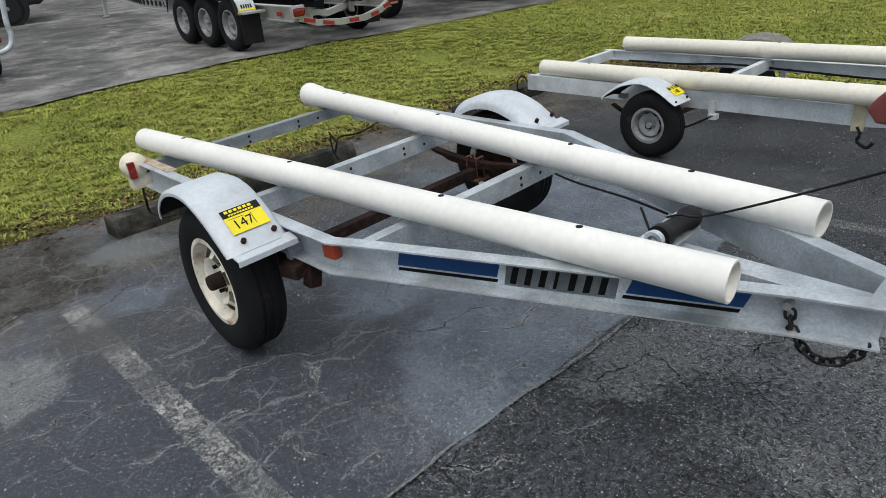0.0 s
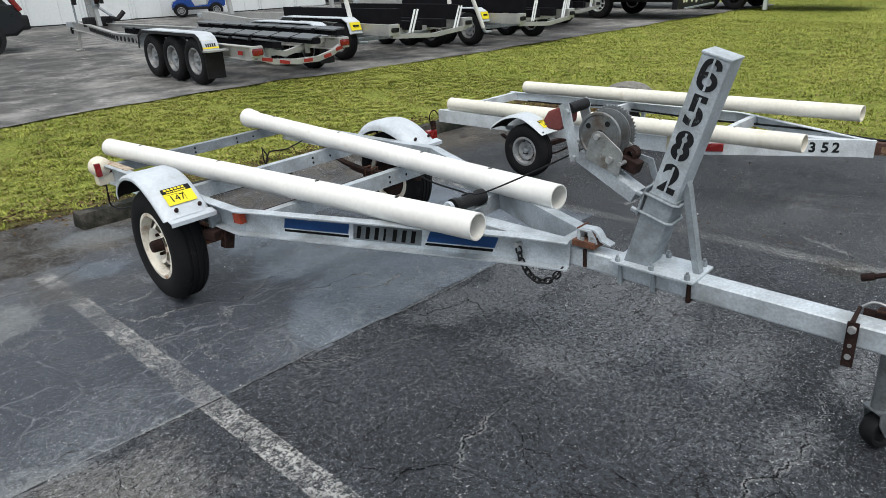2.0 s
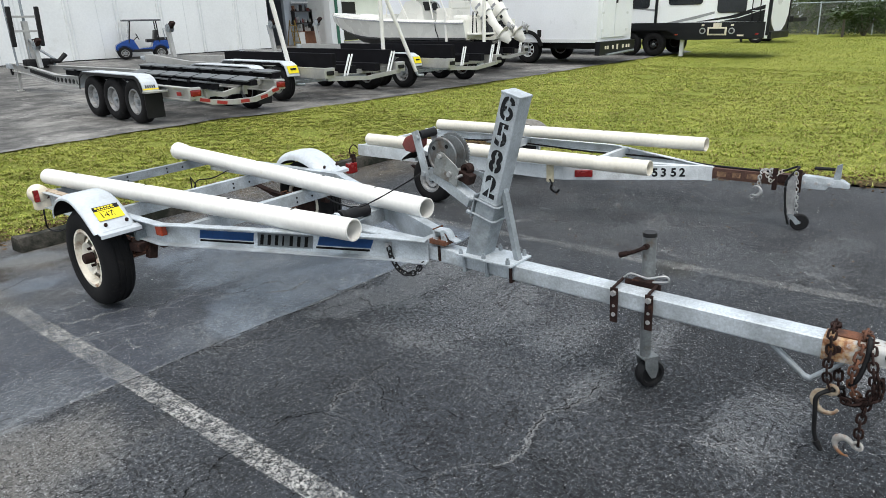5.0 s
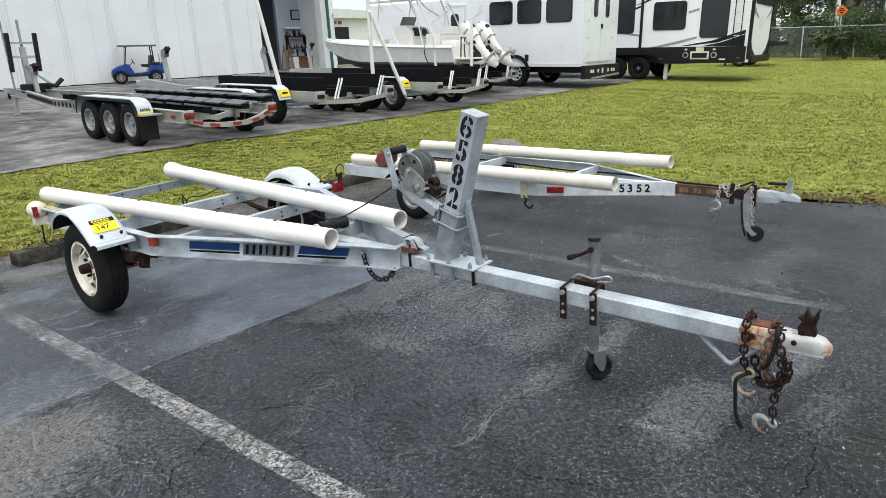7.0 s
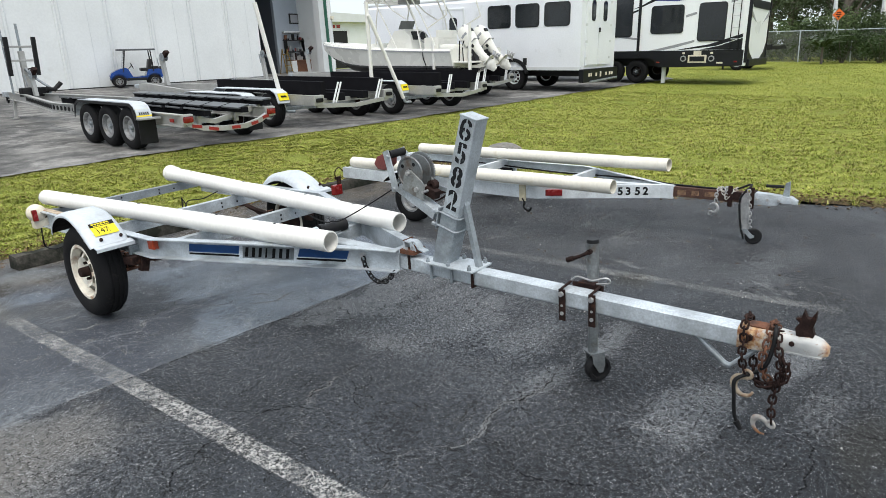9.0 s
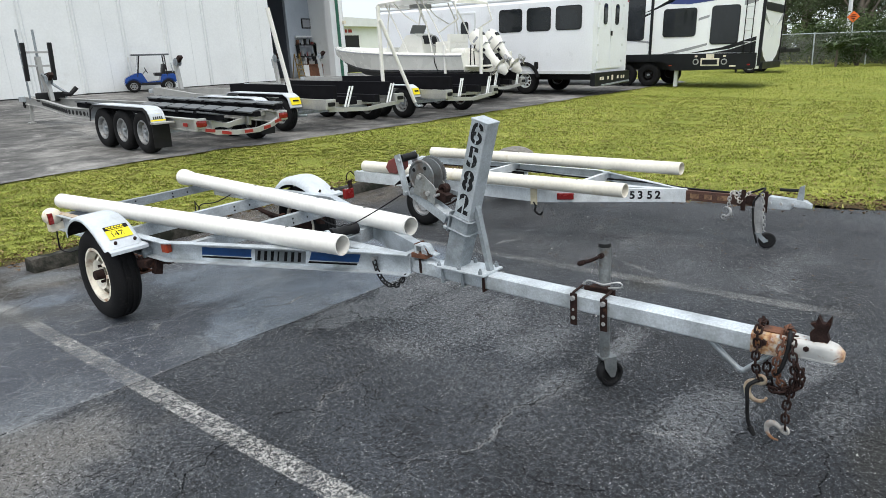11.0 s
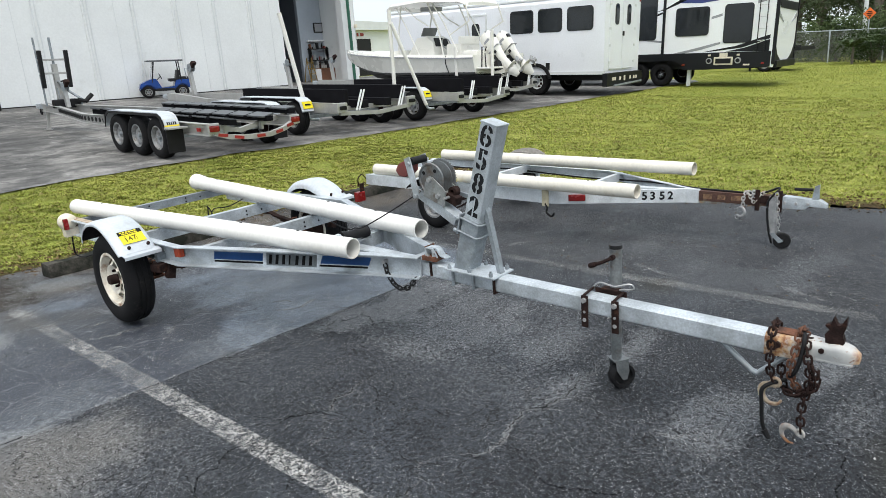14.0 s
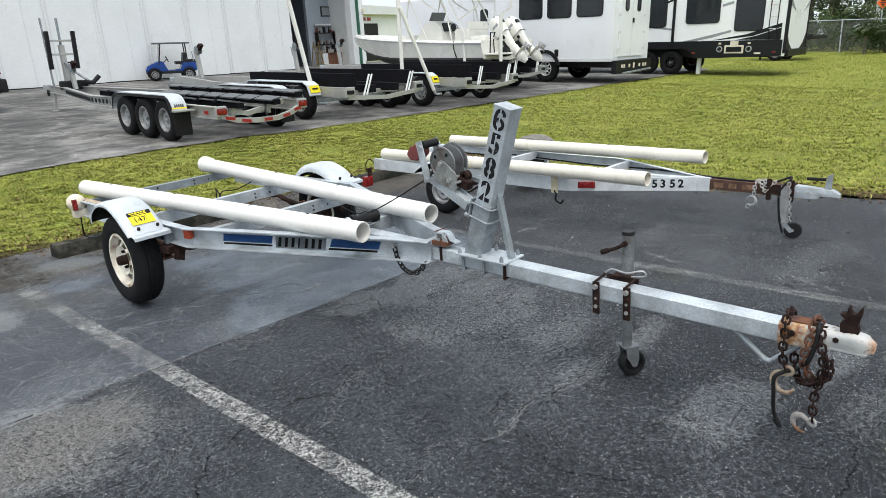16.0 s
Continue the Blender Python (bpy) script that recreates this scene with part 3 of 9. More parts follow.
        tone = g.math("MULTIPLY_ADD", g.math("POWER", sep.outputs[2], 1.8), 0.52, 0.12)
        stone = g.mix(tone, (0.0, 0.0, 0.0, 1), (0.98, 0.99, 1.0, 1))
        col = g.mix(bare, col, stone)
        pit = g.math("MULTIPLY", inside, g.ramp(sep.outputs[1], 0.17, 0.20, 0.9, 0))
        col = g.mix(pit, col, (0.009, 0.009, 0.010, 1))
        relief = g.math("ADD", relief, g.math("MULTIPLY", g.math("SUBTRACT", bare, pit), 0.9))
    # crazing: a pale silted net over the bay, hair cracks in the lane
    v2 = g.warp(60, 0.010, g.warp(22, 0.022, g.warp(7, 0.060, g.warp(2.5, 0.16))))
    net, fine = g.cells(3.0, "DISTANCE_TO_EDGE", v2), g.cells(7.2, "DISTANCE_TO_EDGE", v2)
    gap = g.ramp(g.noise(4, 5, 0.7), 0.43, 0.54)
    patch = g.ramp(g.noise(1.1, 5, 0.65, g.warp(0.9, 0.9)), 0.48, 0.56)
    silt = g.math("MAXIMUM", g.ramp(net, 0.006, 0.019, 1, 0), g.math("MULTIPLY", g.ramp(fine, 0.012, 0.040, 0.8, 0), patch))
    silt = g.math("MULTIPLY", g.math("MULTIPLY", silt, gap), g.math("MULTIPLY", g.math("MAXIMUM", bay, g.math("MULTIPLY", stall, 0.25)), g.ramp(g.noise(110, 3, 0.7), 0.38, 0.58, 0.25, 1.0)))
    col = g.mix(g.math("MULTIPLY", silt, 0.66), col, g.mix(grain, (0.20, 0.215, 0.235, 1), (0.46, 0.48, 0.50, 1)))
    hair = g.math("MAXIMUM", g.ramp(net, 0.0012, 0.0055, 1, 0), g.math("MULTIPLY", g.ramp(fine, 0.003, 0.0125, 1, 0), patch))
    hair = g.math("MULTIPLY", hair, g.ramp(g.noise(6, 5, 0.7), 0.46, 0.54, 0, 0.95))
    col = g.mix(hair, col, (0.006, 0.006, 0.007, 1))
    relief = g.math("SUBTRACT", relief, g.math("MULTIPLY", hair, 2.5))
    l.new(col, b.inputs["Base Color"])
    damp = g.noise(0.6, 5, 0.6, g.warp(0.8, 0.8))
    dirty = g.math("MAXIMUM", mould, g.math("MULTIPLY", brown, 0.8))
    sealer = g.math("MULTIPLY", g.math("MAXIMUM", bay, g.math("MULTIPLY", stall, 0.05)), g.math("SUBTRACT", 1.0, dirty))
    l.new(g.math("SUBTRACT", g.ramp(damp, 0.35, 0.65, 0.50, 0.75), g.math("MULTIPLY", sealer, 0.16)), b.inputs["Roughness"])
    l.new(g.math("SUBTRACT", g.math("MULTIPLY_ADD", sealer, 0.62, 0.34), g.math("MULTIPLY", dirty, 0.22)), b.inputs["Specular IOR Level"])
    l.new(g.bump(relief, 1.0, 0.005), b.inputs["Normal"])
    return m


def asphalt_far():
    m, n, l, b = nodes_of("weathered_far_asphalt")
    g = Graph(n, l)
    st = g.noise(0.35, 7, 0.65, g.warp(0.3, 1.5))
    mid = g.noise(2.2, 6, 0.65)
    col = g.mix(g.ramp(st, 0.36, 0.64), (0.058, 0.057, 0.056, 1), (0.205, 0.200, 0.190, 1))
    col = g.mix(1.0, col, g.ramp(mid, 0.28, 0.72, 0.42, 1.45), "MULTIPLY")
    col = g.mix(g.ramp(g.noise(1.6, 7, 0.75, g.warp(0.8, 1.2)), 0.56, 0.66, 0, 0.55), col, (0.36, 0.35, 0.335, 1))
    col = g.mix(g.ramp(g.noise(0.9, 6, 0.7, g.warp(0.5, 0.7)), 0.36, 0.46, 0.6, 0), col, (0.030, 0.030, 0.031, 1))
    c = g.cells(0.33, "DISTANCE_TO_EDGE", g.warp(0.9, 0.9))
    col = g.mix(g.ramp(c, 0.001, 0.006, 0.6, 0), col, (0.03, 0.03, 0.03, 1))
    col = g.mix(1.0, col, g.ramp(g.noise(60, 3), 0.25, 0.75, 0.75, 1.25), "MULTIPLY")
    l.new(col, b.inputs["Base Color"])
    b.inputs["Roughness"].default_value = 0.85
    l.new(g.bump(g.noise(50, 4), 0.4, 0.01), b.inputs["Normal"])
    return m


def soil():
    m, n, l, b = nodes_of("turf_floor")
    g = Graph(n, l)
    x, y, z = g.xyz()
    a = g.noise(0.5, 6, 0.65)
    mid = g.noise(3.5, 6, 0.7)
    col = g.mix(g.ramp(a, 0.36, 0.64), (0.195, 0.232, 0.045, 1), (0.285, 0.305, 0.070, 1))
    col = g.mix(g.ramp(mid, 0.50, 0.78), col, (0.170, 0.150, 0.055, 1))
    col = g.mix(1.0, col, g.ramp(g.noise(28, 5, 0.7), 0.3, 0.7, 0.5, 1.4), "MULTIPLY")
    edge = g.ramp(g.math("ADD", y, g.math("MULTIPLY", mid, 0.7)), 4.95, 5.25, 1, 0)
    side = g.ramp(x, 6.15, 6.45, 1, 0)
    strip = g.math("ADD", g.math("ADD", x, g.math("MULTIPLY", y, 0.17)), g.math("MULTIPLY", mid, 0.9))
    strip = g.math("MULTIPLY", g.ramp(strip, 6.50, 6.95, 0.9, 0), g.math("MULTIPLY", g.ramp(y, -2.2, -1.2), g.ramp(y, 4.3, 4.7, 1, 0)))
    col = g.mix(strip, col, (0.085, 0.058, 0.036, 1))
    col = g.mix(g.math("MULTIPLY", g.math("MULTIPLY", edge, 0.8), side), col, (0.085, 0.06, 0.04, 1))
    dx = g.math("DIVIDE", g.math("SUBTRACT", x, 6.75), 0.75)
    dy = g.math("DIVIDE", g.math("SUBTRACT", y, 3.9), 1.2)
    bare = g.math("ADD", g.math("SQRT", g.math("ADD", g.math("MULTIPLY", dx, dx), g.math("MULTIPLY", dy, dy))), g.math("MULTIPLY_ADD", mid, 0.8, -0.4))
    col = g.mix(g.ramp(bare, 0.7, 1.1, 0.9, 0), col, (0.105, 0.070, 0.043, 1))
    l.new(col, b.inputs["Base Color"])
    b.inputs["Roughness"].default_value = 1.0
    b.inputs["Specular IOR Level"].default_value = 0.1
    l.new(g.bump(g.noise(35, 5, 0.7), 1.0, 0.04), b.inputs["Normal"])
    return m


def grid_mesh(name, xs, ys, fz, mat, keep=None):
    verts = [(x, y, fz(x, y)) for y in ys for x in xs]
    w = len(xs)
    faces = [(j * w + i, j * w + i + 1, (j + 1) * w + i + 1, (j + 1) * w + i) for j in range(len(ys) - 1) for i in range(w - 1)]
    me = bpy.data.meshes.new(name)
    me.from_pydata(verts, [], faces)
    me.polygons.foreach_set("use_smooth", [True] * len(faces))
    me.materials.append(mat)
    return new(name, me)


def steps(a, b, s):
    return [a + (b - a) * i / max(1, round((b - a) / s)) for i in range(max(1, round((b - a) / s)) + 1)]


SOIL = soil()
gx = [-1500, -500, -150, -60] + steps(-30, -4, 2.0) + steps(-3.5, 32, 0.35) + [34, 40, 50, 60, 90, 200, 600, 1500]
gy = [-1500, -500, -150, -60, -30, -15] + steps(-9, 12, 0.35) + steps(13, 33, 2.0) + [40, 60, 100, 300, 800, 1500]
tagged(grid_mesh("ground", gx, gy, ground_z, SOIL), "short green and yellowing grass verge over brown soil", "grass", kind="structure")


def slab(name, outline, fz, mat, thick, label):
    """A paved slab with an uneven edge, following the ground's slope."""
    bm = bmesh.new()
    top = [bm.verts.new((x, y, fz(x, y))) for x, y in outline]
    low = [bm.verts.new((x, y, fz(x, y) - thick)) for x, y in outline]
    bm.faces.new(top)
    for i in range(len(top)):
        j = (i + 1) % len(top)
        bm.faces.new((top[i], low[i], low[j], top[j]))
    bmesh.ops.triangulate(bm, faces=[f for f in bm.faces if len(f.verts) > 4])
    ob = part(name, bm, mat)
    return tagged(ob, label, "pavement", kind="structure")


def ragged(pts, step, amp, seed):
    """Splits a line into short steps and shifts them a little."""
    out = []
    for (x0, y0), (x1, y1) in zip(pts, pts[1:]):
        L = math.hypot(x1 - x0, y1 - y0)
        k = max(1, int(L / step))
        nx, ny = -(y1 - y0) / L, (x1 - x0) / L
        for i in range(k):
            f = i / k
            o = amp * noise.noise(((x0 + (x1 - x0) * f) * 1.7, (y0 + (y1 - y0) * f) * 1.7, seed)) * 2
            out.append((x0 + (x1 - x0) * f + nx * o, y0 + (y1 - y0) * f + ny * o))
    return out + [pts[-1]]


near_edge = ragged([(lot_edge(-6), -6), (lot_edge(0.3), 0.3), (lot_edge(4), 4.0), (5.75, 4.6), (-6, 4.62)], 0.12, 0.035, 3)
slab("parking_lot", [(-60, -60), (20, -60), (20, -6.2)] + near_edge + [(-60, 4.62)], lambda x, y: 0.0, asphalt_near(), 0.06, "cracked dark and blue-grey asphalt car park with worn lines")
ASPH_FAR = asphalt_far()
EDGE = [(-60, 7.5), (1.87, 8.22), (3.0, 8.42), (5.4, 8.4), (6.8, 8.1), (10.1, 7.92), (14.8, 7.83), (18.6, 7.85), (23.3, 7.72), (25.4, 7.5), (26.8, 8.6), (27.2, 14)]
far_edge = ragged(EDGE, 0.3, 0.06, 9)


def far_lot():
    """The far yard: a sloping sheet whose near border follows the grass."""
    bm = bmesh.new()
    cols = []
    for x, y in far_edge:
        rows = [(x, y)] + [(x, max(y + 0.2, v)) for v in (14.2, 20, 26, 33, 60)]
        cols.append([bm.verts.new((px, py, far_z(px, py) + 0.03)) for px, py in rows])
    extra = [bm.verts.new((70, v, far_z(70, v) + 0.03)) for v in (14.0, 14.25, 20, 26, 33, 60)]
    cols.append(extra)
    for c0, c1 in zip(cols, cols[1:]):
        for a, b, c, d in zip(c0, c1, c1[1:], c0[1:]):
            bm.faces.new((a, b, c, d))
    return tagged(part("far_lot", bm, ASPH_FAR), "weathered grey asphalt yard in front of the hangar", "pavement", kind="structure")


far_lot()


def grass_blades(name, count, x0, x1, y0, y1, size, seed, mats):
    """Loose turf: many thin bent blades over a stretch of the verge."""
    rng = np.random.RandomState(seed)
    V, F, I = [], [], []
    made = 0
    while made < count:
        x, y = rng.uniform(x0, x1), rng.uniform(y0, y1)
        d = max(y - 4.62, x - lot_edge(y))
        if d < -0.02 - 0.05 * rng.rand():
            continue
        lim = np.interp(x, [e[0] for e in EDGE[:-1]] + [60], [e[1] for e in EDGE[:-1]] + [30])
        if y > lim + 0.14 * rng.rand() ** 2:
            continue
        if noise.noise((x * 1.3, y * 1.3, 7)) + 0.62 < rng.rand() * 0.5 or (d < 0.5 and x < 5.9 and rng.rand() < 0.55) or (d < 0.42 and x > 5.9 and rng.rand() < 0.8):
            continue
        if math.hypot((x - 6.75) / 0.75, (y - 3.9) / 1.2) < 1.1 - 0.5 * rng.rand() and rng.rand() < 0.82:
            continue
        z = ground_z(x, y) if d > 0 else 0.0
        tuft = noise.noise((x * 7, y * 7, 3)) + 0.6 * noise.noise((x * 17, y * 17, 5))
        if tuft < -0.28 + 0.25 * rng.rand():
            continue
        a, tall = rng.uniform(0, 6.283), size * rng.uniform(0.5, 1.15) * (1 + 0.5 * tuft)
        w, lean = tall * 0.13 + 0.0022, tall * rng.uniform(0.7, 2.4)
        cx, cy = math.cos(a), math.sin(a)
        k = len(V)
        V += [(x - cy * w, y + cx * w, z - 0.01), (x + cy * w, y - cx * w, z - 0.01), (x + cx * lean * 0.4 + cy * w * 0.8, y + cy * lean * 0.4 - cx * w * 0.8, z + tall * 0.6),
              (x + cx * lean * 0.4 - cy * w * 0.8, y + cy * lean * 0.4 + cx * w * 0.8, z + tall * 0.6), (x + cx * lean, y + cy * lean, z + tall * 0.95)]
        F += [(k, k + 1, k + 2, k + 3), (k + 3, k + 2, k + 4)]
        j = 0 if rng.rand() < 0.62 else (1 if rng.rand() < 0.7 else 2)
        I += [j, j]
        made += 1
    me = bpy.data.meshes.new(name)
    me.from_pydata(V, [], F)
    for m in mats:
        me.materials.append(m)
    me.polygons.foreach_set("material_index", I)
    return tagged(new(name, me), "short green turf with dry yellow blades", "grass", kind="stuff")


def turf(name, a, b, c):
    """Blades of mixed greens: broad patches, tufts, and each blade a little different."""
    m, n, l, p = nodes_of(name)
    g = Graph(n, l)
    geo = n.new("ShaderNodeNewGeometry")
    col = g.mix(g.ramp(g.math("ADD", g.noise(0.9, 6, 0.65), g.math("MULTIPLY_ADD", g.noise(8, 4, 0.6), 0.5, -0.25)), 0.36, 0.64), a, b)
    col = g.mix(g.ramp(geo.outputs["Random Per Island"], 0.78, 0.95), col, c)
    col = g.mix(1.0, col, g.ramp(g.noise(5, 4, 0.6), 0.3, 0.7, 0.70, 1.25), "MULTIPLY")
    l.new(col, p.inputs["Base Color"])
    p.inputs["Roughness"].default_value = 0.7
    p.inputs["Specular IOR Level"].default_value = 0.2
    return m


LEAF_A = turf("grass_green", (0.215, 0.265, 0.042, 1), (0.300, 0.330, 0.062, 1), (0.36, 0.365, 0.10, 1))
LEAF_B = turf("grass_yellow", (0.285, 0.305, 0.060, 1), (0.360, 0.365, 0.085, 1), (0.42, 0.41, 0.15, 1))
LEAF_C = turf("grass_dry", (0.22, 0.165, 0.065, 1), (0.28, 0.22, 0.09, 1), (0.36, 0.28, 0.14, 1))
grass_blades("grass", 170000, -1.5, 8.0, 4.4, 10.2, 0.024, 1, (LEAF_A, LEAF_B, LEAF_C))
grass_blades("grass", 130000, 5.5, 12.5, -4.0, 9.0, 0.026, 2, (LEAF_A, LEAF_B, LEAF_C))
grass_blades("grass", 80000, 12.3, 19.0, -4.0, 9.0, 0.032, 5, (LEAF_A, LEAF_B, LEAF_C))
grass_blades("grass", 80000, 17.0, 42.0, -8.0, 12.5, 0.040, 3, (LEAF_A, LEAF_B, LEAF_B))


def leaf_litter(count, seed):
    """Dead leaves and crumbs of soil along the border of the grass."""
    rng = np.random.RandomState(seed)
    V, F = [], []
    for i in range(count):
        pick = rng.rand()
        if pick < 0.45:
            x, y = rng.uniform(-1.5, 6.0), 4.62 + rng.normal(0.12, 0.16)
        elif pick < 0.62:
            x, y = rng.normal(6.75, 0.35), rng.uniform(2.9, 4.6)
        elif pick < 0.69:
            x, y = rng.uniform(3.4, 5.8), rng.uniform(-1.8, 3.2)
        else:
            y = rng.uniform(-1.5, 4.6)
            x = lot_edge(y) + rng.normal(0.22, 0.20)
        d = max(y - 4.62, x - lot_edge(y))
        z = (ground_z(x, y) if d > 0 else 0.0) + (0.022 if 0.45 <= pick < 0.62 else 0.004) + 0.008 * rng.rand()
        a, r = rng.uniform(0, 6.283), rng.uniform(0.008, 0.026) * (0.42 if 0.62 <= pick < 0.69 else 1.0)
        cx, cy, u = math.cos(a) * r, math.sin(a) * r, rng.uniform(-0.5, 0.5) * r
        k = len(V)
        V += [(x - cx, y - cy, z), (x - cy * 0.5, y + cx * 0.5, z + u), (x + cx, y + cy, z + 0.3 * r), (x + cy * 0.5, y - cx * 0.5, z + u + 0.3 * r), (x, y, z - 0.2 * r)]
        F += [(k, k + 1, k + 4), (k + 1, k + 2, k + 4), (k + 2, k + 3, k + 4), (k + 3, k, k + 4)]
    me = bpy.data.meshes.new("dead_leaves")
    me.from_pydata(V, [], F)
    me.materials.append(material("dead_leaf", (0.13, 0.085, 0.045), 0.9, 0, 0.6, 9, 0, 40, (0.30, 0.20, 0.11), 0.35, 7, spec=0.2))
    tagged(new("dead_leaves", me), "brown dead leaves and soil along the grass border", "leaf litter", kind="stuff")


leaf_litter(8000, 4)


def worn_paint():
    m, n, l, b = nodes_of("worn_line_paint")
    g = Graph(n, l)
    x, y, z = g.xyz()
    lost = g.math("MULTIPLY", g.ramp(g.math("ABSOLUTE", g.math("SUBTRACT", y, 2.86)), 0.08, 0.26, 0.85, 0), g.ramp(x, 1.0, 1.1, 1, 0))
    keep = g.math("MULTIPLY", g.ramp(g.noise(3.2, 6, 0.7), 0.24, 0.56), g.math("MULTIPLY", g.ramp(g.noise(110, 3, 0.75), 0.42, 0.56), g.ramp(g.noise(24, 5, 0.75), 0.35, 0.53, 0.1, 0.9)))
    lost = g.math("MAXIMUM", lost, g.math("MULTIPLY", g.ramp(g.math("ABSOLUTE", g.math("SUBTRACT", y, 1.42)), 0.10, 0.40, 0.50, 0), g.ramp(x, 1.0, 1.1, 1, 0)))
    lost = g.math("MAXIMUM", lost, g.math("MULTIPLY", g.ramp(x, 2.0, 2.1, 0, 0.75), g.ramp(g.noise(1.6, 5, 0.65), 0.40, 0.58)))
    keep = g.math("MULTIPLY", keep, g.math("SUBTRACT", 1.0, lost))
    col = g.mix(g.ramp(g.noise(6, 5), 0.3, 0.7), (0.30, 0.30, 0.295, 1), (0.45, 0.45, 0.435, 1))
    l.new(col, b.inputs["Base Color"])
    b.inputs["Roughness"].default_value = 0.85
    l.new(keep, b.inputs["Alpha"])
    return m


PAINT = worn_paint()


def line(x0, y0, x1, y1, w):
    p = ragged([(x0, y0), (x1, y1)], 0.06, 0.006, 5)
    q = ragged([(x0, y0), (x1, y1)], 0.06, 0.006, 15)
    bm = bmesh.new()
    a = [bm.verts.new((x - w / 2, y, 0.0035)) for x, y in p]
    b = [bm.verts.new((x + w / 2, y, 0.0035)) for x, y in q]
    for i in range(len(a) - 1):
        bm.faces.new((a[i], b[i], b[i + 1], a[i + 1]))
    tagged(part("parking_line", bm, PAINT), "worn white parking line on cracked asphalt", "road marking", kind="structure")


line(0.513, 3.30, 0.565, -3.2, 0.105)
line(3.40, 3.9, 3.33, -1.56, 0.105)


LANE_CRACKS = (((1.33, 0.28), (1.23, 0.29), (1.15, 0.30), (1.09, 0.26), (0.99, 0.27), (0.88, 0.20), (0.84, 0.13), (0.79, 0.10), (0.67, 0.04)), ((0.88, 0.20), (0.83, 0.26), (0.78, 0.29), (0.73, 0.36)),
               ((1.08, 0.11), (1.10, 0.04), (1.11, -0.04)), ((1.20, 0.01), (1.24, -0.07)), ((1.19, -0.19), (1.18, -0.25), (1.17, -0.31)), ((2.06, 0.72), (2.17, 0.68), (2.27, 0.68), (2.31, 0.59), (2.46, 0.46)),
               ((0.62, -0.50), (0.74, -0.51), (0.84, -0.42), (0.99, -0.52), (1.15, -0.60), (1.22, -0.57), (1.58, -0.60), (1.82, -0.59), (2.07, -0.58)),
               ((1.14, -0.61), (1.07, -0.81), (1.02, -0.94), (1.14, -1.14)), ((0.84, -0.42), (0.83, -0.35), (0.87, -0.22)), ((0.57, 0.25), (0.41, 0.27), (0.17, 0.12), (0.02, -0.02)),
               ((1.85, -1.60), (1.80, -1.68), (1.87, -1.77), (2.02, -1.92)), ((1.80, -1.68), (1.67, -1.72), (1.43, -1.70)), ((2.27, -1.57), (2.14, -1.66), (2.10, -1.84)))
JOINT_CRACKS = (((1.89, -1.12), (1.94, -1.22), (2.05, -1.28)), ((1.57, -1.07), (1.57, -1.13), (1.63, -1.19)), ((0.95, 1.18), (1.00, 1.07), (1.15, 1.02)), ((1.26, 1.01), (1.36, 0.95), (1.45, 0.91)),
                ((1.51, 1.17), (1.57, 1.05), (1.65, 1.05), (1.85, 1.02), (1.90, 1.14), (1.83, 1.31)), ((1.85, 1.02), (1.80, 0.89), (1.71, 0.80)), ((1.57, 1.05), (1.51, 0.98)), ((2.05, 1.15), (1.90, 1.14)))
BAY_CRACKS = (((0.03, 2.40), (0.23, 2.41), (0.29, 2.29), (0.46, 2.32), (0.59, 2.26)), ((0.10, 2.09), (0.28, 2.08)), ((0.29, 1.95), (0.44, 1.91), (0.58, 1.92), (0.71, 1.88)),
              ((0.62, 1.68), (0.73, 1.68), (0.96, 1.65), (1.02, 1.69), (1.05, 1.80)), ((0.73, 1.68), (0.75, 1.47)), ((0.61, 2.48), (0.71, 2.46), (0.85, 2.48)),
              ((0.59, 2.26), (0.64, 2.17), (0.86, 2.12), (0.98, 2.08), (1.04, 1.99), (1.10, 1.97), (1.26, 2.03), (1.38, 2.12)), ((0.94, 1.83), (1.05, 1.95)),
              ((0.18, 3.17), (0.47, 3.12), (0.66, 3.20), (0.87, 3.29)), ((0.88, 1.36), (0.71, 1.36)), ((1.74, 1.61), (1.73, 1.70), (1.60, 1.73), (1.41, 1.77)), ((1.57, 1.61), (1.70, 1.48), (1.88, 1.54)))
STALL_CRACKS = (((4.88, 0.15), (4.73, 0.21), (4.41, 0.18), (4.19, 0.20), (4.12, 0.24)), ((4.19, 0.20), (4.18, 0.05), (4.17, -0.11), (4.37, -0.46)), ((4.65, 0.70), (4.33, 0.64), (4.17, 0.63)),
                ((4.58, 1.09), (4.39, 1.10), (4.11, 1.17), (3.63, 1.14)), ((3.65, -0.02), (3.60, -0.18), (3.45, -0.35)), ((3.65, -1.02), (3.54, -1.16), (3.48, -1.30)))


def crack_paint(name, dark, light, keep, most):
    """The dark depth of a crack, or the pale silt washed along it, with gaps."""
    m, n, l, b = nodes_of(name)
    g = Graph(n, l)
    l.new(g.mix(g.noise(260, 3, 0.7), dark, light), b.inputs["Base Color"])
    b.inputs["Roughness"].default_value = 0.95
    b.inputs["Specular IOR Level"].default_value = 0.1
    l.new(g.math("MULTIPLY", g.ramp(g.noise(7, 5, 0.7), keep, keep + 0.12), g.ramp(g.noise(120, 4, 0.75), 0.40, 0.58, 0, most)), b.inputs["Alpha"])
    return m


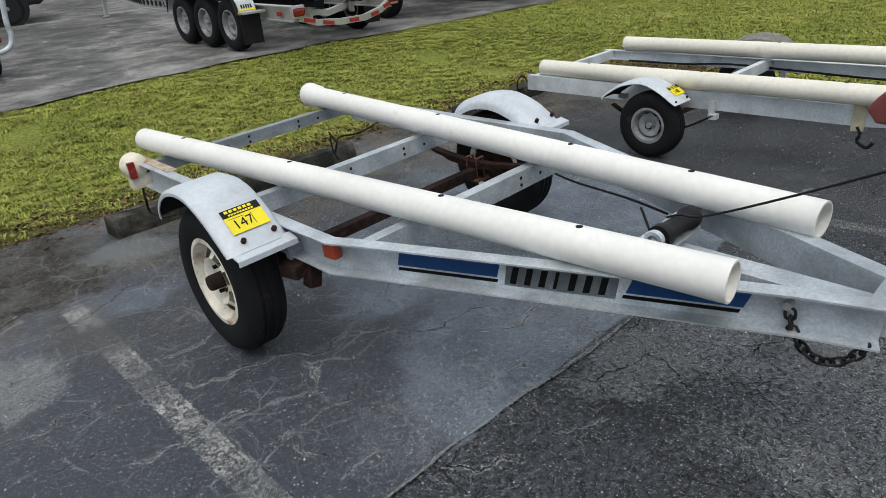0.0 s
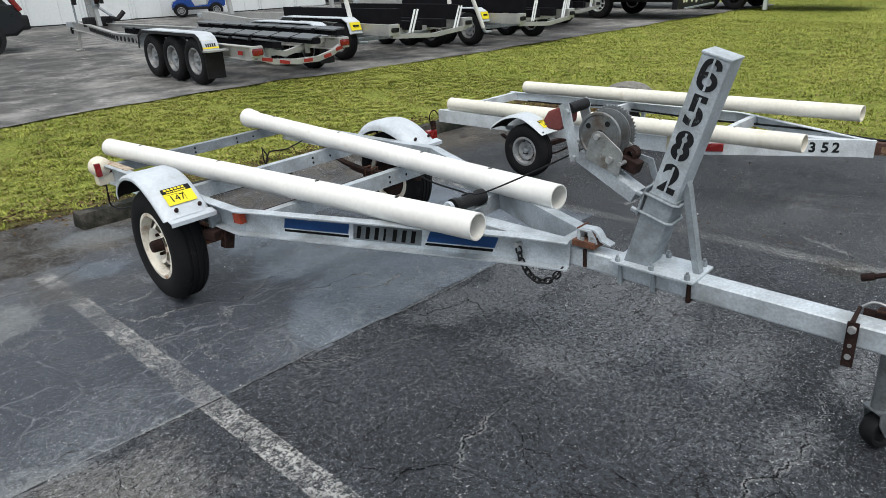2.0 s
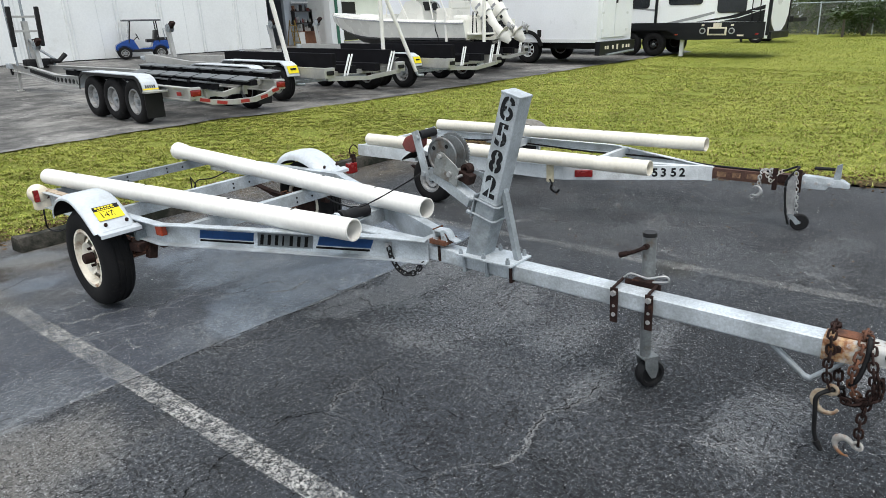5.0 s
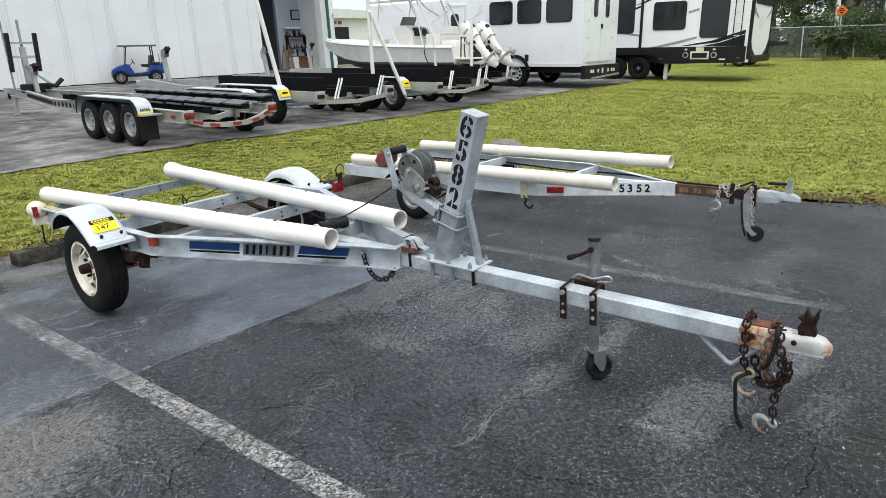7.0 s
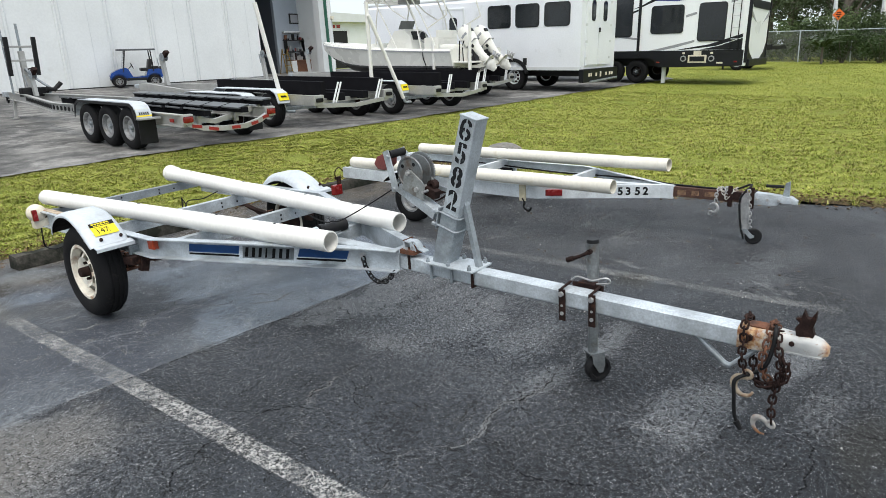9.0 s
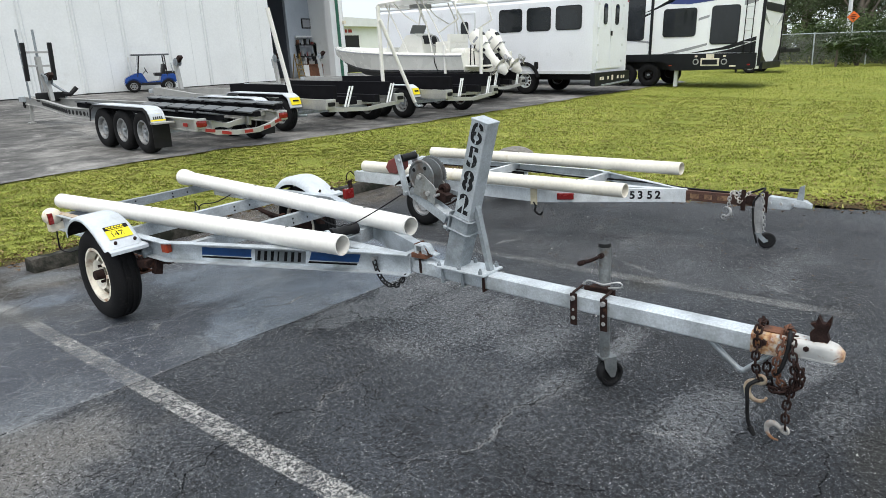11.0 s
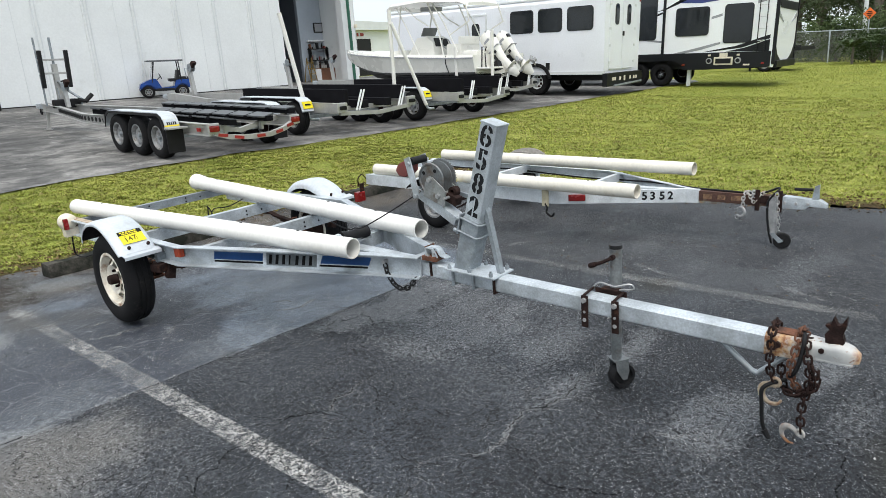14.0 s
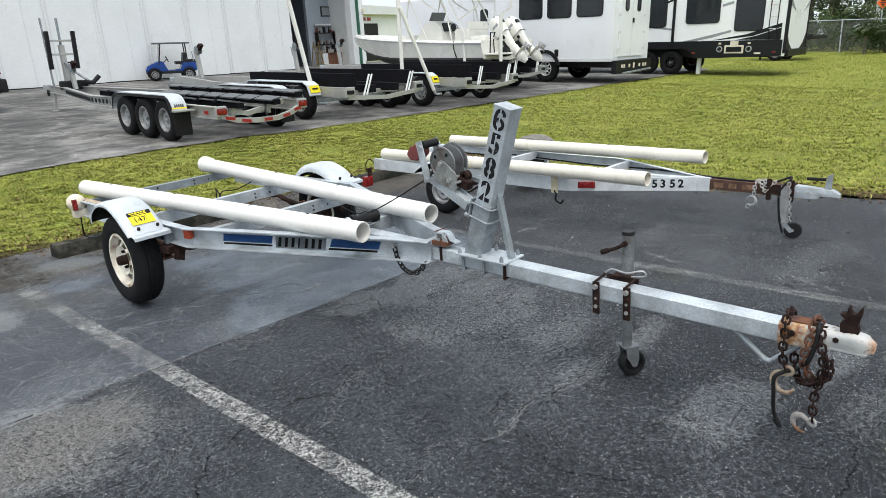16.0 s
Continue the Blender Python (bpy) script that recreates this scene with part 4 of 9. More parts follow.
class Ribbons:
    """Many thin strips in one mesh, each along a jagged line, tapering to its ends."""
    def __init__(self, seed, z):
        self.rng, self.z, self.v, self.f = random.Random(seed), z, [], []

    def jag(self, pts, amp):
        """Breaks a line up by halving it four times."""
        pts = [Vector((p[0], p[1], 0)) for p in pts]
        while len(pts) > 1 and max((q - p).length for p, q in zip(pts, pts[1:])) > 0.014:
            out = [pts[0]]
            for p, q in zip(pts, pts[1:]):
                d = q - p
                if d.length > 0.014:
                    out.append((p + q) / 2 + Vector((-d.y, d.x, 0)) * self.rng.uniform(-amp, amp))
                out.append(q)
            pts = out
        return pts

    def strip(self, pts, width):
        n, k = len(pts), len(self.v)
        wide = self.rng.uniform(0.7, 1.2)
        for i, p in enumerate(pts):
            d = pts[min(i + 1, n - 1)] - pts[max(i - 1, 0)]
            s = Vector((-d.y, d.x, 0)).normalized() if d.length else Vector((1, 0, 0))
            wide = min(max(wide + self.rng.uniform(-0.3, 0.3), 0.35), 1.5)
            w = width * wide * min(1.0, 0.12 + 0.3 * min(i, n - 1 - i)) / 2
            self.v += [p + s * w + Vector((0, 0, self.z)), p - s * w + Vector((0, 0, self.z))]
            if i:
                j = k + 2 * i
                self.f.append((j - 2, j - 1, j + 1, j))

    def done(self, name, mat, label):
        me = bpy.data.meshes.new(name)
        me.from_pydata(self.v, [], self.f)
        me.materials.append(mat)
        return tagged(new(name, me), label, "crack", kind="stuff")


def crazing(seed, x0, x1, y0, y1, starts, length, cell):
    """Random branching cracks that stop where they meet an older one."""
    rng = random.Random(seed)
    taken, lines = {}, []
    todo = [(rng.uniform(x0, x1), rng.uniform(y0, y1), rng.uniform(0, 6.283), length) for _ in range(starts)]
    while todo:
        x, y, a, left = todo.pop(rng.randrange(len(todo)))
        key = len(lines)
        pts, turn = [(x, y)], 0.0
        while left > 0 and x0 < x < x1 and y0 < y < y1:
            turn = turn * 0.7 + rng.uniform(-0.28, 0.28)
            a += turn
            x, y, left = x + 0.03 * math.cos(a), y + 0.03 * math.sin(a), left - 0.03
            pts.append((x, y))
            c = (int(x / cell), int(y / cell))
            if taken.get(c, key) != key and len(pts) > 3:
                break
            taken[c] = key
            if rng.random() < 0.13 and left > 0.15:
                todo.append((x, y, a + rng.choice((-1, 1)) * rng.uniform(0.8, 1.5), left * 0.8))
        if len(pts) > 3:
            lines.append(pts)
    return lines


def cracks():
    deep, silt = Ribbons(3, 0.0050), Ribbons(4, 0.0016)
    for pts in LANE_CRACKS + JOINT_CRACKS:
        line_pts = deep.jag(pts, 0.22)
        deep.strip(line_pts, 0.0062)
        if len(pts) > 7 or pts in JOINT_CRACKS:
            silt.strip(line_pts, 0.016)
    for pts in BAY_CRACKS:
        line_pts = deep.jag(pts, 0.22)
        deep.strip(line_pts, 0.0035)
        silt.strip(line_pts, 0.019)
    for pts in STALL_CRACKS:
        line_pts = deep.jag(pts, 0.22)
        deep.strip(line_pts, 0.0045)
        silt.strip(line_pts, 0.026)
    joint = deep.jag([(-0.9, 1.20), (0.2, 1.205), (0.8, 1.19), (1.3, 1.19), (2.0, 1.165), (2.7, 1.19)], 0.03)
    deep.strip(joint, 0.0075)
    silt.strip([p + Vector((0, 0.012, 0)) for p in joint], 0.024)
    for pts in crazing(12, -0.9, 3.2, -2.6, 1.15, 42, 0.7, 0.12):
        deep.strip(deep.jag(pts, 0.25), 0.0034)
    deep.done("asphalt_cracks", crack_paint("open_crack", (0.004, 0.004, 0.005, 1), (0.013, 0.013, 0.013, 1), 0.30, 1.0), "dark jagged cracks across the old asphalt")
    silt.done("silted_cracks", crack_paint("pale_silt", (0.14, 0.145, 0.15, 1), (0.40, 0.41, 0.42, 1), 0.34, 0.85), "pale silt along the cracks of the asphalt")


cracks()


def grit(count, seed):
    """Loose pale chips of stone and shell on the car park."""
    rng = random.Random(seed)
    bm_v, bm_f = [], []
    for _ in range(count):
        x, y = rng.uniform(-0.8, 5.6), rng.uniform(-2.2, 4.3)
        r = rng.uniform(0.0018, 0.0042) * (2.0 if rng.random() < 0.03 else 1.0)
        a = rng.uniform(0, 6.283)
        k = len(bm_v)
        for i in range(4):
            q = a + i * 1.571 + rng.uniform(-0.4, 0.4)
            bm_v.append((x + r * math.cos(q), y + r * math.sin(q), 0.0))
        bm_v.append((x + r * 0.3, y, r * rng.uniform(0.7, 1.1) + 0.002))
        bm_f += [(k, k + 1, k + 4), (k + 1, k + 2, k + 4), (k + 2, k + 3, k + 4), (k + 3, k, k + 4)]
    me = bpy.data.meshes.new("grit")
    me.from_pydata(bm_v, [], bm_f)
    me.materials.append(material("pale_chip", (0.62, 0.61, 0.58), 0.8, 0, 0.35, 3, 0))
    tagged(new("grit", me), "loose pale stone chips scattered on the asphalt", "grit", kind="stuff")


grit(900, 8)


def wheel_stop(x0, x1, y, rz):
    """A low concrete wheel stop, weathered and mossy, with chamfered edges."""
    ob = thing("wheel_stop", pose((x0 + x1) / 2, y, 0, 0, 0, rz), "dark mossy concrete wheel stop at the edge of the grass", "wheel stop", "wheel stops")
    bm = bmesh.new()
    L = x1 - x0
    prof = [(-0.085, 0.0), (0.085, 0.0), (0.082, 0.05), (0.055, 0.115), (-0.055, 0.115), (-0.082, 0.05)]
    sweep(bm, [(-L / 2 + L * i / 48, 0.006 * noise.noise((i, y, 2)), 0.004 * noise.noise((i, 1, y))) for i in range(49)], prof)
    for v in bm.verts:
        v.co += Vector((0, noise.noise(v.co * 9) * 0.014, noise.noise(v.co * 11 + Vector((3, 0, 0))) * 0.014 if v.co.z > 0.02 else 0))
    part("block", bm, STONE, ob, smooth=50)
    return ob


wheel_stop(0.98, 2.80, 4.12, 0.5)
wheel_stop(4.05, 5.75, 4.2, 1.5)


# ---- near boat trailer ----
PLATE = material("zinc_winch_plate", (0.30, 0.315, 0.31), 0.45, 0.35, 0.25, 16, 0.12, 100, (0.15, 0.13, 0.11), 0.25, 14)


def coupler_paint():
    """Pale weathered casting, rusted at its root and at its worn tip."""
    m, n, l, b = nodes_of("rusted_coupler_casting")
    g = Graph(n, l)
    x, y, z = g.xyz()
    blot = g.noise(38, 6, 0.7)
    col = g.mix(g.ramp(g.noise(9, 5), 0.3, 0.7), (0.36, 0.37, 0.37, 1), (0.56, 0.56, 0.54, 1))
    root = g.ramp(g.math("ADD", y, g.math("MULTIPLY_ADD", blot, 0.22, -0.11)), -1.55, -1.47)
    tip = g.ramp(g.math("ADD", y, g.math("MULTIPLY_ADD", blot, 0.06, -0.03)), -1.715, -1.690, 1, 0)
    rust = g.mix(g.ramp(g.noise(60, 5), 0.35, 0.65), (0.22, 0.075, 0.022, 1), (0.50, 0.33, 0.17, 1))
    col = g.mix(g.math("MULTIPLY", g.math("MAXIMUM", root, tip), g.ramp(blot, 0.30, 0.55, 0.45, 1)), col, rust)
    col = g.mix(g.ramp(blot, 0.57, 0.68), col, (0.20, 0.10, 0.05, 1))
    l.new(col, b.inputs["Base Color"])
    b.inputs["Roughness"].default_value = 0.6
    l.new(g.bump(blot, 0.3, 0.004), b.inputs["Normal"])
    return m


def near_trailer():
    T = thing("boat_trailer", pose(1.748, 0, 0, 0, -1.5, 0), "galvanised single-axle boat trailer with blue decals and winch post", "trailer", "boat trailers")
    for s in (-1, 1):
        pts = [(s * 0.645, 3.42, 0.516), (s * 0.645, 1.76, 0.512), (s * 0.60, 1.66, 0.510), (s * 0.115, 0.485, 0.484), (s * 0.048, 0.30, 0.475)]
        prof = channel(0.120, 0.052, 0.006)
        bm = bmesh.new()
        sweep(bm, pts, prof if s < 0 else flip(prof))
        part("side_rail", bm, GALV, T)
    # cross members, channels with their open side to the back
    for y, hw, z in ((3.37, 0.64, 0.546), (2.42, 0.64, 0.516), (1.66, 0.60, 0.506), (0.92, 0.27, 0.49)):
        bm = bmesh.new()
        sweep(bm, [(-hw, y, z), (hw, y, z)], flip(channel(0.064 if y > 3 else 0.080, 0.05, 0.006)))
        c = part("cross_member", bm, GALV_DULL if y > 3 else GALV, T)
        holes = []
        for k in ((2, 3, 6, 7) if hw > 0.5 else ()):
            x = -hw + 0.18 + k * (2 * hw - 0.36) / 8 + (0.02 if k % 2 else 0)
            for dz in ((-0.004,) if k % 3 else (-0.018, 0.012)):
                holes.append(((x, y + 0.0005, z + dz), (x, y - 0.0012, z + dz), 0.0075, 10))
        pins("bolt_hole", INK, c, holes)
    # axle, dropped and rusted, with spring arms
    bm = bmesh.new()
    box(bm, (0, 2.31, 0.31), (1.42, 0.05, 0.05), 0.006)
    part("axle", bm, RUST_DARK, T)
    for s in (-1, 1):
        bm = bmesh.new()
        for k in range(3):
            arc = [(s * 0.60, 2.31 + (0.40 - k * 0.1) * u, 0.365 - 0.012 * k + 0.05 * u * u * (1 - k * 0.3)) for u in (-1, -0.66, -0.33, 0, 0.33, 0.66, 1)]
            sweep(bm, arc, [(-0.022, -0.005), (0.022, -0.005), (0.022, 0.005), (-0.022, 0.005)])
        part("leaf_spring", bm, RUST_DARK, T)
        for yy in (1.90, 2.72):
            part("spring_hanger", B((s * 0.60, yy, 0.425), (0.05, 0.07, 0.06), 0.006), RUST_DARK, T)
        bm = bmesh.new()
        for dy in (-0.035, 0.035):
            rod([(s * 0.575, 2.31 + dy, 0.27), (s * 0.575, 2.31 + dy, 0.39), (s * 0.625, 2.31 + dy, 0.39), (s * 0.625, 2.31 + dy, 0.27)], 0.006, 6, bm)
        box(bm, (s * 0.60, 2.31, 0.275), (0.09, 0.11, 0.012), 0.002)
        part("axle_clamp", bm, RUST, T)
        w = wheel(T, (s * 0.815, 2.31, 0.31 - s * 0.021), 0.303, 0.175, 0.176, RIM_W, s, 8, -s * 2.0)
        if s < 0:
            side = [(2.56, 0.575), (2.545, 0.62), (2.485, 0.675), (2.39, 0.715), (2.29, 0.727), (2.20, 0.710), (2.10, 0.655), (2.03, 0.597), (1.975, 0.55)]
        else:
            side = [(2.56, 0.545), (2.54, 0.585), (2.48, 0.628), (2.39, 0.662), (2.29, 0.674), (2.20, 0.664), (2.10, 0.628), (2.03, 0.585), (1.975, 0.548)]
        f, at = fender(T, s * (0.935 if s < 0 else 0.89), s * 0.69, 2.27, 0.54, 0.3, 0.18, FENDER, skirt=0.05, outline=side)
        dz = 0.076 if s < 0 else 0.074
        # flat step and bracket at the front of the guard
        bm = bmesh.new()
        box(bm, (s * 0.805, 1.962, 0.470 + dz), (0.232, 0.050, 0.006), 0.001, (14, 0, 0))
        box(bm, (s * 0.805, 1.938, 0.456 + dz), (0.232, 0.005, 0.020), 0.001)
        part("step", bm, FENDER, f)
        pins("bolt", RUST_DARK, f, [((s * 0.80 + dx, 2.000, 0.500 + dz), (s * 0.80 + dx, 1.990, 0.514 + dz), 0.010, 6) for dx in (-0.06, 0.06)])
        bm = bmesh.new()
        box(bm, (s * 0.69, 1.97, 0.42), (0.12, 0.09, 0.05), 0.006, (0, 0, 12))
        box(bm, (s * 0.665, 1.93, 0.39), (0.05, 0.05, 0.10), 0.006, (0, 15, 0))
        part("rusted_mount", bm, RUST_DARK, f, "rust-eaten mount")
        for yy in (2.00, 2.62):
            part("bracket", B((s * 0.675, yy, 0.475), (0.07, 0.03, 0.06), 0.004), GALV_DULL, f)
        if s < 0:
            y, z = at(48)
            y2, z2 = at(56)
            tilt = math.degrees(math.atan2(z - z2, y - y2))
            tag_sticker(f, pose(-0.805, (y + y2) / 2 - 0.004, (z + z2) / 2 + 0.008, tilt, 0, 0) @ pose(0, 0, 0.004, 0, 0, 0), "147", 1.16)
    # tongue: a long square tube from the middle cross member to the coupler
    bm = bmesh.new()
    t = [(-0.040, -0.032), (-0.034, -0.038), (0.034, -0.038), (0.040, -0.032), (0.040, 0.032), (0.034, 0.038), (-0.034, 0.038), (-0.040, 0.032)]
    sweep(bm, [(0, 0.98, 0.472), (0, 0.3, 0.459), (0, -1.46, 0.426)], t)
    part("tongue", bm, GALV, T, smooth=20)
    # gusset over the joint of rails and tongue
    bm = bmesh.new()
    prism(bm, [(-0.046, 0.275), (0.046, 0.275), (0.062, 0.335), (-0.062, 0.335)], "z", 0.5285, 0.5325)
    part("gusset", bm, GALV, T)
    # decals on the rail webs
    d = Vector((0.485, -1.175, 0)).normalized()
    o = Vector((-0.60, 1.66, 0.502))
    nrm = Vector((d.y, -d.x, 0))
    for s in (-1,):
        turn = Matrix(((d.x, 0, nrm.x, 0), (d.y, 0, nrm.y, 0), (0, 1, 0, 0), (0, 0, 0, 1)))
        def deco(name, a, b, z0, z1, mat, skew=0.0, label="", proud=0.0):
            bm = bmesh.new()
            slope = -0.0195
            q = []
            for (u, v) in ((a, z0), (b, z0), (b + skew, z1), (a + skew, z1)):
                q.append(bm.verts.new(o + d * u + nrm * (0.0068 + proud) + Vector((0, 0, v + slope * u))))
            bm.faces.new(q)
            bmesh.ops.solidify(bm, geom=bm.faces[:], thickness=0.0008)
            return part(name, bm, mat, T, label)
        deco("decal", 0.12, 0.465, -0.010, 0.038, BLUE, 0.012, "blue stripe decal")
        deco("decal", 0.12, 0.465, -0.028, -0.016, INK, 0.003)
        deco("decal", 0.85, 1.155, -0.010, 0.038, BLUE, 0.020, "blue stripe decal")
        deco("decal", 0.84, 1.145, -0.028, -0.016, INK, 0.005)
        deco("decal", 0.487, 0.822, -0.034, 0.040, GALV_DULL, 0.012, "grey name plate")
        for k in range(7):
            u = 0.505 + k * 0.0445
            deco("name_bar", u, u + (0.020 if k != 3 else 0.011), -0.025, 0.033, INK, 0.014, "black slanted bar", 0.0014)
    # amber side lamp just behind the bend
    bm = bmesh.new()
    box(bm, (-0.668, 1.755, 0.535), (0.034, 0.058, 0.056), 0.005, (0, 0, 6))
    part("side_lamp", bm, AMBER, T, "faded amber side lamp")
    # tail lamp and its bracket on the left rear corner
    bm = bmesh.new()
    box(bm, (-0.645, 3.34, 0.574), (0.05, 0.46, 0.012), 0.003)
    part("lamp_bracket", bm, TAN, T, "tan bracket strip")
    bm = bmesh.new()
    box(bm, (-0.635, 3.46, 0.535), (0.012, 0.20, 0.05), 0.003)
    box(bm, (-0.645, 3.50, 0.53), (0.07, 0.012, 0.05), 0.003)
    part("lamp_bracket", bm, RUST, T)
    bm = bmesh.new()
    lathe(bm, [(0.001, 0.062), (0.036, 0.058), (0.058, 0.040), (0.066, 0.008), (0.066, -0.03), (0.001, -0.034)], pose(-0.700, 3.47, 0.560, 90, 0, 0), 30, closed=False)
    box(bm, (-0.694, 3.462, 0.489), (0.104, 0.075, 0.082), 0.010)
    lamp = part("tail_lamp", bm, PLASTIC_W, T, "yellowed white tail lamp housing", smooth=40)
    bm = bmesh.new()
    box(bm, (-0.734, 3.418, 0.554), (0.034, 0.026, 0.086), 0.004)
    part("lens", bm, RED, lamp, "dark red lens strip")
    part("crack_stain", B((-0.682, 3.4235, 0.527), (0.060, 0.004, 0.014), 0.001), RUST, lamp)
    bm = rod(curve([(-0.70, 3.45, 0.46), (-0.71, 3.44, 0.38), (-0.69, 3.50, 0.29), (-0.66, 3.42, 0.27), (-0.63, 3.30, 0.30)], 6), 0.006, 6)
    part("cable", bm, BLACK, T, smooth=60)
    # right tail lamp, hanging low behind the guard
    bm = bmesh.new()
    box(bm, (0.665, 3.46, 0.52), (0.05, 0.20, 0.03), 0.004)
    part("lamp_bracket", bm, RUSTY_GALV, T)
    # loose wiring at the rear and middle
    for pts in ([(0.36, 3.27, 0.47), (0.38, 3.24, 0.40), (0.35, 3.22, 0.36), (0.38, 3.2, 0.44), (0.50, 3.16, 0.44), (0.63, 3.1, 0.49)],
                [(0.36, 3.26, 0.46), (0.35, 3.25, 0.38), (0.37, 3.24, 0.30)],
                [(0.60, 2.0, 0.46), (0.55, 1.7, 0.40), (0.42, 1.3, 0.43), (0.28, 1.05, 0.47)],
                [(0.22, 1.12, 0.50), (0.10, 1.0, 0.47), (0.05, 0.9, 0.52)]):
        part("cable", rod(curve(pts, 6), 0.005, 6), BLACK, T, smooth=60)
    # keel roller on its bracket
    bm = bmesh.new()
    lathe(bm, [(0.012, -0.10), (0.036, -0.10), (0.037, -0.072), (0.031, -0.064), (0.0295, 0.0), (0.031, 0.064), (0.037, 0.072), (0.036, 0.10), (0.012, 0.10)], pose(-0.01, 0.87, 0.578, 0, 92, 0), 28)
    kr = part("keel_roller", bm, BLACK, T, smooth=40)
    bm = bmesh.new()
    for s in (-1, 1):
        prism(bm, [(0.845, 0.53), (0.895, 0.53), (0.892, 0.585), (0.87, 0.602), (0.848, 0.585)], "x", -0.01 + s * 0.112, -0.01 + s * 0.106)
    lathe(bm, [(0.017, -0.010), (0.029, -0.010), (0.031, 0.0), (0.029, 0.010), (0.017, 0.010)], pose(-0.132, 0.87, 0.582, 0, 90, 0), 18)
    cyl(bm, (-0.138, 0.87, 0.583), (0.115, 0.87, 0.575), 0.009, seg=10)
    box(bm, (-0.01, 0.87, 0.536), (0.23, 0.05, 0.006))
    part("roller_bracket", bm, GALV, kr)
    # safety chain on the rail
    bm = bmesh.new()
    cyl(bm, (-0.098, 0.49, 0.50), (-0.150, 0.49, 0.50), 0.012, seg=8)
    cyl(bm, (-0.104, 0.49, 0.50), (-0.112, 0.49, 0.50), 0.019, seg=12)
    part("chain_bolt", bm, CHAIN, T)
    links(T, [(-0.142, 0.482, 0.49), (-0.140, 0.475, 0.44), (-0.132, 0.44, 0.378), (-0.118, 0.40, 0.352), (-0.104, 0.36, 0.36), (-0.095, 0.33, 0.388), (-0.088, 0.31, 0.422)], 0.0085, 0.023, BLACKP)
    # rusty bow-eye bracket over the joint
    bm = bmesh.new()
    box(bm, (-0.002, 0.240, 0.525), (0.098, 0.098, 0.024), 0.001)
    box(bm, (0.0, 0.272, 0.560), (0.075, 0.005, 0.052), 0.001)
    part("rusty_clamp", bm, RUST, T)
    part("clamp_strap", B((-0.0435, 0.235, 0.467), (0.006, 0.014, 0.075)), RUST_DARK, T)
    bm = bmesh.new()
    prism(bm, [(0.274, 0.536), (0.272, 0.578), (0.262, 0.588), (0.205, 0.590), (0.188, 0.578), (0.172, 0.552), (0.135, 0.540), (0.135, 0.534), (0.178, 0.546), (0.195, 0.572), (0.208, 0.583), (0.258, 0.581), (0.266, 0.574), (0.268, 0.536)], "x", -0.030, 0.010)
    box(bm, (-0.010, 0.245, 0.582), (0.058, 0.056, 0.006), 0.001)
    for px in (-0.036, 0.016):
        prism(bm, [(0.273, 0.537), (0.273, 0.582), (0.262, 0.582), (0.258, 0.545), (0.258, 0.537)], "x", px - 0.003, px + 0.003)
        prism(bm, [(0.222, 0.537), (0.224, 0.582), (0.210, 0.582), (0.192, 0.555), (0.186, 0.537)], "x", px - 0.003, px + 0.003)
    bm.transform(Matrix.Translation((0, 0, -0.004)))
    part("winch_eye", bm, GALV, T)
    pins("bolt", CHAIN, T, [((-0.04, 0.248, 0.537), (-0.04, 0.248, 0.548), 0.008, 6), ((-0.047, 0.205, 0.556), (-0.042, 0.205, 0.556), 0.007, 8)])
    # winch post: sleeve, upper tube, cap, plate, bolts, brace
    plate = part("base_plate", B((0, -0.055, 0.496), (0.168, 0.315, 0.009), 0.002, (1.1, 0, 0)), GALV, T)
    for px in (-0.068, 0.068):
        for py in (0.08, -0.052, -0.185):
            bm = C((px, py, 0.497), (px, py, 0.516), 0.011, seg=6)
            cyl(bm, (px, py, 0.516), (px, py, 0.526), 0.006, seg=8)
            part("bolt", bm, GALV_DULL, plate)
    for py in (0.08, -0.052, -0.185):
        bm = rod([(-0.048, py, 0.492), (-0.048, py, 0.406), (0.048, py, 0.406), (0.048, py, 0.492)], 0.007, 8)
        part("u_bolt", bm, GALV_DULL if py > -0.1 else RUST_DARK, plate)
    lean = Vector((0, -0.297, 0.955)).normalized()
    fwd = Vector((0, -0.955, -0.297)).normalized()
    p0 = Vector((0, 0.014, 0.497))
    def along(k):
        return p0 + lean * k
    bm = bmesh.new()
    def tube(bm, a, b, hx, hy, th=0.005):
        for q in (a, b):
            pass
        M = Matrix(((1, 0, 0, 0), (0, -fwd.y, lean.y, 0), (0, -fwd.z, lean.z, 0), (0, 0, 0, 1)))
        M.translation = p0
        c = B((0, 0, (a + b) / 2), (2 * hx, 2 * hy, b - a), 0.006)
        c.transform(M)
        return c
    sl = tube(None, -0.015, 0.284, 0.050, 0.052)
    for v in sl.verts:
        if v.co.z < 0.54:
            v.co.z = 0.4995
    part("post_sleeve", sl, GALV_DULL, T, "dull grey lower post sleeve")
    up = part("post", tube(None, 0.23, 0.766, 0.046, 0.047), GALV, T)
    part("post_cap", tube(None, 0.766, 0.776, 0.049, 0.050), GALV, up)
    M = Matrix.Identity(4)
    ex, ey, ez = fwd, lean, Vector((-1, 0, 0))
    for i in range(3):
        M[i][0], M[i][1], M[i][2] = ex[i], ey[i], ez[i]
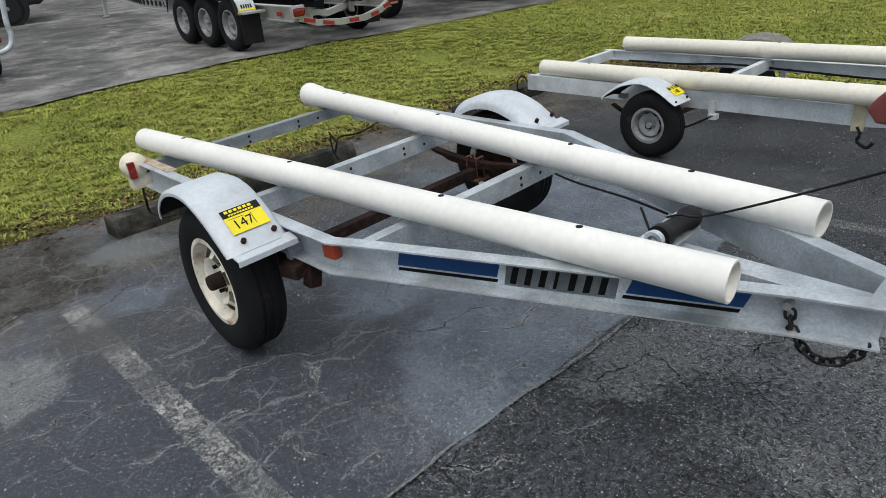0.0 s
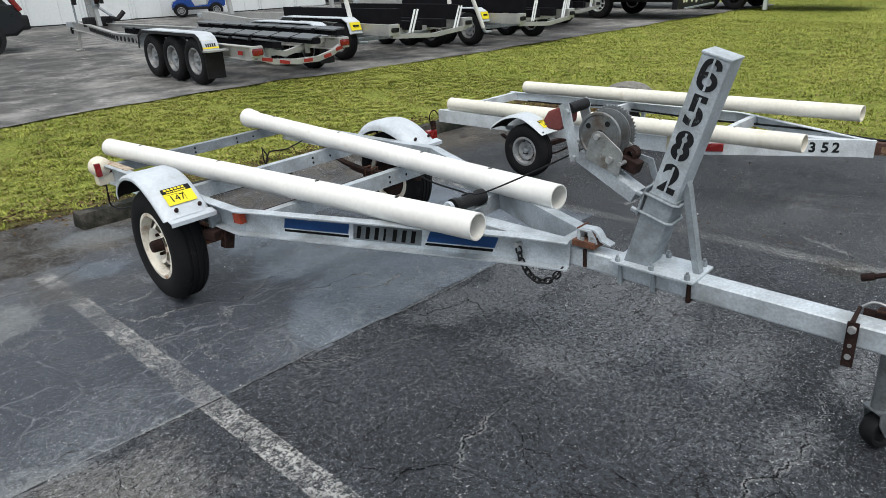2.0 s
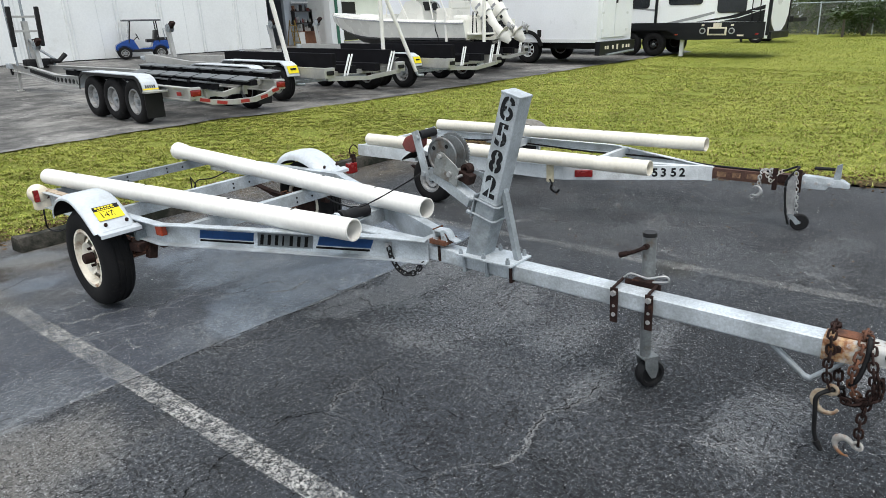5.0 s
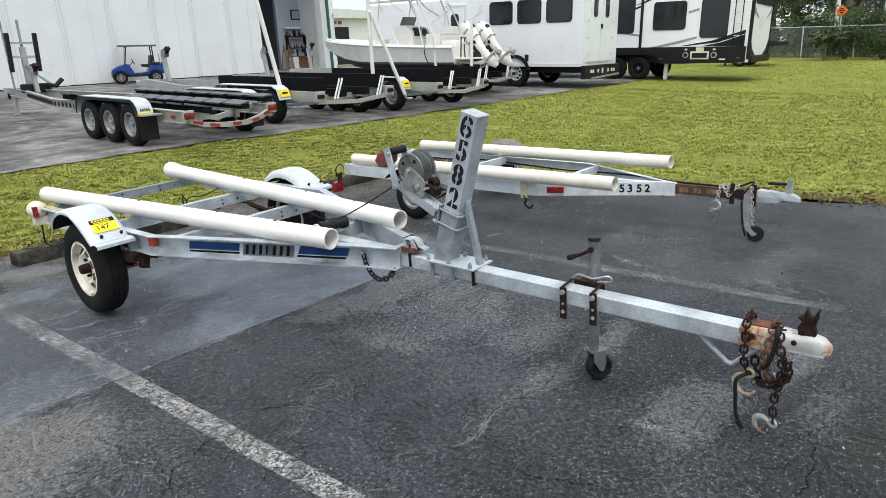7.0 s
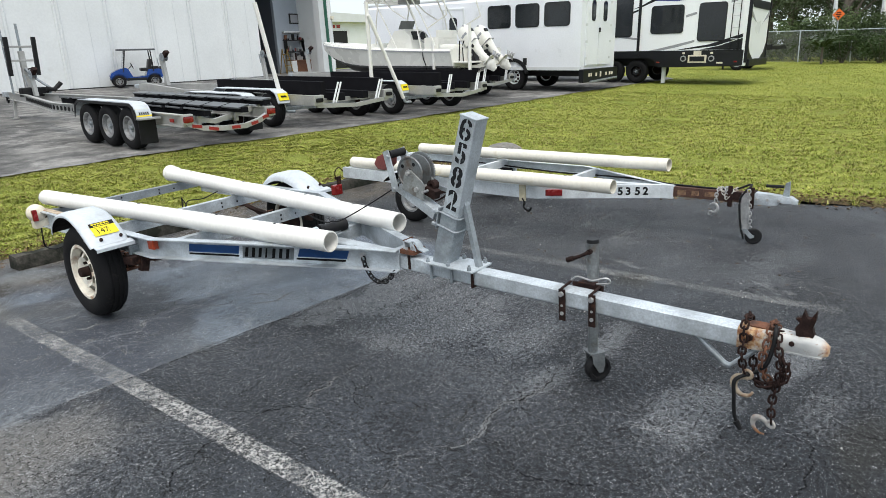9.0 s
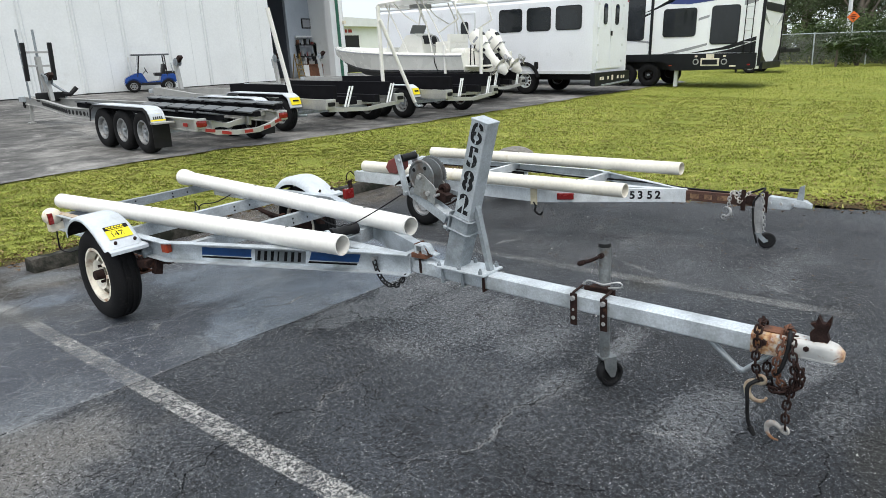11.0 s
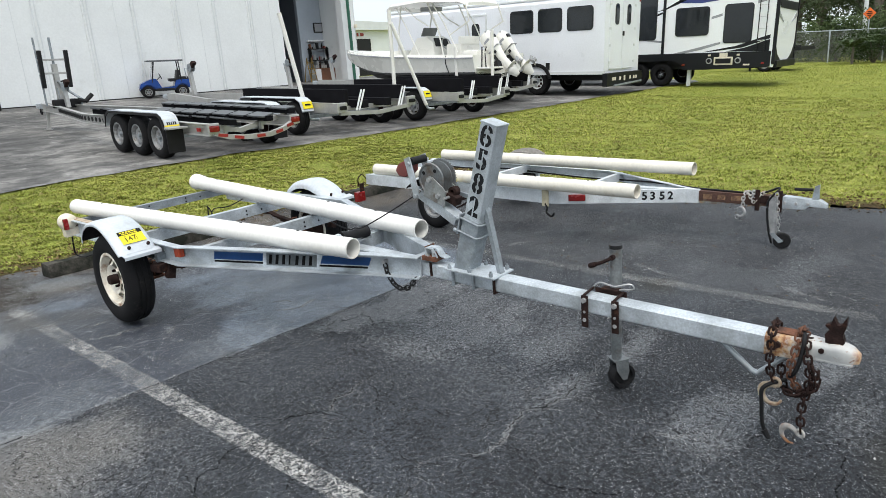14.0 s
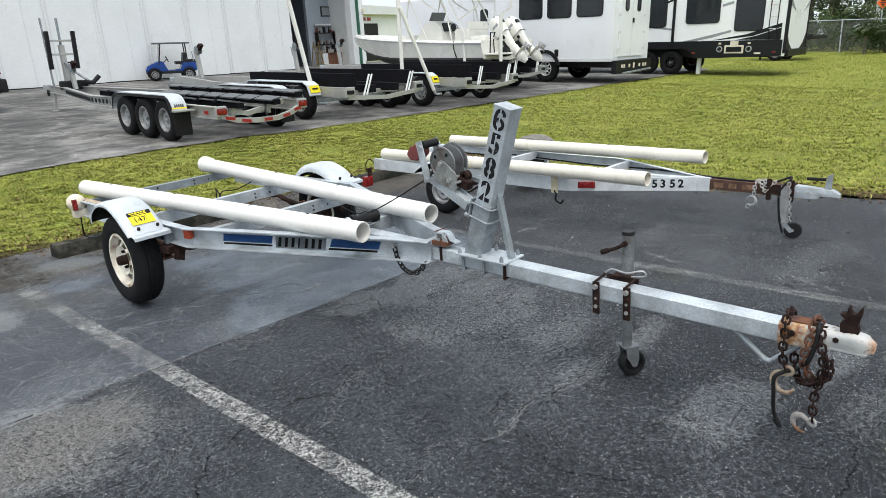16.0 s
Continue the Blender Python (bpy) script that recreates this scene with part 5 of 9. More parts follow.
    for k, ch in enumerate("2856"):
        q = along(0.350 + k * 0.121)
        Mk = Matrix.Translation((-0.0472, q.y, q.z)) @ M
        if ch == "6":
            six = bmesh.new()
            bar = [(-0.0085, -0.0006), (0.0085, -0.0006), (0.0085, 0.0006), (-0.0085, 0.0006)]
            turn = [2 * math.pi * i / 20 for i in range(20)]
            sweep(six, [(0.024 * math.cos(a), -0.021 + 0.022 * math.sin(a), 0.0006) for a in turn], bar, closed=True)
            sweep(six, curve([(-0.0245, -0.020, 0.0009), (-0.024, 0.012, 0.0009), (-0.016, 0.036, 0.0009), (0.002, 0.042, 0.0009), (0.018, 0.036, 0.0009), (0.024, 0.020, 0.0009)], 4), bar)
            six.transform(Mk)
            dg = part("stencil_digit", six, STENCIL, up, "black stencilled digit")
        else:
            dg = letters("stencil_digit", ch, 0.136, Mk @ Matrix.Diagonal((0.92, 1.0, 1, 1)), STENCIL, up, 1.0, "black stencilled digit", 0.0045)
        br = bmesh.new()
        box(br, (0.0, 0, 0.0014), (0.0075, 0.10, 0.0004))
        br.transform(Mk)
        part("stencil_bridge", br, GALV, dg)
    # collar bolt and strap round the post
    bm = bmesh.new()
    for k, wob in ((0.274, 0.0), (0.214, -0.028)):
        q = along(k + wob * 0.4)
        rod([q + Vector((-0.056, 0, 0)) - fwd * 0.065, q + Vector((-0.056, 0, 0)) + fwd * 0.045, q + Vector((-0.04, 0, 0)) + fwd * 0.06, q + Vector((0.04, 0, 0)) + fwd * 0.06, q + Vector((0.056, 0, 0)) + fwd * 0.045, q + Vector((0.056, 0, 0)) - fwd * 0.065], 0.0055, 8, bm)
    part("u_bolt", bm, GALV_DULL, T)
    bm = bmesh.new()
    q = along(0.244)
    sweep(bm, [q - fwd * 0.062 + lean * -0.06, q - fwd * 0.062 + lean * 0.05], [(-0.06, -0.004), (0.06, -0.004), (0.06, 0.004), (-0.06, 0.004)], up=(0, 1, 0.2))
    for s in (-1, 1):
        for k in (0.199, 0.264):
            e = along(k) - fwd * 0.065 + Vector((s * 0.056, 0, 0))
            cyl(bm, e, e - fwd * 0.022, 0.010, seg=6)
    part("clamp_plate", bm, GALV_DULL, T)
    bm = bmesh.new()
    sweep(bm, [(0.005, -0.128, 0.828), (0.005, -0.140, 0.80), (0.008, -0.192, 0.518), (0.008, -0.198, 0.498)], [(-0.016, -0.005), (0.016, -0.005), (0.016, 0.005), (-0.010, 0.005), (-0.010, 0.018), (-0.016, 0.018)], up=(0, 1, 0.15))
    part("brace", bm, GALV_DULL, T)
    # winch arm, side plates, drum, handle and red-brown bow stop
    arm0, arm1 = Vector((0, 0.045, 0.745)), Vector((0, 0.275, 0.868))
    bm = bmesh.new()
    sweep(bm, [arm0, arm1], [(-0.034, -0.024), (0.034, -0.024), (0.034, 0.024), (-0.034, 0.024)])
    part("winch_arm", bm, GALV, T)
    win = thing("winch", Matrix.Identity(4), "hand winch with steel drum and gear on the trailer post", "winch")
    win.matrix_basis = T.matrix_basis @ win.matrix_basis
    dc = Vector((0, 0.185, 0.952))
    for s in (-1, 1):
        bm = bmesh.new()
        prism(bm, [(0.10, 0.815), (0.24, 0.866), (0.218, 0.935), (0.205, 0.962), (0.185, 0.972), (0.165, 0.966), (0.098, 0.915), (0.085, 0.895)], "x", s * 0.040, s * 0.045)
        bmesh.ops.bevel(bm, geom=bm.edges[:], offset=0.0012, segments=1, affect="EDGES")
        part("side_plate", bm, PLATE, win)
    bm = bmesh.new()
    ax = Matrix.Translation(dc) @ Matrix.Rotation(radians(90), 4, "Y")
    lathe(bm, [(0.020, -0.033), (0.072, -0.033), (0.076, -0.038), (0.083, -0.038), (0.085, -0.035), (0.085, -0.030), (0.030, -0.028), (0.030, 0.028), (0.084, 0.031), (0.084, 0.036), (0.020, 0.036)], ax, 40)
    part("drum", bm, STEEL_DARK, win, smooth=35)
    bm = bmesh.new()
    teeth = []
    for i in range(176):
        a = 2 * math.pi * i / 176
        rr = 0.096 if i % 4 < 2 else 0.091
        teeth.append((dc.y + rr * math.cos(a), dc.z + rr * math.sin(a)))
    prism(bm, teeth, "x", 0.048, 0.056)
    part("gear", bm, STEEL_DARK, win)
    rows = []
    for i in range(10):
        a = 2 * math.pi * i / 10
        q = dc + Vector((0.057, 0.075 * math.cos(a), 0.075 * math.sin(a)))
        rows.append((q, q + Vector((0.003, 0, 0)), 0.008, 10))
    for i in range(4):
        a = 2 * math.pi * (i + 0.4) / 4
        q = dc + Vector((-0.0365, 0.055 * math.cos(a), 0.055 * math.sin(a)))
        rows.append((q, q - Vector((0.001, 0, 0)), 0.010, 12))
    pins("punched_hole", INK, win, rows)
    pins("axle_bolt", CHAIN, win, [(dc - Vector((0.06, 0, 0)), dc + Vector((0.075, 0, 0)), 0.010, 12), ((-0.056, 0.135, 0.873), (0.07, 0.135, 0.873), 0.013, 8), ((-0.051, 0.095, 0.862), (0.05, 0.095, 0.862), 0.008, 8)])
    bm = bmesh.new()
    sweep(bm, [(0.068, 0.135, 0.873), (0.075, 0.09, 0.862), (0.085, 0.045, 0.85), (0.088, 0.03, 0.80), (0.086, 0.0, 0.755)], [(-0.004, -0.012), (0.004, -0.012), (0.004, 0.012), (-0.004, 0.012)])
    part("crank", bm, GALV_DULL, win)
    bm = bmesh.new()
    lathe(bm, [(0.012, -0.020), (0.026, -0.018), (0.026, 0.018), (0.012, 0.020)], Matrix.Translation((0.030, 0.090, 0.885)) @ Matrix.Rotation(radians(90), 4, "Y"), 20)
    box(bm, (0.015, 0.085, 0.850), (0.05, 0.07, 0.045), 0.006, (20, 0, 0))
    part("ratchet", bm, RUST_DARK, win)
    for s in (-1, 1):
        bm = bmesh.new()
        sweep(bm, [(s * 0.062, 0.268, 0.855), (s * 0.062, 0.275, 0.90), (s * 0.060, 0.312, 1.045), (s * 0.060, 0.318, 1.062)], [(-0.004, -0.02), (0.004, -0.02), (0.004, 0.02), (-0.004, 0.02)], up=(0, 1, 0.1))
        cyl(bm, (s * 0.058, 0.30, 1.035), (s * 0.078, 0.30, 1.035), 0.010, seg=8)
        cyl(bm, (s * 0.058, 0.27, 0.868), (s * 0.080, 0.27, 0.868), 0.011, seg=6)
        part("stop_arm", bm, GALV, win)
    bm = bmesh.new()
    prism(bm, [(0.298, 1.040), (0.305, 0.99), (0.345, 0.958), (0.392, 0.962), (0.415, 0.992), (0.39, 1.028), (0.345, 1.045)], "x", -0.056, 0.006)
    bmesh.ops.bevel(bm, geom=bm.edges[:], offset=0.007, segments=2, profile=0.6, affect="EDGES")
    part("bow_stop", bm, RUST_RED, win, "faded red-brown bow stop")
    bm = bmesh.new()
    cyl(bm, (-0.054, 0.300, 1.043), (0.056, 0.300, 1.043), 0.020, seg=18)
    part("stop_cap", bm, BLACK, win)
    # winch rope to the keel roller
    part("rope", rod(curve([(0, 0.20, 0.92), (-0.005, 0.30, 0.872), (-0.006, 0.55, 0.742), (-0.008, 0.78, 0.632), (-0.008, 0.86, 0.618), (-0.008, 0.90, 0.60)], 6), 0.0036, 7), BLACK, T, "black winch rope", smooth=60)
    # jockey wheel jack clamped to the tongue
    J = thing("jockey_jack", pose(0.082, -0.768, 0), "galvanised jockey jack clamped to the trailer tongue", "jack")
    J.matrix_basis = T.matrix_basis @ J.matrix_basis
    part("outer_tube", C((0, 0, 0.36), (0, 0, 0.682), 0.0265, seg=26), STEEL_DARK, J, smooth=40)
    part("inner_tube", C((0, 0, 0.15), (0, 0, 0.37), 0.0225, seg=24), STEEL_DARK, J, smooth=40)
    part("cap", C((0, 0, 0.680), (0, 0, 0.696), 0.0285, 0.027, 26), BLACKP, J, smooth=40)
    bm = bmesh.new()
    cyl(bm, (-0.022, 0, 0.645), (-0.042, 0.0, 0.645), 0.012, seg=10)
    rod([(-0.042, 0.0, 0.645), (-0.052, 0.035, 0.625), (-0.052, 0.080, 0.606)], 0.008, 8, bm)
    cyl(bm, (-0.052, 0.07, 0.611), (-0.052, 0.10, 0.598), 0.012, seg=12)
    part("crank", bm, RUST_DARK, J, smooth=40)
    bm = bmesh.new()
    for s in (-1, 1):
        prism(bm, [(-0.040, 0.145), (0.022, 0.15), (0.016, 0.10), (-0.014, 0.05), (-0.034, 0.05), (-0.045, 0.09)], "x", s * 0.029, s * 0.034)
    prism(bm, [(-0.034, -0.045), (0.034, -0.045), (0.034, 0.028), (-0.034, 0.028)], "z", 0.145, 0.151)
    bm.transform(Matrix.Rotation(radians(58), 4, "Z"))
    part("fork", bm, STEEL_DARK, J)
    bm = bmesh.new()
    lathe(bm, [(0.014, -0.014), (0.040, -0.014), (0.044, -0.025), (0.056, -0.025), (0.062, -0.015), (0.062, 0.015), (0.056, 0.025), (0.044, 0.025), (0.040, 0.014), (0.014, 0.014)], Matrix.Rotation(radians(58), 4, "Z") @ Matrix.Translation((0, -0.025, 0.062)) @ Matrix.Rotation(radians(90), 4, "Y"), 28)
    part("castor", bm, BLACK, J, smooth=40)
    for yy in (-0.683, -0.828):
        bm = bmesh.new()
        box(bm, (-0.048, yy, 0.412), (0.007, 0.032, 0.15), 0.002)
        part("clamp_bar", bm, RUST_DARK, T)
        pins("bolt", CHAIN, T, [((-0.055, yy, 0.372), (-0.050, yy, 0.372), 0.009, 12), ((-0.055, yy, 0.41), (-0.050, yy, 0.41), 0.006, 12), ((-0.064, yy, 0.466), (-0.05, yy, 0.466), 0.012, 6)])
        bm = rod([(-0.054, yy, 0.466), (-0.042, yy + 0.004, 0.488), (0.055, yy + 0.01, 0.490)], 0.006, 8)
        part("clamp_rod", bm, RUST_DARK, T)
    bm = bmesh.new()
    box(bm, (0.049, -0.76, 0.445), (0.008, 0.15, 0.10), 0.002)
    box(bm, (0.052, -0.76, 0.498), (0.035, 0.08, 0.008), 0.002)
    part("mount_plate", bm, RUST_DARK, T)
    bm = rod(curve([(0.045, -0.68, 0.500), (0.045, -0.71, 0.522), (0.045, -0.76, 0.516), (0.04, -0.79, 0.518), (0.05, -0.85, 0.535), (0.06, -0.86, 0.510), (0.05, -0.80, 0.500)], 5), 0.004, 6)
    part("spring_clip", bm, CHAIN, T, smooth=60)
    # rest rod under the tongue
    part("rest_rod", rod([(0, -1.25, 0.39), (-0.005, -1.28, 0.37), (-0.01, -1.375, 0.294), (-0.01, -1.395, 0.29), (-0.01, -1.47, 0.365), (0, -1.50, 0.395)], 0.0105, 8), GALV, T, smooth=60)
    # coupler
    bm = bmesh.new()
    prof = [(-0.046, -0.05), (0.046, -0.05), (0.05, 0.0), (0.046, 0.03), (0.03, 0.042), (-0.03, 0.042), (-0.046, 0.03), (-0.05, 0.0)]
    sec = [(-1.42, 0.92, 0.9, 0.434), (-1.53, 0.92, 0.86, 0.437), (-1.565, 0.84, 0.78, 0.439), (-1.62, 0.78, 0.62, 0.440), (-1.655, 0.86, 0.66, 0.443), (-1.692, 0.74, 0.54, 0.438), (-1.717, 0.4, 0.3, 0.428)]
    rings = [[bm.verts.new((a * k, y, z + b * h)) for a, b in prof] for y, k, h, z in sec]
    for r0, r1 in zip(rings, rings[1:]):
        for j in range(8):
            bm.faces.new((r0[j], r0[(j + 1) % 8], r1[(j + 1) % 8], r1[j]))
    bm.faces.new(rings[0])
    bm.faces.new(rings[-1])
    bmesh.ops.subdivide_edges(bm, edges=[e for e in bm.edges], cuts=1, use_grid_fill=True, smooth=0.6)
    CAST = coupler_paint()
    cp = part("coupler", bm, CAST, T, "grey coupler with rust stains", smooth=50)
    part("lip", B((0, -1.625, 0.407), (0.078, 0.15, 0.007), 0.003), CAST, cp)
    pins("bolt", RUST_DARK, cp, [((-0.056, -1.466, 0.440), (0.056, -1.466, 0.440), 0.012, 6), ((-0.045, -1.604, 0.445), (0.045, -1.604, 0.445), 0.010, 6)])
    bm = bmesh.new()
    prism(bm, [(-1.61, 0.465), (-1.606, 0.498), (-1.620, 0.518), (-1.604, 0.532), (-1.622, 0.540), (-1.628, 0.566), (-1.642, 0.538), (-1.652, 0.540), (-1.668, 0.572), (-1.668, 0.535), (-1.660, 0.505), (-1.668, 0.478), (-1.66, 0.462)], "x", -0.013, 0.013)
    part("latch", bm, RUST_DARK, cp)
    bm = bmesh.new()
    box(bm, (0.005, -1.495, 0.4755), (0.055, 0.09, 0.005), 0.001)
    part("rust_scale", bm, RUST, cp)
    # tangled rusty safety chains with hooks, and a wiring plug
    ch = thing("safety_chain", Matrix.Identity(4), "rusty safety chains tangled round the coupler", "chain")
    ch.matrix_basis = T.matrix_basis @ Matrix.Translation((0, 0.03, 0))
    for pts in ([(0.05, -1.47, 0.50), (0.03, -1.475, 0.532), (-0.02, -1.475, 0.533), (-0.056, -1.475, 0.50), (-0.062, -1.48, 0.43), (-0.06, -1.475, 0.37), (-0.055, -1.485, 0.31), (-0.05, -1.50, 0.285)],
                [(0.05, -1.57, 0.48), (0.02, -1.565, 0.525), (-0.03, -1.562, 0.52), (-0.06, -1.56, 0.47), (-0.07, -1.55, 0.39), (-0.06, -1.55, 0.33), (-0.04, -1.57, 0.28), (-0.03, -1.60, 0.26)],
                [(0.045, -1.60, 0.46), (0.0, -1.585, 0.505), (-0.045, -1.59, 0.49), (-0.068, -1.60, 0.42), (-0.062, -1.61, 0.34), (-0.05, -1.60, 0.27), (-0.055, -1.59, 0.2), (-0.06, -1.595, 0.115)],
                [(0.03, -1.50, 0.38), (-0.01, -1.505, 0.32), (-0.02, -1.52, 0.265), (-0.03, -1.55, 0.25), (-0.04, -1.585, 0.26), (-0.035, -1.62, 0.30), (-0.02, -1.63, 0.36)],
                [(-0.05, -1.53, 0.26), (-0.06, -1.56, 0.265), (-0.05, -1.59, 0.275), (-0.045, -1.62, 0.29), (-0.05, -1.625, 0.34), (-0.06, -1.61, 0.40)]):
        pts = [(x, y, z - 0.032 if z > 0.44 else z) for x, y, z in pts]
        links(ch, pts, 0.0085, 0.024, RUST if -1.55 > pts[0][1] > -1.58 else RUST_DARK)
    for end, size, turn, swing, mat in (((-0.05, -1.50, 0.29), 0.078, 78, -14, TAN), ((-0.06, -1.595, 0.112), 0.066, 70, -58, RUSTY_GALV)):
        m = Matrix.Rotation(radians(turn), 3, "Z") @ Matrix.Rotation(radians(swing), 3, "Y")
        hook(ch, Vector(end) - m @ Vector((0, 0, 0.72 * size)), size, m, mat)
    part("cable", rod(curve([(0.02, -1.535, 0.475), (-0.04, -1.55, 0.485), (-0.06, -1.55, 0.43), (-0.07, -1.535, 0.36), (-0.06, -1.515, 0.33)], 7), 0.008, 8), BLACK, T, smooth=60)
    part("cable", rod(curve([(-0.03, -1.50, 0.30), (-0.06, -1.455, 0.285), (-0.075, -1.43, 0.26), (-0.075, -1.432, 0.20), (-0.075, -1.437, 0.13), (-0.075, -1.45, 0.085)], 7), 0.0075, 8), BLACK, T, smooth=60)
    bm = bmesh.new()
    cyl(bm, (-0.075, -1.445, 0.095), (-0.078, -1.465, 0.065), 0.013, 0.008, 10)
    part("plug", bm, BLACK, T)
    return T


near_trailer()
pvc_pipe("pvc_pipe", (1.172, 3.615, 0.627), (1.462, 0.58, 0.592), 0.0575, PVC, False, "long white plastic pipe lying on a trailer frame")
pvc_pipe("pvc_pipe", (2.188, 3.555, 0.660), (1.958, 0.54, 0.592), 0.0575, PVC, True, "long white plastic pipe with a bell end on a trailer frame")


# ---- far boat trailer of the pair ----
SCAR = material("tan_rust_patch", (0.22, 0.13, 0.075), 0.9, 0, 0.4, 20, 0.3, 90, (0.08, 0.04, 0.03), 0.4, 16)
GUARD_OLD = material("dusty_dark_guard", (0.20, 0.19, 0.17), 0.75, 0, 0.3, 8, 0.2, 60, (0.10, 0.09, 0.08), 0.3, 6)


GALV_NEW = material("bright_galvanised_steel", (0.62, 0.66, 0.69), 0.5, 0.15, 0.22, 8, 0.12, 110, (0.40, 0.43, 0.44), 0.25, 5)


def second_trailer():
    T = thing("boat_trailer", pose(4.62, 0, 0), "small galvanised boat trailer with aged white pipes and a rusty tongue", "trailer", "boat trailers")
    for s in (-1, 1):
        bm = bmesh.new()
        pts = [(s * 0.56, 3.36, 0.383), (s * 0.56, 1.0, 0.354), (s * 0.53, 0.92, 0.351), (s * 0.06, -0.02, 0.348), (s * 0.045, -0.12, 0.348)]
        prof = channel(0.112, 0.042, 0.006)
        if s > 0:
            pts = [(0.56, 3.36, 0.418), (0.56, 1.0, 0.378), (0.53, 0.92, 0.378), (0.06, -0.02, 0.358), (0.045, -0.12, 0.356)]
            prof = channel(0.080, 0.042, 0.006)
        sweep(bm, pts, flip(prof) if s < 0 else prof)
        part("side_rail", bm, GALV_NEW, T)
    for y, hw, z in ((3.28, 0.56, 0.40), (1.92, 0.56, 0.395), (0.80, 0.47, 0.378)):
        bm = bmesh.new()
        sweep(bm, [(-hw, y, z), (hw, y, z + 0.005 * y)], flip(channel(0.075, 0.045, 0.006)))
        part("cross_member", bm, GALV_NEW, T)
    part("axle", B((0, 2.19, 0.21), (1.5, 0.04, 0.04), 0.005), RUST_DARK, T)
    for s in (-1, 1):
        wheel(T, (s * 0.72, 2.18, 0.219), 0.219, 0.13, 0.115, RIM_G, s, 0)
        if s < 0:
            side = [(2.525, 0.372), (2.50, 0.405), (2.40, 0.468), (2.33, 0.492), (2.26, 0.504), (2.19, 0.498), (2.12, 0.471), (2.055, 0.434), (2.005, 0.400), (1.968, 0.378)]
            f, at = fender(T, -0.80, -0.59, 2.24, 0.36, 0.28, 0.15, FENDER, lip=0.014, skirt=0.02, outline=side)
            (y, z), (y2, z2) = at(54), at(60)
            tag_sticker(f, pose(-0.665, (y + y2) / 2, (z + z2) / 2 + 0.012, math.degrees(math.atan2(z - z2, y - y2)), 0, 0), "148", 0.95)
            pins("bolt", INK, f, [((-0.64, 1.985, 0.392), (-0.64, 1.982, 0.402), 0.008, 8), ((-0.78, 1.985, 0.390), (-0.78, 1.982, 0.400), 0.006, 8)])
        else:
            f, at = fender(T, 0.80, 0.63, 2.08, 0.40, 0.255, 0.185, GUARD_OLD, 0.02, 0.016, skirt=0.04)
        part("bracket", B((s * 0.585, 2.48, 0.355), (0.05, 0.05, 0.03), 0.004), GALV_DULL, f)
        bm = bmesh.new()
        sweep(bm, curve([(s * 0.59, 2.56, 0.29), (s * 0.59, 2.38, 0.20), (s * 0.59, 2.17, 0.165), (s * 0.59, 2.00, 0.19), (s * 0.59, 1.82, 0.285)], 4), [(-0.02, -0.006), (0.02, -0.006), (0.02, 0.006), (-0.02, 0.006)])
        part("leaf_spring", bm, RUST_DARK, T)
        bm = bmesh.new()
        box(bm, (s * 0.575, 1.845, 0.315), (0.03, 0.035, 0.11), 0.003)
        box(bm, (s * 0.585, 1.825, 0.275), (0.05, 0.05, 0.035), 0.004)
        part("spring_hanger", bm, GALV_NEW, T)
    # rusty tongue with patched galvanising
    bm = bmesh.new()
    sweep(bm, [(0, 0.80, 0.35), (0, -0.12, 0.352)], [(-0.036, -0.038), (0.036, -0.038), (0.036, 0.038), (-0.036, 0.038)])
    part("tongue_root", bm, GALV_NEW, T)
    bm = bmesh.new()
    sweep(bm, [(0, -0.12, 0.352), (0, -0.76, 0.345)], [(-0.038, -0.04), (0.038, -0.04), (0.038, 0.04), (-0.038, 0.04)])
    part("tongue", bm, material("heavy_rust", (0.085, 0.042, 0.03), 0.9, 0, 0.5, 9, 0.6, 120, (0.30, 0.24, 0.18), 0.18, 7), T, "heavily rusted tongue")
    for y, w in ((-0.19, 0.07), (-0.30, 0.06), (-0.42, 0.09)):
        part("paint_scar", B((-0.0385, y, 0.350), (0.003, w, 0.040), 0.001), SCAR, T, "bare rusty patch")
    bm = bmesh.new()
    prof = [(-0.04, -0.045), (0.04, -0.045), (0.043, 0.0), (0.036, 0.036), (-0.036, 0.036), (-0.043, 0.0)]
    sec = [(-0.72, 1.1, 1.12, 0.352), (-0.86, 1.05, 1.02, 0.348), (-0.905, 0.98, 0.95, 0.345), (-0.925, 0.95, 0.66, 0.356), (-1.0, 1.0, 0.58, 0.352), (-1.045, 0.6, 0.34, 0.335)]
    rings = [[bm.verts.new((a * k, y, z + b * h)) for a, b in prof] for y, k, h, z in sec]
    for r0, r1 in zip(rings, rings[1:]):
        for j in range(6):
            bm.faces.new((r0[j], r0[(j + 1) % 6], r1[(j + 1) % 6], r1[j]))
    bm.faces.new(rings[0])
    bm.faces.new(rings[-1])
    cp = part("coupler", bm, GALV, T, smooth=40)
    bm = bmesh.new()
    prism(bm, [(-0.94, 0.37), (-0.955, 0.475), (-0.985, 0.49), (-0.985, 0.37)], "x", -0.015, 0.015)
    part("latch", bm, GALV_DULL, cp)
    part("latch_handle", C((0.0, -0.945, 0.447), (-0.01, -0.82, 0.447), 0.012, seg=12), BLACK, cp)
    pins("bolt", CHAIN, cp, [((-0.055, y, 0.345), (-0.04, y, 0.345), 0.012, 6) for y in (-0.767, -0.845, -0.924)])
    # swing jack with a small wheel
    bm = bmesh.new()
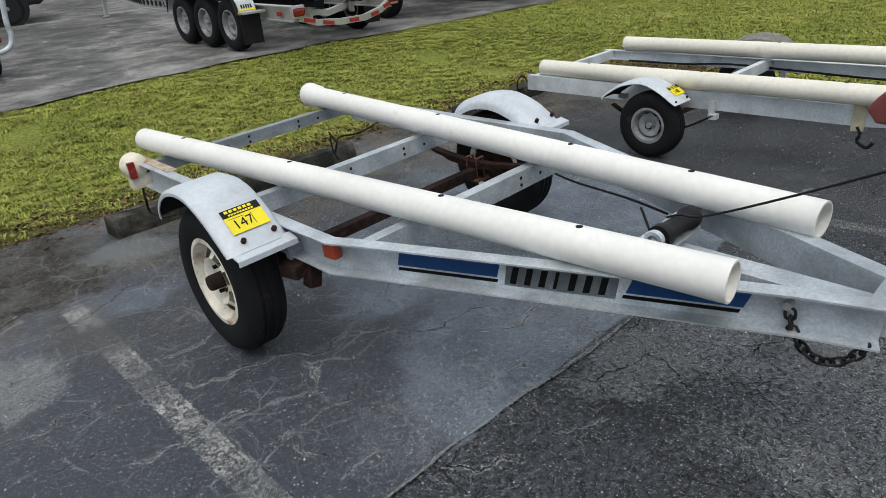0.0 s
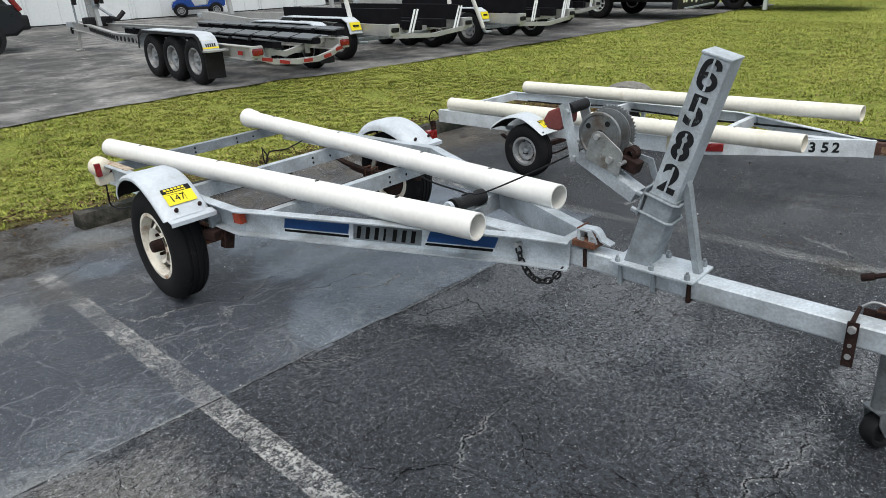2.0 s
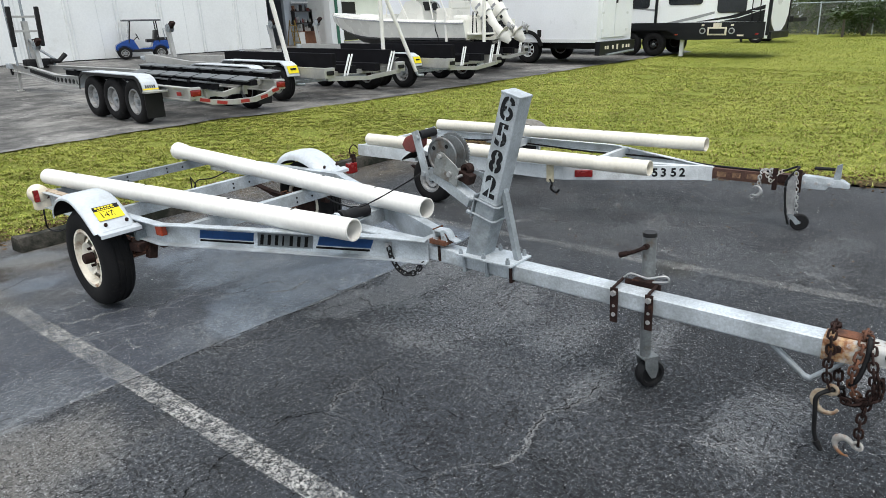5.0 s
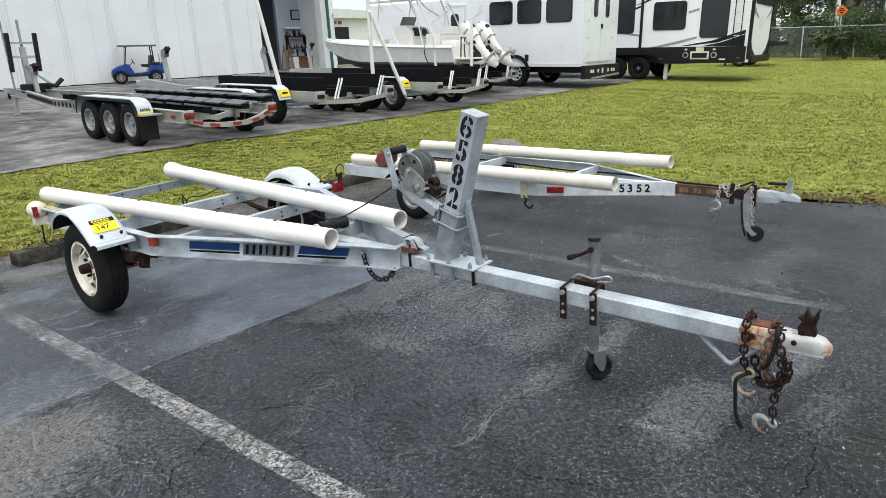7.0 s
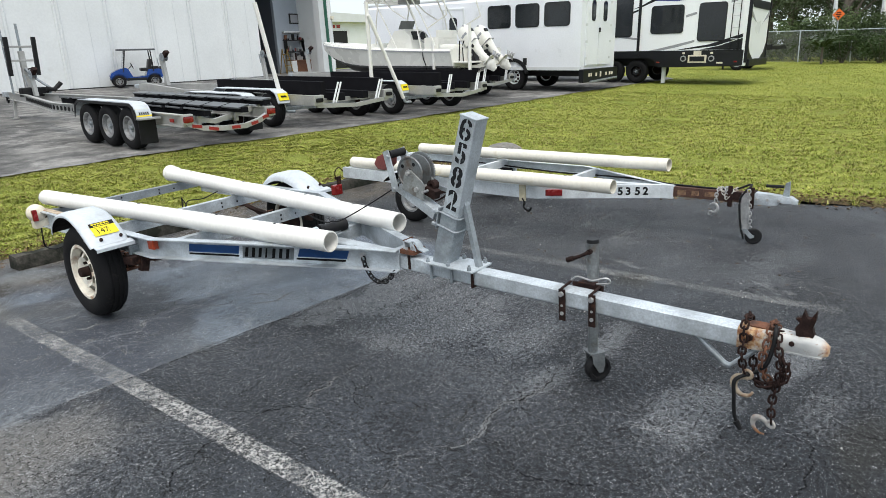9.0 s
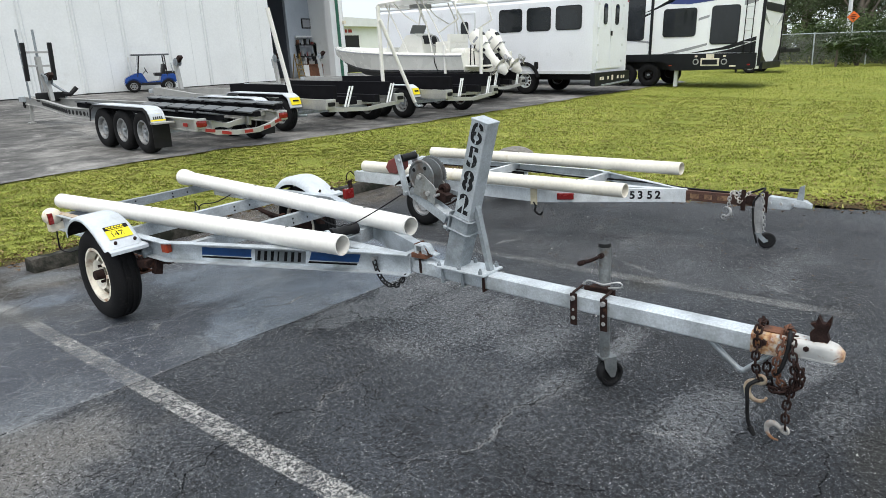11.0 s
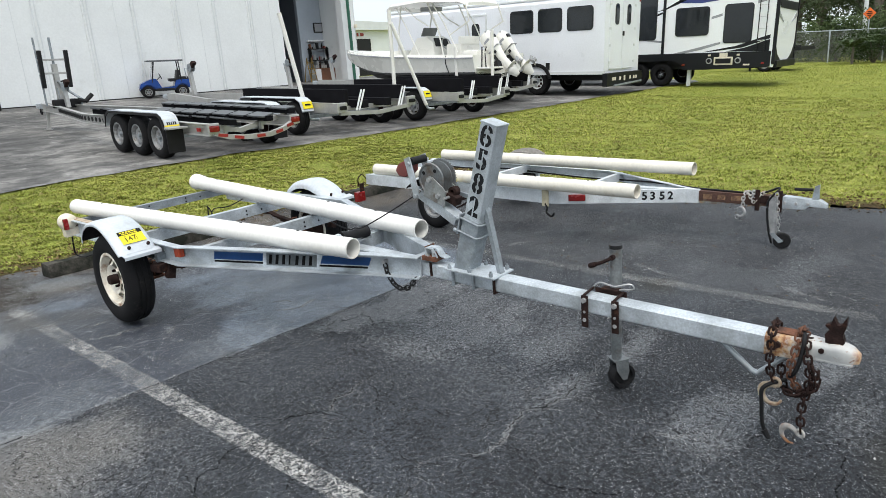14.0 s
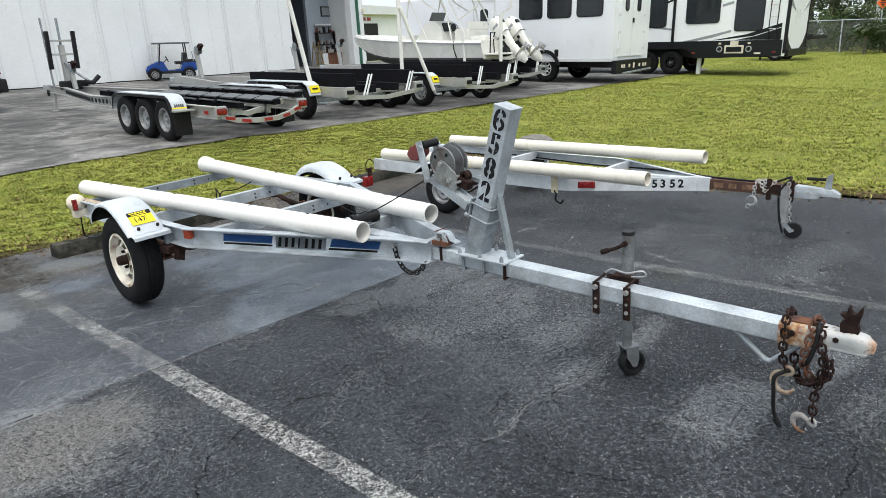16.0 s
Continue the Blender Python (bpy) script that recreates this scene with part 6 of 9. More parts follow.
    prism(bm, [(-0.665, 0.39), (-0.722, 0.39), (-0.724, 0.20), (-0.735, 0.075), (-0.715, 0.050), (-0.690, 0.10), (-0.668, 0.20)], "x", -0.070, -0.062)
    box(bm, (-0.052, -0.722, 0.26), (0.022, 0.006, 0.24), 0.001)
    part("jack_leg", bm, CHAIN, T, "pale galvanised swing leg")
    for dx in (-0.034, 0.034):
        bm = bmesh.new()
        prism(bm, [(-0.690, 0.12), (-0.730, 0.12), (-0.792, 0.062), (-0.762, 0.045)], "x", -0.085 + dx - 0.003, -0.085 + dx + 0.003)
        part("castor_fork", bm, GALV_DULL, T)
    bm = bmesh.new()
    for y in (-0.575, -0.735):
        box(bm, (-0.052, y, 0.352), (0.014, 0.034, 0.165), 0.004)
        box(bm, (0, y, 0.392), (0.10, 0.034, 0.012), 0.003)
    box(bm, (-0.047, -0.655, 0.36), (0.012, 0.15, 0.06), 0.004)
    part("jack_mount", bm, RUST_DARK, T)
    bm = bmesh.new()
    lathe(bm, [(0.012, -0.02), (0.055, -0.02), (0.062, -0.012), (0.062, 0.012), (0.055, 0.02), (0.012, 0.02)], Matrix.Translation((-0.085, -0.775, 0.062)) @ Matrix.Rotation(radians(20), 4, "Z") @ Matrix.Rotation(radians(90), 4, "Y"), 24)
    part("castor", bm, BLACK, T, smooth=40)
    # coiled chain on the tongue, one hook hanging
    links(T, [(-0.05, -0.47, 0.30), (-0.048, -0.47, 0.36), (-0.03, -0.48, 0.40), (0.02, -0.50, 0.40), (0.0, -0.55, 0.41), (-0.04, -0.53, 0.40), (-0.05, -0.57, 0.37)], 0.008, 0.022, CHAIN)
    links(T, [(-0.068, -0.715, 0.42), (-0.078, -0.73, 0.29), (-0.078, -0.742, 0.15), (-0.078, -0.748, 0.03)], 0.008, 0.022, CHAIN)
    links(T, [(0.03, -0.46, 0.398), (-0.02, -0.49, 0.402), (-0.045, -0.52, 0.38), (-0.05, -0.55, 0.33), (-0.04, -0.60, 0.40), (0.0, -0.62, 0.408), (0.03, -0.60, 0.405)], 0.008, 0.022, RUSTY_GALV)
    hook(T, (-0.055, -0.455, 0.25), 0.075, Matrix.Rotation(radians(75), 3, "Z") @ Matrix.Rotation(radians(150), 3, "Y"), CHAIN)
    for pts in ([(0.02, -0.10, 0.40), (0.0, -0.35, 0.398), (-0.01, -0.58, 0.40), (0.0, -0.70, 0.445), (-0.04, -0.72, 0.44), (-0.072, -0.68, 0.39), (-0.078, -0.655, 0.32), (-0.078, -0.672, 0.14), (-0.078, -0.70, 0.03)],
                [(0.50, 3.1, 0.38), (0.52, 2.6, 0.37), (0.45, 2.2, 0.40), (0.52, 1.7, 0.36), (0.50, 1.2, 0.34), (0.40, 0.8, 0.36), (0.2, 0.3, 0.39), (0.02, -0.10, 0.40)]):
        part("cable", rod(curve(pts, 7), 0.008, 7), BLACK, T, smooth=60)
    # red side lamp, strap with hook, stencilled number, tail lamp
    d = Vector((0.47, -0.94, 0)).normalized()
    o = Vector((-0.53, 0.92, 0.35))
    nrm = Vector((d.y, -d.x, 0))
    yaw = math.degrees(math.atan2(d.y, d.x))
    q = o + d * 0.165 + nrm * 0.008 - Vector((0, 0, 0.002))
    part("side_lamp", B(q, (0.145, 0.022, 0.056), 0.006, (0, 0, yaw)), RED, T, "red side lamp")
    ez, ex, ey = nrm, d, Vector((0, 0, 1))
    M = Matrix.Identity(4)
    for i in range(3):
        M[i][0], M[i][1], M[i][2] = ex[i], ey[i], ez[i]
    for k, ch in enumerate("5352"):
        p = o + d * (0.724 + 0.065 * k + (0.011 if k > 1 else 0)) + nrm * 0.002
        letters("stencil_digit", ch, 0.092, Matrix.Translation(p) @ M, STENCIL, T, 1.0, "black stencilled digit", 0.003)
    bm = bmesh.new()
    box(bm, (-0.572, 1.02, 0.355), (0.012, 0.065, 0.16), 0.004)
    box(bm, (-0.55, 1.02, 0.42), (0.05, 0.05, 0.012), 0.004)
    part("strap", bm, STRAP, T, "faded webbing strap")
    bm = rod(curve([(-0.572, 1.02, 0.30), (-0.574, 1.0, 0.26), (-0.574, 1.01, 0.22), (-0.574, 0.96, 0.19), (-0.574, 0.93, 0.22)], 6), 0.010, 8)
    part("strap_hook", bm, BLACK, T, smooth=60)
    lamp = part("tail_lamp", B((-0.64, 3.40, 0.20), (0.11, 0.065, 0.11), 0.012), RED, T, "red tail lamp hanging from the rear corner")
    bm = bmesh.new()
    box(bm, (-0.60, 3.40, 0.29), (0.04, 0.03, 0.10), 0.004)
    rod(curve([(-0.64, 3.40, 0.31), (-0.66, 3.38, 0.40), (-0.60, 3.38, 0.44), (-0.55, 3.36, 0.38)], 6), 0.006, 6, bm)
    part("lamp_bracket", bm, RUST_DARK, T)
    return T


second_trailer()
pvc_pipe("pvc_pipe", (4.13, 3.25, 0.492), (3.987, 0.14, 0.476), 0.0575, PVC_OLD, False, "aged white plastic pipe lying on a trailer frame")
pvc_pipe("pvc_pipe", (5.17, 3.16, 0.514), (4.95, 0.06, 0.508), 0.0575, PVC_OLD, False, "aged white plastic pipe lying on a trailer frame")


# ---- far yard: materials ----
WALL_W = material("white_metal_cladding", (0.74, 0.76, 0.76), 0.5, 0, 0.06, 0.5, 0.05, 12, (0.55, 0.55, 0.52), 0.06, 0.6)
TRIM_W = material("white_trim", (0.66, 0.68, 0.69), 0.5, 0, 0.08, 1.2, 0.03)
ALU = material("aluminium", (0.42, 0.42, 0.41), 0.45, 0.4, 0.14, 4, 0.05, 40, (0.42, 0.41, 0.38), 0.12, 4)
FIBRE = material("white_gelcoat", (0.80, 0.79, 0.74), 0.28, 0, 0.05, 1.5, 0.0, 30, coat=0.3)
BOTTOM = material("dark_antifouling", (0.035, 0.035, 0.036), 0.6, 0, 0.2, 3, 0.05)
COACH_W = material("white_coach_paint", (0.80, 0.82, 0.86), 0.32, 0, 0.05, 0.8, 0.0, 20, (0.58, 0.59, 0.60), 0.05, 0.9, coat=0.2)
RV_W = material("white_rv_panel", (0.88, 0.90, 0.92), 0.3, 0, 0.04, 0.8, 0.0, 20, coat=0.2)
RV_B = material("black_rv_panel", (0.009, 0.010, 0.012), 0.4, 0, 0.2, 2, 0.0, spec=0.3)
RV_G = material("grey_graphic", (0.30, 0.31, 0.33), 0.35, 0, 0.1, 2, 0.0)
RV_N = material("navy_graphic", (0.03, 0.05, 0.20), 0.35, 0, 0.1, 2, 0.0)
GLASS = material("tinted_glass", (0.012, 0.015, 0.018), 0.06, 0, 0.2, 1.5, 0.0)
CART_B = material("blue_cart_paint", (0.010, 0.055, 0.25), 0.25, 0, 0.1, 3, 0.0, coat=0.4)
SUV_P = material("dark_grey_car_paint", (0.016, 0.018, 0.022), 0.3, 0.1, 0.1, 1.5, 0.0, coat=0.25, spec=0.3)
TAPE_R = material("red_tape", (0.30, 0.022, 0.018), 0.4, 0, 0.12, 12, 0.0)
CONC = material("interior_floor", (0.25, 0.25, 0.24), 0.7, 0, 0.15, 1.5, 0.05)
# open bay's walls: lit face and deep shade both put into the colour
INSIDE_LIT = material("inner_wall_lit", (0.36, 0.40, 0.45), 0.8, 0, 0.12, 0.8, 0.05)
INSIDE_SHADED = material("hangar_inside_shaded", (0.11, 0.125, 0.15), 0.8, 0, 0.12, 0.8, 0.05)
GREEN = material("green_paint", (0.02, 0.11, 0.07), 0.5, 0, 0.15, 4, 0.0)
WOOD = material("brown_bench", (0.18, 0.08, 0.045), 0.6, 0, 0.25, 5, 0.05)
ORANGE = material("orange_sign_paint", (0.85, 0.16, 0.02), 0.5, 0, 0.06, 5, 0.0)
PADS = material("grey_rubber_pad", (0.085, 0.092, 0.098), 0.4, 0, 0.2, 5, 0.05)
TILT = 2.29


def stand(x, y, rz=0.0, tilt=True):
    """A pose on the far yard's slope."""
    return Matrix.Translation((x, y, far_z(x, y) + 0.03)) @ pose(0, 0, 0, TILT if tilt else 0, 0, 0) @ pose(0, 0, 0, 0, 0, rz)


def loft(sections, close_ends=True):
    """A skin through closed rings of equal length."""
    bm = bmesh.new()
    rings = [[bm.verts.new(p) for p in s] for s in sections]
    n = len(rings[0])
    for r0, r1 in zip(rings, rings[1:]):
        for j in range(n):
            bm.faces.new((r0[j], r0[(j + 1) % n], r1[(j + 1) % n], r1[j]))
    if close_ends:
        bm.faces.new(rings[0][::-1])
        bm.faces.new(rings[-1])
    return bm


# ---- hangar ----
def hangar():
    Hn = thing("hangar", pose(0.45, 30.0, 0), "white metal hangar with sliding doors and one bay open", "hangar")
    z0 = far_z(10, 30.4)
    top = 9.5
    right = 22.0
    # sliding door leaves with pressed ribs
    for k in range(16):
        x1 = right - 2.12 * k
        x0 = x1 - 2.10
        zb = far_z((x0 + x1) / 2, 30.4) + 0.06
        leaf = part("door_leaf", B(((x0 + x1) / 2, 0.06 + (0.03 if k % 2 else 0), (zb + top) / 2), (2.117, 0.08, top - zb), 0.003), WALL_W, Hn)
        bm = bmesh.new()
        for dx in (-0.96, -0.82):
            box(bm, ((x0 + x1) / 2 + dx, 0.06 + (0.03 if k % 2 else 0) - 0.055, (zb + top) / 2), (0.05, 0.035, top - zb - 0.02), 0.008)
        if k % 2 == 0:
            box(bm, ((x0 + x1) / 2 + 0.35, 0.06 - 0.046, (zb + top) / 2), (0.02, 0.02, top - zb - 0.02), 0.004)
        part("rib", bm, TRIM_W, leaf)
        bm = B(((x0 + x1) / 2, 0.05, zb - 0.03), (2.10, 0.16, 0.05), 0.004)
        part("bottom_seal", bm, BLACKP, leaf)
    # side panel of the open bay, jamb with a green edge
    part("jamb", B((26.75, 0.3, 5.4), (0.42, 0.55, 8.2), 0.01), TRIM_W, Hn)
    part("green_edge", B((27.0, 0.0, 5.4), (0.10, 0.30, 8.2), 0.01), GREEN, Hn)
    part("corner_post", B((27.22, 0.15, 5.4), (0.26, 0.5, 8.2), 0.01), WALL_W, Hn)
    part("right_wall", B((27.25, 6.6, 5.4), (0.15, 12.0, 8.2)), WALL_W, Hn)
    part("rear_wall", B((5.5, 13.0, 5.4), (43.6, 0.15, 8.2)), INSIDE_SHADED, Hn)
    part("left_wall", B((-16.3, 6.6, 5.4), (0.15, 12.0, 8.2)), WALL_W, Hn)
    part("partition", B((20.4, 6.6, 5.4), (0.12, 12.0, 8.2)), INSIDE_SHADED, Hn)
    part("inner_wall", B((26.35, 2.95, 5.4), (1.7, 0.12, 8.2)), INSIDE_LIT, Hn)
    part("inner_wall", B((25.45, 7.9, 5.4), (0.12, 9.9, 8.2)), INSIDE_SHADED, Hn)
    part("column", B((25.35, 2.85, 5.4), (0.22, 0.25, 8.2), 0.01), INSIDE_LIT, Hn)
    part("floor_slab", B((5.5, 6.6, 1.22), (43.4, 12.8, 0.12)), CONC, Hn)
    bm = bmesh.new()
    prism(bm, [(-16.6, 9.5), (27.5, 9.5), (27.5, 9.7), (5.5, 11.6), (-16.6, 9.7)], "y", -0.3, 13.2)
    part("roof", bm, WALL_W, Hn)
    part("downpipe", C((27.4, -0.05, 1.6), (27.4, -0.05, 9.0), 0.05, seg=10), TRIM_W, Hn)
    part("wall_lamp", B((27.38, -0.16, 4.6), (0.16, 0.2, 0.2), 0.03), PLASTIC_W, Hn)


hangar()


def hangar_stuff():
    """The workshop things that show in the open bay."""
    fz = 1.285
    b = thing("workbench", pose(26.95, 32.35, fz), "brown workbench against the hangar's inner wall", "workbench")
    part("top", B((0, 0, 0.92), (1.5, 0.8, 0.06), 0.01), WOOD, b)
    for s in (-1, 1):
        part("end_panel", B((s * 0.7, 0, 0.45), (0.06, 0.75, 0.9)), WOOD, b)
    part("front_panel", B((0, -0.3, 0.45), (1.4, 0.05, 0.88)), WOOD, b)
    cab = thing("cabinet", pose(26.05, 31.95, fz), "white low cabinet beside the workbench", "cabinet")
    part("body", B((0, 0, 0.45), (0.42, 0.5, 0.9), 0.02), TRIM_W, cab)
    part("door", B((0, -0.26, 0.45), (0.36, 0.02, 0.8), 0.008), TRIM_W, cab)
    rng = random.Random(5)
    sh = thing("wall_shelf", pose(26.95, 32.62, 0), "dark wall shelf with tools and bottles", "shelf")
    for z in (2.75, 3.45):
        part("board", B((0, 0, z), (1.55, 0.35, 0.05)), BLACKP, sh)
    for x in (-0.7, 0.7):
        part("bracket", B((x, 0, 3.1), (0.05, 0.3, 0.9)), BLACKP, sh)
    for k in range(15):
        x = 26.28 + k * 0.095
        h = rng.uniform(0.12, 0.38)
        m = rng.choice((BLACKP, CHAIN, WOOD, BLACKP, RUST_RED))
        t = thing("bottle" if k % 3 else "tool_box", pose(x, 32.6, 2.775 if k % 2 else 3.475), "small dark workshop bottle or box on the shelf", "bottle" if k % 3 else "box", "workshop goods")
        if k % 3:
            bm = bmesh.new()
            lathe(bm, [(0.001, 0), (0.05, 0), (0.05, h * 0.65), (0.02, h * 0.8), (0.02, h), (0.001, h)], Matrix.Identity(4), 12, closed=False)
            part("body", bm, m, t)
        else:
            part("body", B((0, 0, h / 2), (0.13, 0.15, h), 0.01), m, t)
    for k in range(9):
        x = 26.3 + k * 0.155
        h = rng.uniform(0.15, 0.45)
        t = thing("tool_box", pose(x, 32.3, fz + 0.95), "dark tool box on the workbench", "box", "workshop goods")
        part("body", B((0, 0, h / 2), (0.13, 0.25, h), 0.015), rng.choice((BLACKP, CHAIN, RUST_DARK, BLACKP)), t)
        part("lid", B((0, 0, h + 0.012), (0.14, 0.26, 0.024), 0.006), BLACKP, t)
    f = thing("picture_frame", pose(27.3, 32.86, 4.78), "dark framed notice on the hangar's inner wall", "picture")
    part("frame", B((0, 0, 0), (0.72, 0.06, 0.62), 0.01), BLACKP, f)
    part("sheet", B((0, -0.035, 0), (0.58, 0.01, 0.48)), RV_G, f)
    st = thing("step_ladder", pose(25.35, 31.6, fz), "yellow step ladder inside the open bay", "ladder")
    YL = material("dull_yellow", (0.20, 0.13, 0.03), 0.6, 0, 0.2, 6, 0.0)
    for s in (-1, 1):
        part("rail", rod([(s * 0.25, -0.3, 0), (s * 0.18, 0.05, 1.6)], 0.03, 8), YL, st)
        part("rail", rod([(s * 0.25, 0.4, 0), (s * 0.18, 0.05, 1.6)], 0.03, 8), YL, st)
    for k in range(4):
        part("tread", B((0, -0.24 + 0.075 * k, 0.3 + 0.33 * k), (0.46, 0.1, 0.04)), YL, st)
    ac = thing("wall_unit", pose(26.9, 32.76, 3.95), "white long wall unit in the hangar", "air conditioner")
    part("body", B((0, 0, 0), (1.3, 0.2, 0.14), 0.03), TRIM_W, ac)
    part("grille", B((0, -0.13, -0.04), (1.2, 0.02, 0.04)), RV_G, ac)


hangar_stuff()


def far_building():
    b = thing("warehouse", pose(55, 62, 1.6), "long white warehouse with a low roof and dark doorway", "building")
    part("wall", B((6, 0, 2.6), (34, 10, 5.2)), WALL_W, b)
    bm = bmesh.new()
    prism(bm, [(-11.6, 5.2), (23.6, 5.2), (23.6, 5.5), (-3.0, 6.2), (-11.6, 5.4)], "y", -5.6, 5.6)
    part("roof", bm, TRIM_W, b)
    d = part("doorway", B((-2.55, -5.02, 2.1), (3.6, 0.12, 4.3)), BLACKP, b)
    part("lintel", B((-2.55, -5.05, 4.32), (3.9, 0.2, 0.16)), TRIM_W, d)
    s = bmesh.new()
    for k, w in enumerate((0.9, 0.5, 0.7, 0.4, 0.8)):
        box(s, (-4.7 + k * 0.66, -5.1, 4.72), (w * 0.62, 0.06, 0.34))
    part("sign_bar", s, TAPE_R, b, "red sign bars")


far_building()


# ---- trailers on the yard ----
def winch_stand(T, y, z, h):
    part("winch_post", B((0, y, z + h / 2), (0.09, 0.12, h), 0.008, (-10, 0, 0)), ALU, T)
    bm = bmesh.new()
    lathe(bm, [(0.02, -0.06), (0.11, -0.06), (0.11, -0.05), (0.05, -0.045), (0.05, 0.045), (0.11, 0.05), (0.11, 0.06), (0.02, 0.06)], Matrix.Translation((0, y - 0.05, z + h + 0.02)) @ Matrix.Rotation(radians(90), 4, "Y"), 20)
    part("winch_drum", bm, GALV_DULL, T, smooth=40)
    bm = bmesh.new()
    prism(bm, [(y - 0.3, z + h + 0.14), (y - 0.22, z + h + 0.2), (y - 0.05, z + h + 0.1), (y - 0.1, z + h)], "x", -0.05, 0.05)
    part("bow_stop", bm, RUST_DARK, T)
    part("crank", rod([(-0.06, y - 0.05, z + h), (-0.18, y - 0.05, z + h), (-0.18, y - 0.1, z + h - 0.25)], 0.012, 6), GALV_DULL, T)


def triple_trailer():
    T = thing("triple_axle_trailer", stand(5.62, 7.85), "long aluminium triple-axle boat trailer with slatted black bunks", "trailer", "yard trailers")
    for s in (-1, 1):
        bm = bmesh.new()
        sweep(bm, [(s * 0.80, 0.05, 0.50), (s * 0.80, 5.2, 0.52), (s * 0.25, 8.2, 0.56), (s * 0.06, 9.9, 0.58)], [(-0.05, -0.10), (0.05, -0.10), (0.05, -0.085), (0.012, -0.08), (0.012, 0.08), (0.05, 0.085), (0.05, 0.10), (-0.05, 0.10), (-0.05, 0.085), (-0.012, 0.08), (-0.012, -0.08), (-0.05, -0.085)])
        part("side_beam", bm, ALU, T)
        for k in range(3):
            wheel(T, (s * 1.06, 1.24 + 0.77 * k, 0.355), 0.355, 0.225, 0.20, RIM_G, s, 0)
        # long flat-topped guard over the three wheels
        bm = bmesh.new()
        prof = [(0.82, 0.52), (0.835, 0.60), (0.87, 0.68), (0.93, 0.74), (1.03, 0.78), (1.15, 0.79), (2.86, 0.79), (2.98, 0.78), (3.08, 0.74), (3.15, 0.67), (3.19, 0.59), (3.2, 0.50)]
        outl = prof + [(y + (0.012 if y < 2 else -0.012), z - 0.016) for y, z in prof[::-1]]
        prism(bm, outl, "x", s * 0.93, s * 1.19)
        f = part("fender", bm, FENDER, T, "white long wheel guard")
        bm = bmesh.new()
        prism(bm, [(0.84, 0.52), (0.92, 0.72), (1.03, 0.775), (3.0, 0.775), (3.15, 0.69), (3.2, 0.50), (3.2, 0.46), (3.12, 0.66), (2.98, 0.73), (1.06, 0.73), (0.97, 0.68), (0.90, 0.50)], "x", s * 1.185, s * 1.20)
        part("guard_skirt", bm, BLACKP, f)
        part("mud_flap", B((s * 1.05, 0.80, 0.33), (0.30, 0.015, 0.42), 0.004), BLACK, f)
        part("guard_step", B((s * 1.02, 0.78, 0.53), (0.36, 0.14, 0.03), 0.006), ALU, f)
        if s < 0:
            part("tag", B((-1.06, 0.853, 0.62), (0.26, 0.012, 0.13), 0.0, (-22, 0, 0)), YELLOW, f, "yellow lot tag")
            bb = bmesh.new()
            for k in range(5):
                box(bb, (-1.13 + k * 0.035, 0.843, 0.61), (0.022, 0.012, 0.05), 0, (-22, 0, 0))
            part("tag_bar", bb, INK, f)
        lamp = part("tail_lamp", B((s * 0.80, -0.02, 0.53), (0.20, 0.06, 0.17), 0.02), ALU, T)
        part("lens", B((s * 0.80, -0.055, 0.53), (0.17, 0.03, 0.10), 0.03), RED, lamp, "red oval tail lens")
        part("side_marker", B((s * 0.855, 0.35, 0.50), (0.02, 0.12, 0.06), 0.01), TAPE_R, T)
    # rear bumper dipping in the middle, with red tape
    pts = [(-0.78, 0.0, 0.45), (-0.55, -0.05, 0.37), (-0.2, -0.12, 0.34), (0.2, -0.12, 0.34), (0.55, -0.05, 0.40), (0.80, 0.0, 0.50)]
    bm = bmesh.new()
    sweep(bm, pts, [(-0.03, -0.04), (0.03, -0.04), (0.03, 0.04), (-0.03, 0.04)])
    bump = part("bumper", bm, ALU, T)
    for k, (x, y, z, a) in enumerate([(-0.66, -0.06, 0.41, -12), (-0.40, -0.115, 0.352, -14), (0.40, -0.115, 0.368, 10), (0.68, -0.06, 0.45, 12), (0.0, -0.152, 0.34, 0)]):
        part("tape", B((x, y, z), (0.16, 0.012, 0.05), 0, (0, -a * 0.8, a)), TAPE_R, bump)
    for y in (0.5, 1.6, 3.4, 4.8):
        bm = bmesh.new()
        sweep(bm, [(-0.80, y, 0.56), (0, y, 0.40), (0.80, y, 0.56)], [(-0.04, -0.04), (0.04, -0.04), (0.04, 0.04), (-0.04, 0.04)])
        part("cross_beam", bm, ALU, T)
    for y in (1.24, 2.01, 2.78):
        part("axle", B((0, y, 0.34), (1.9, 0.07, 0.07)), GALV_DULL, T)
    # four bunks, each of overlapping black pads
    for x, z, y0, n, roll in ((-0.82, 0.74, 2.1, 4, 8), (-0.35, 0.63, 0.1, 7, 12), (0.38, 0.63, 0.1, 7, -12), (0.86, 0.72, 0.1, 8, -6)):
        bk = part("bunk", B((x, y0 + n * 0.30, z - 0.05), (0.13, n * 0.60, 0.09), 0.01), CARPET, T, "black slatted bunk")
        for k in range(n):
            part("pad", B((x, y0 + 0.3 + k * 0.60, z + 0.005), (0.23, 0.52, 0.030), 0.008, (0.8, roll, 0)), PADS, bk)
            if k:
                part("band", B((x, y0 + k * 0.60, z - 0.01), (0.26, 0.10, 0.05), 0.01, (0, roll, 0)), CARPET, bk)
        for k in (0.3, n * 0.6 - 0.4):
            part("bunk_bracket", B((x, y0 + k, z - 0.17), (0.05, 0.07, 0.16)), ALU, bk)
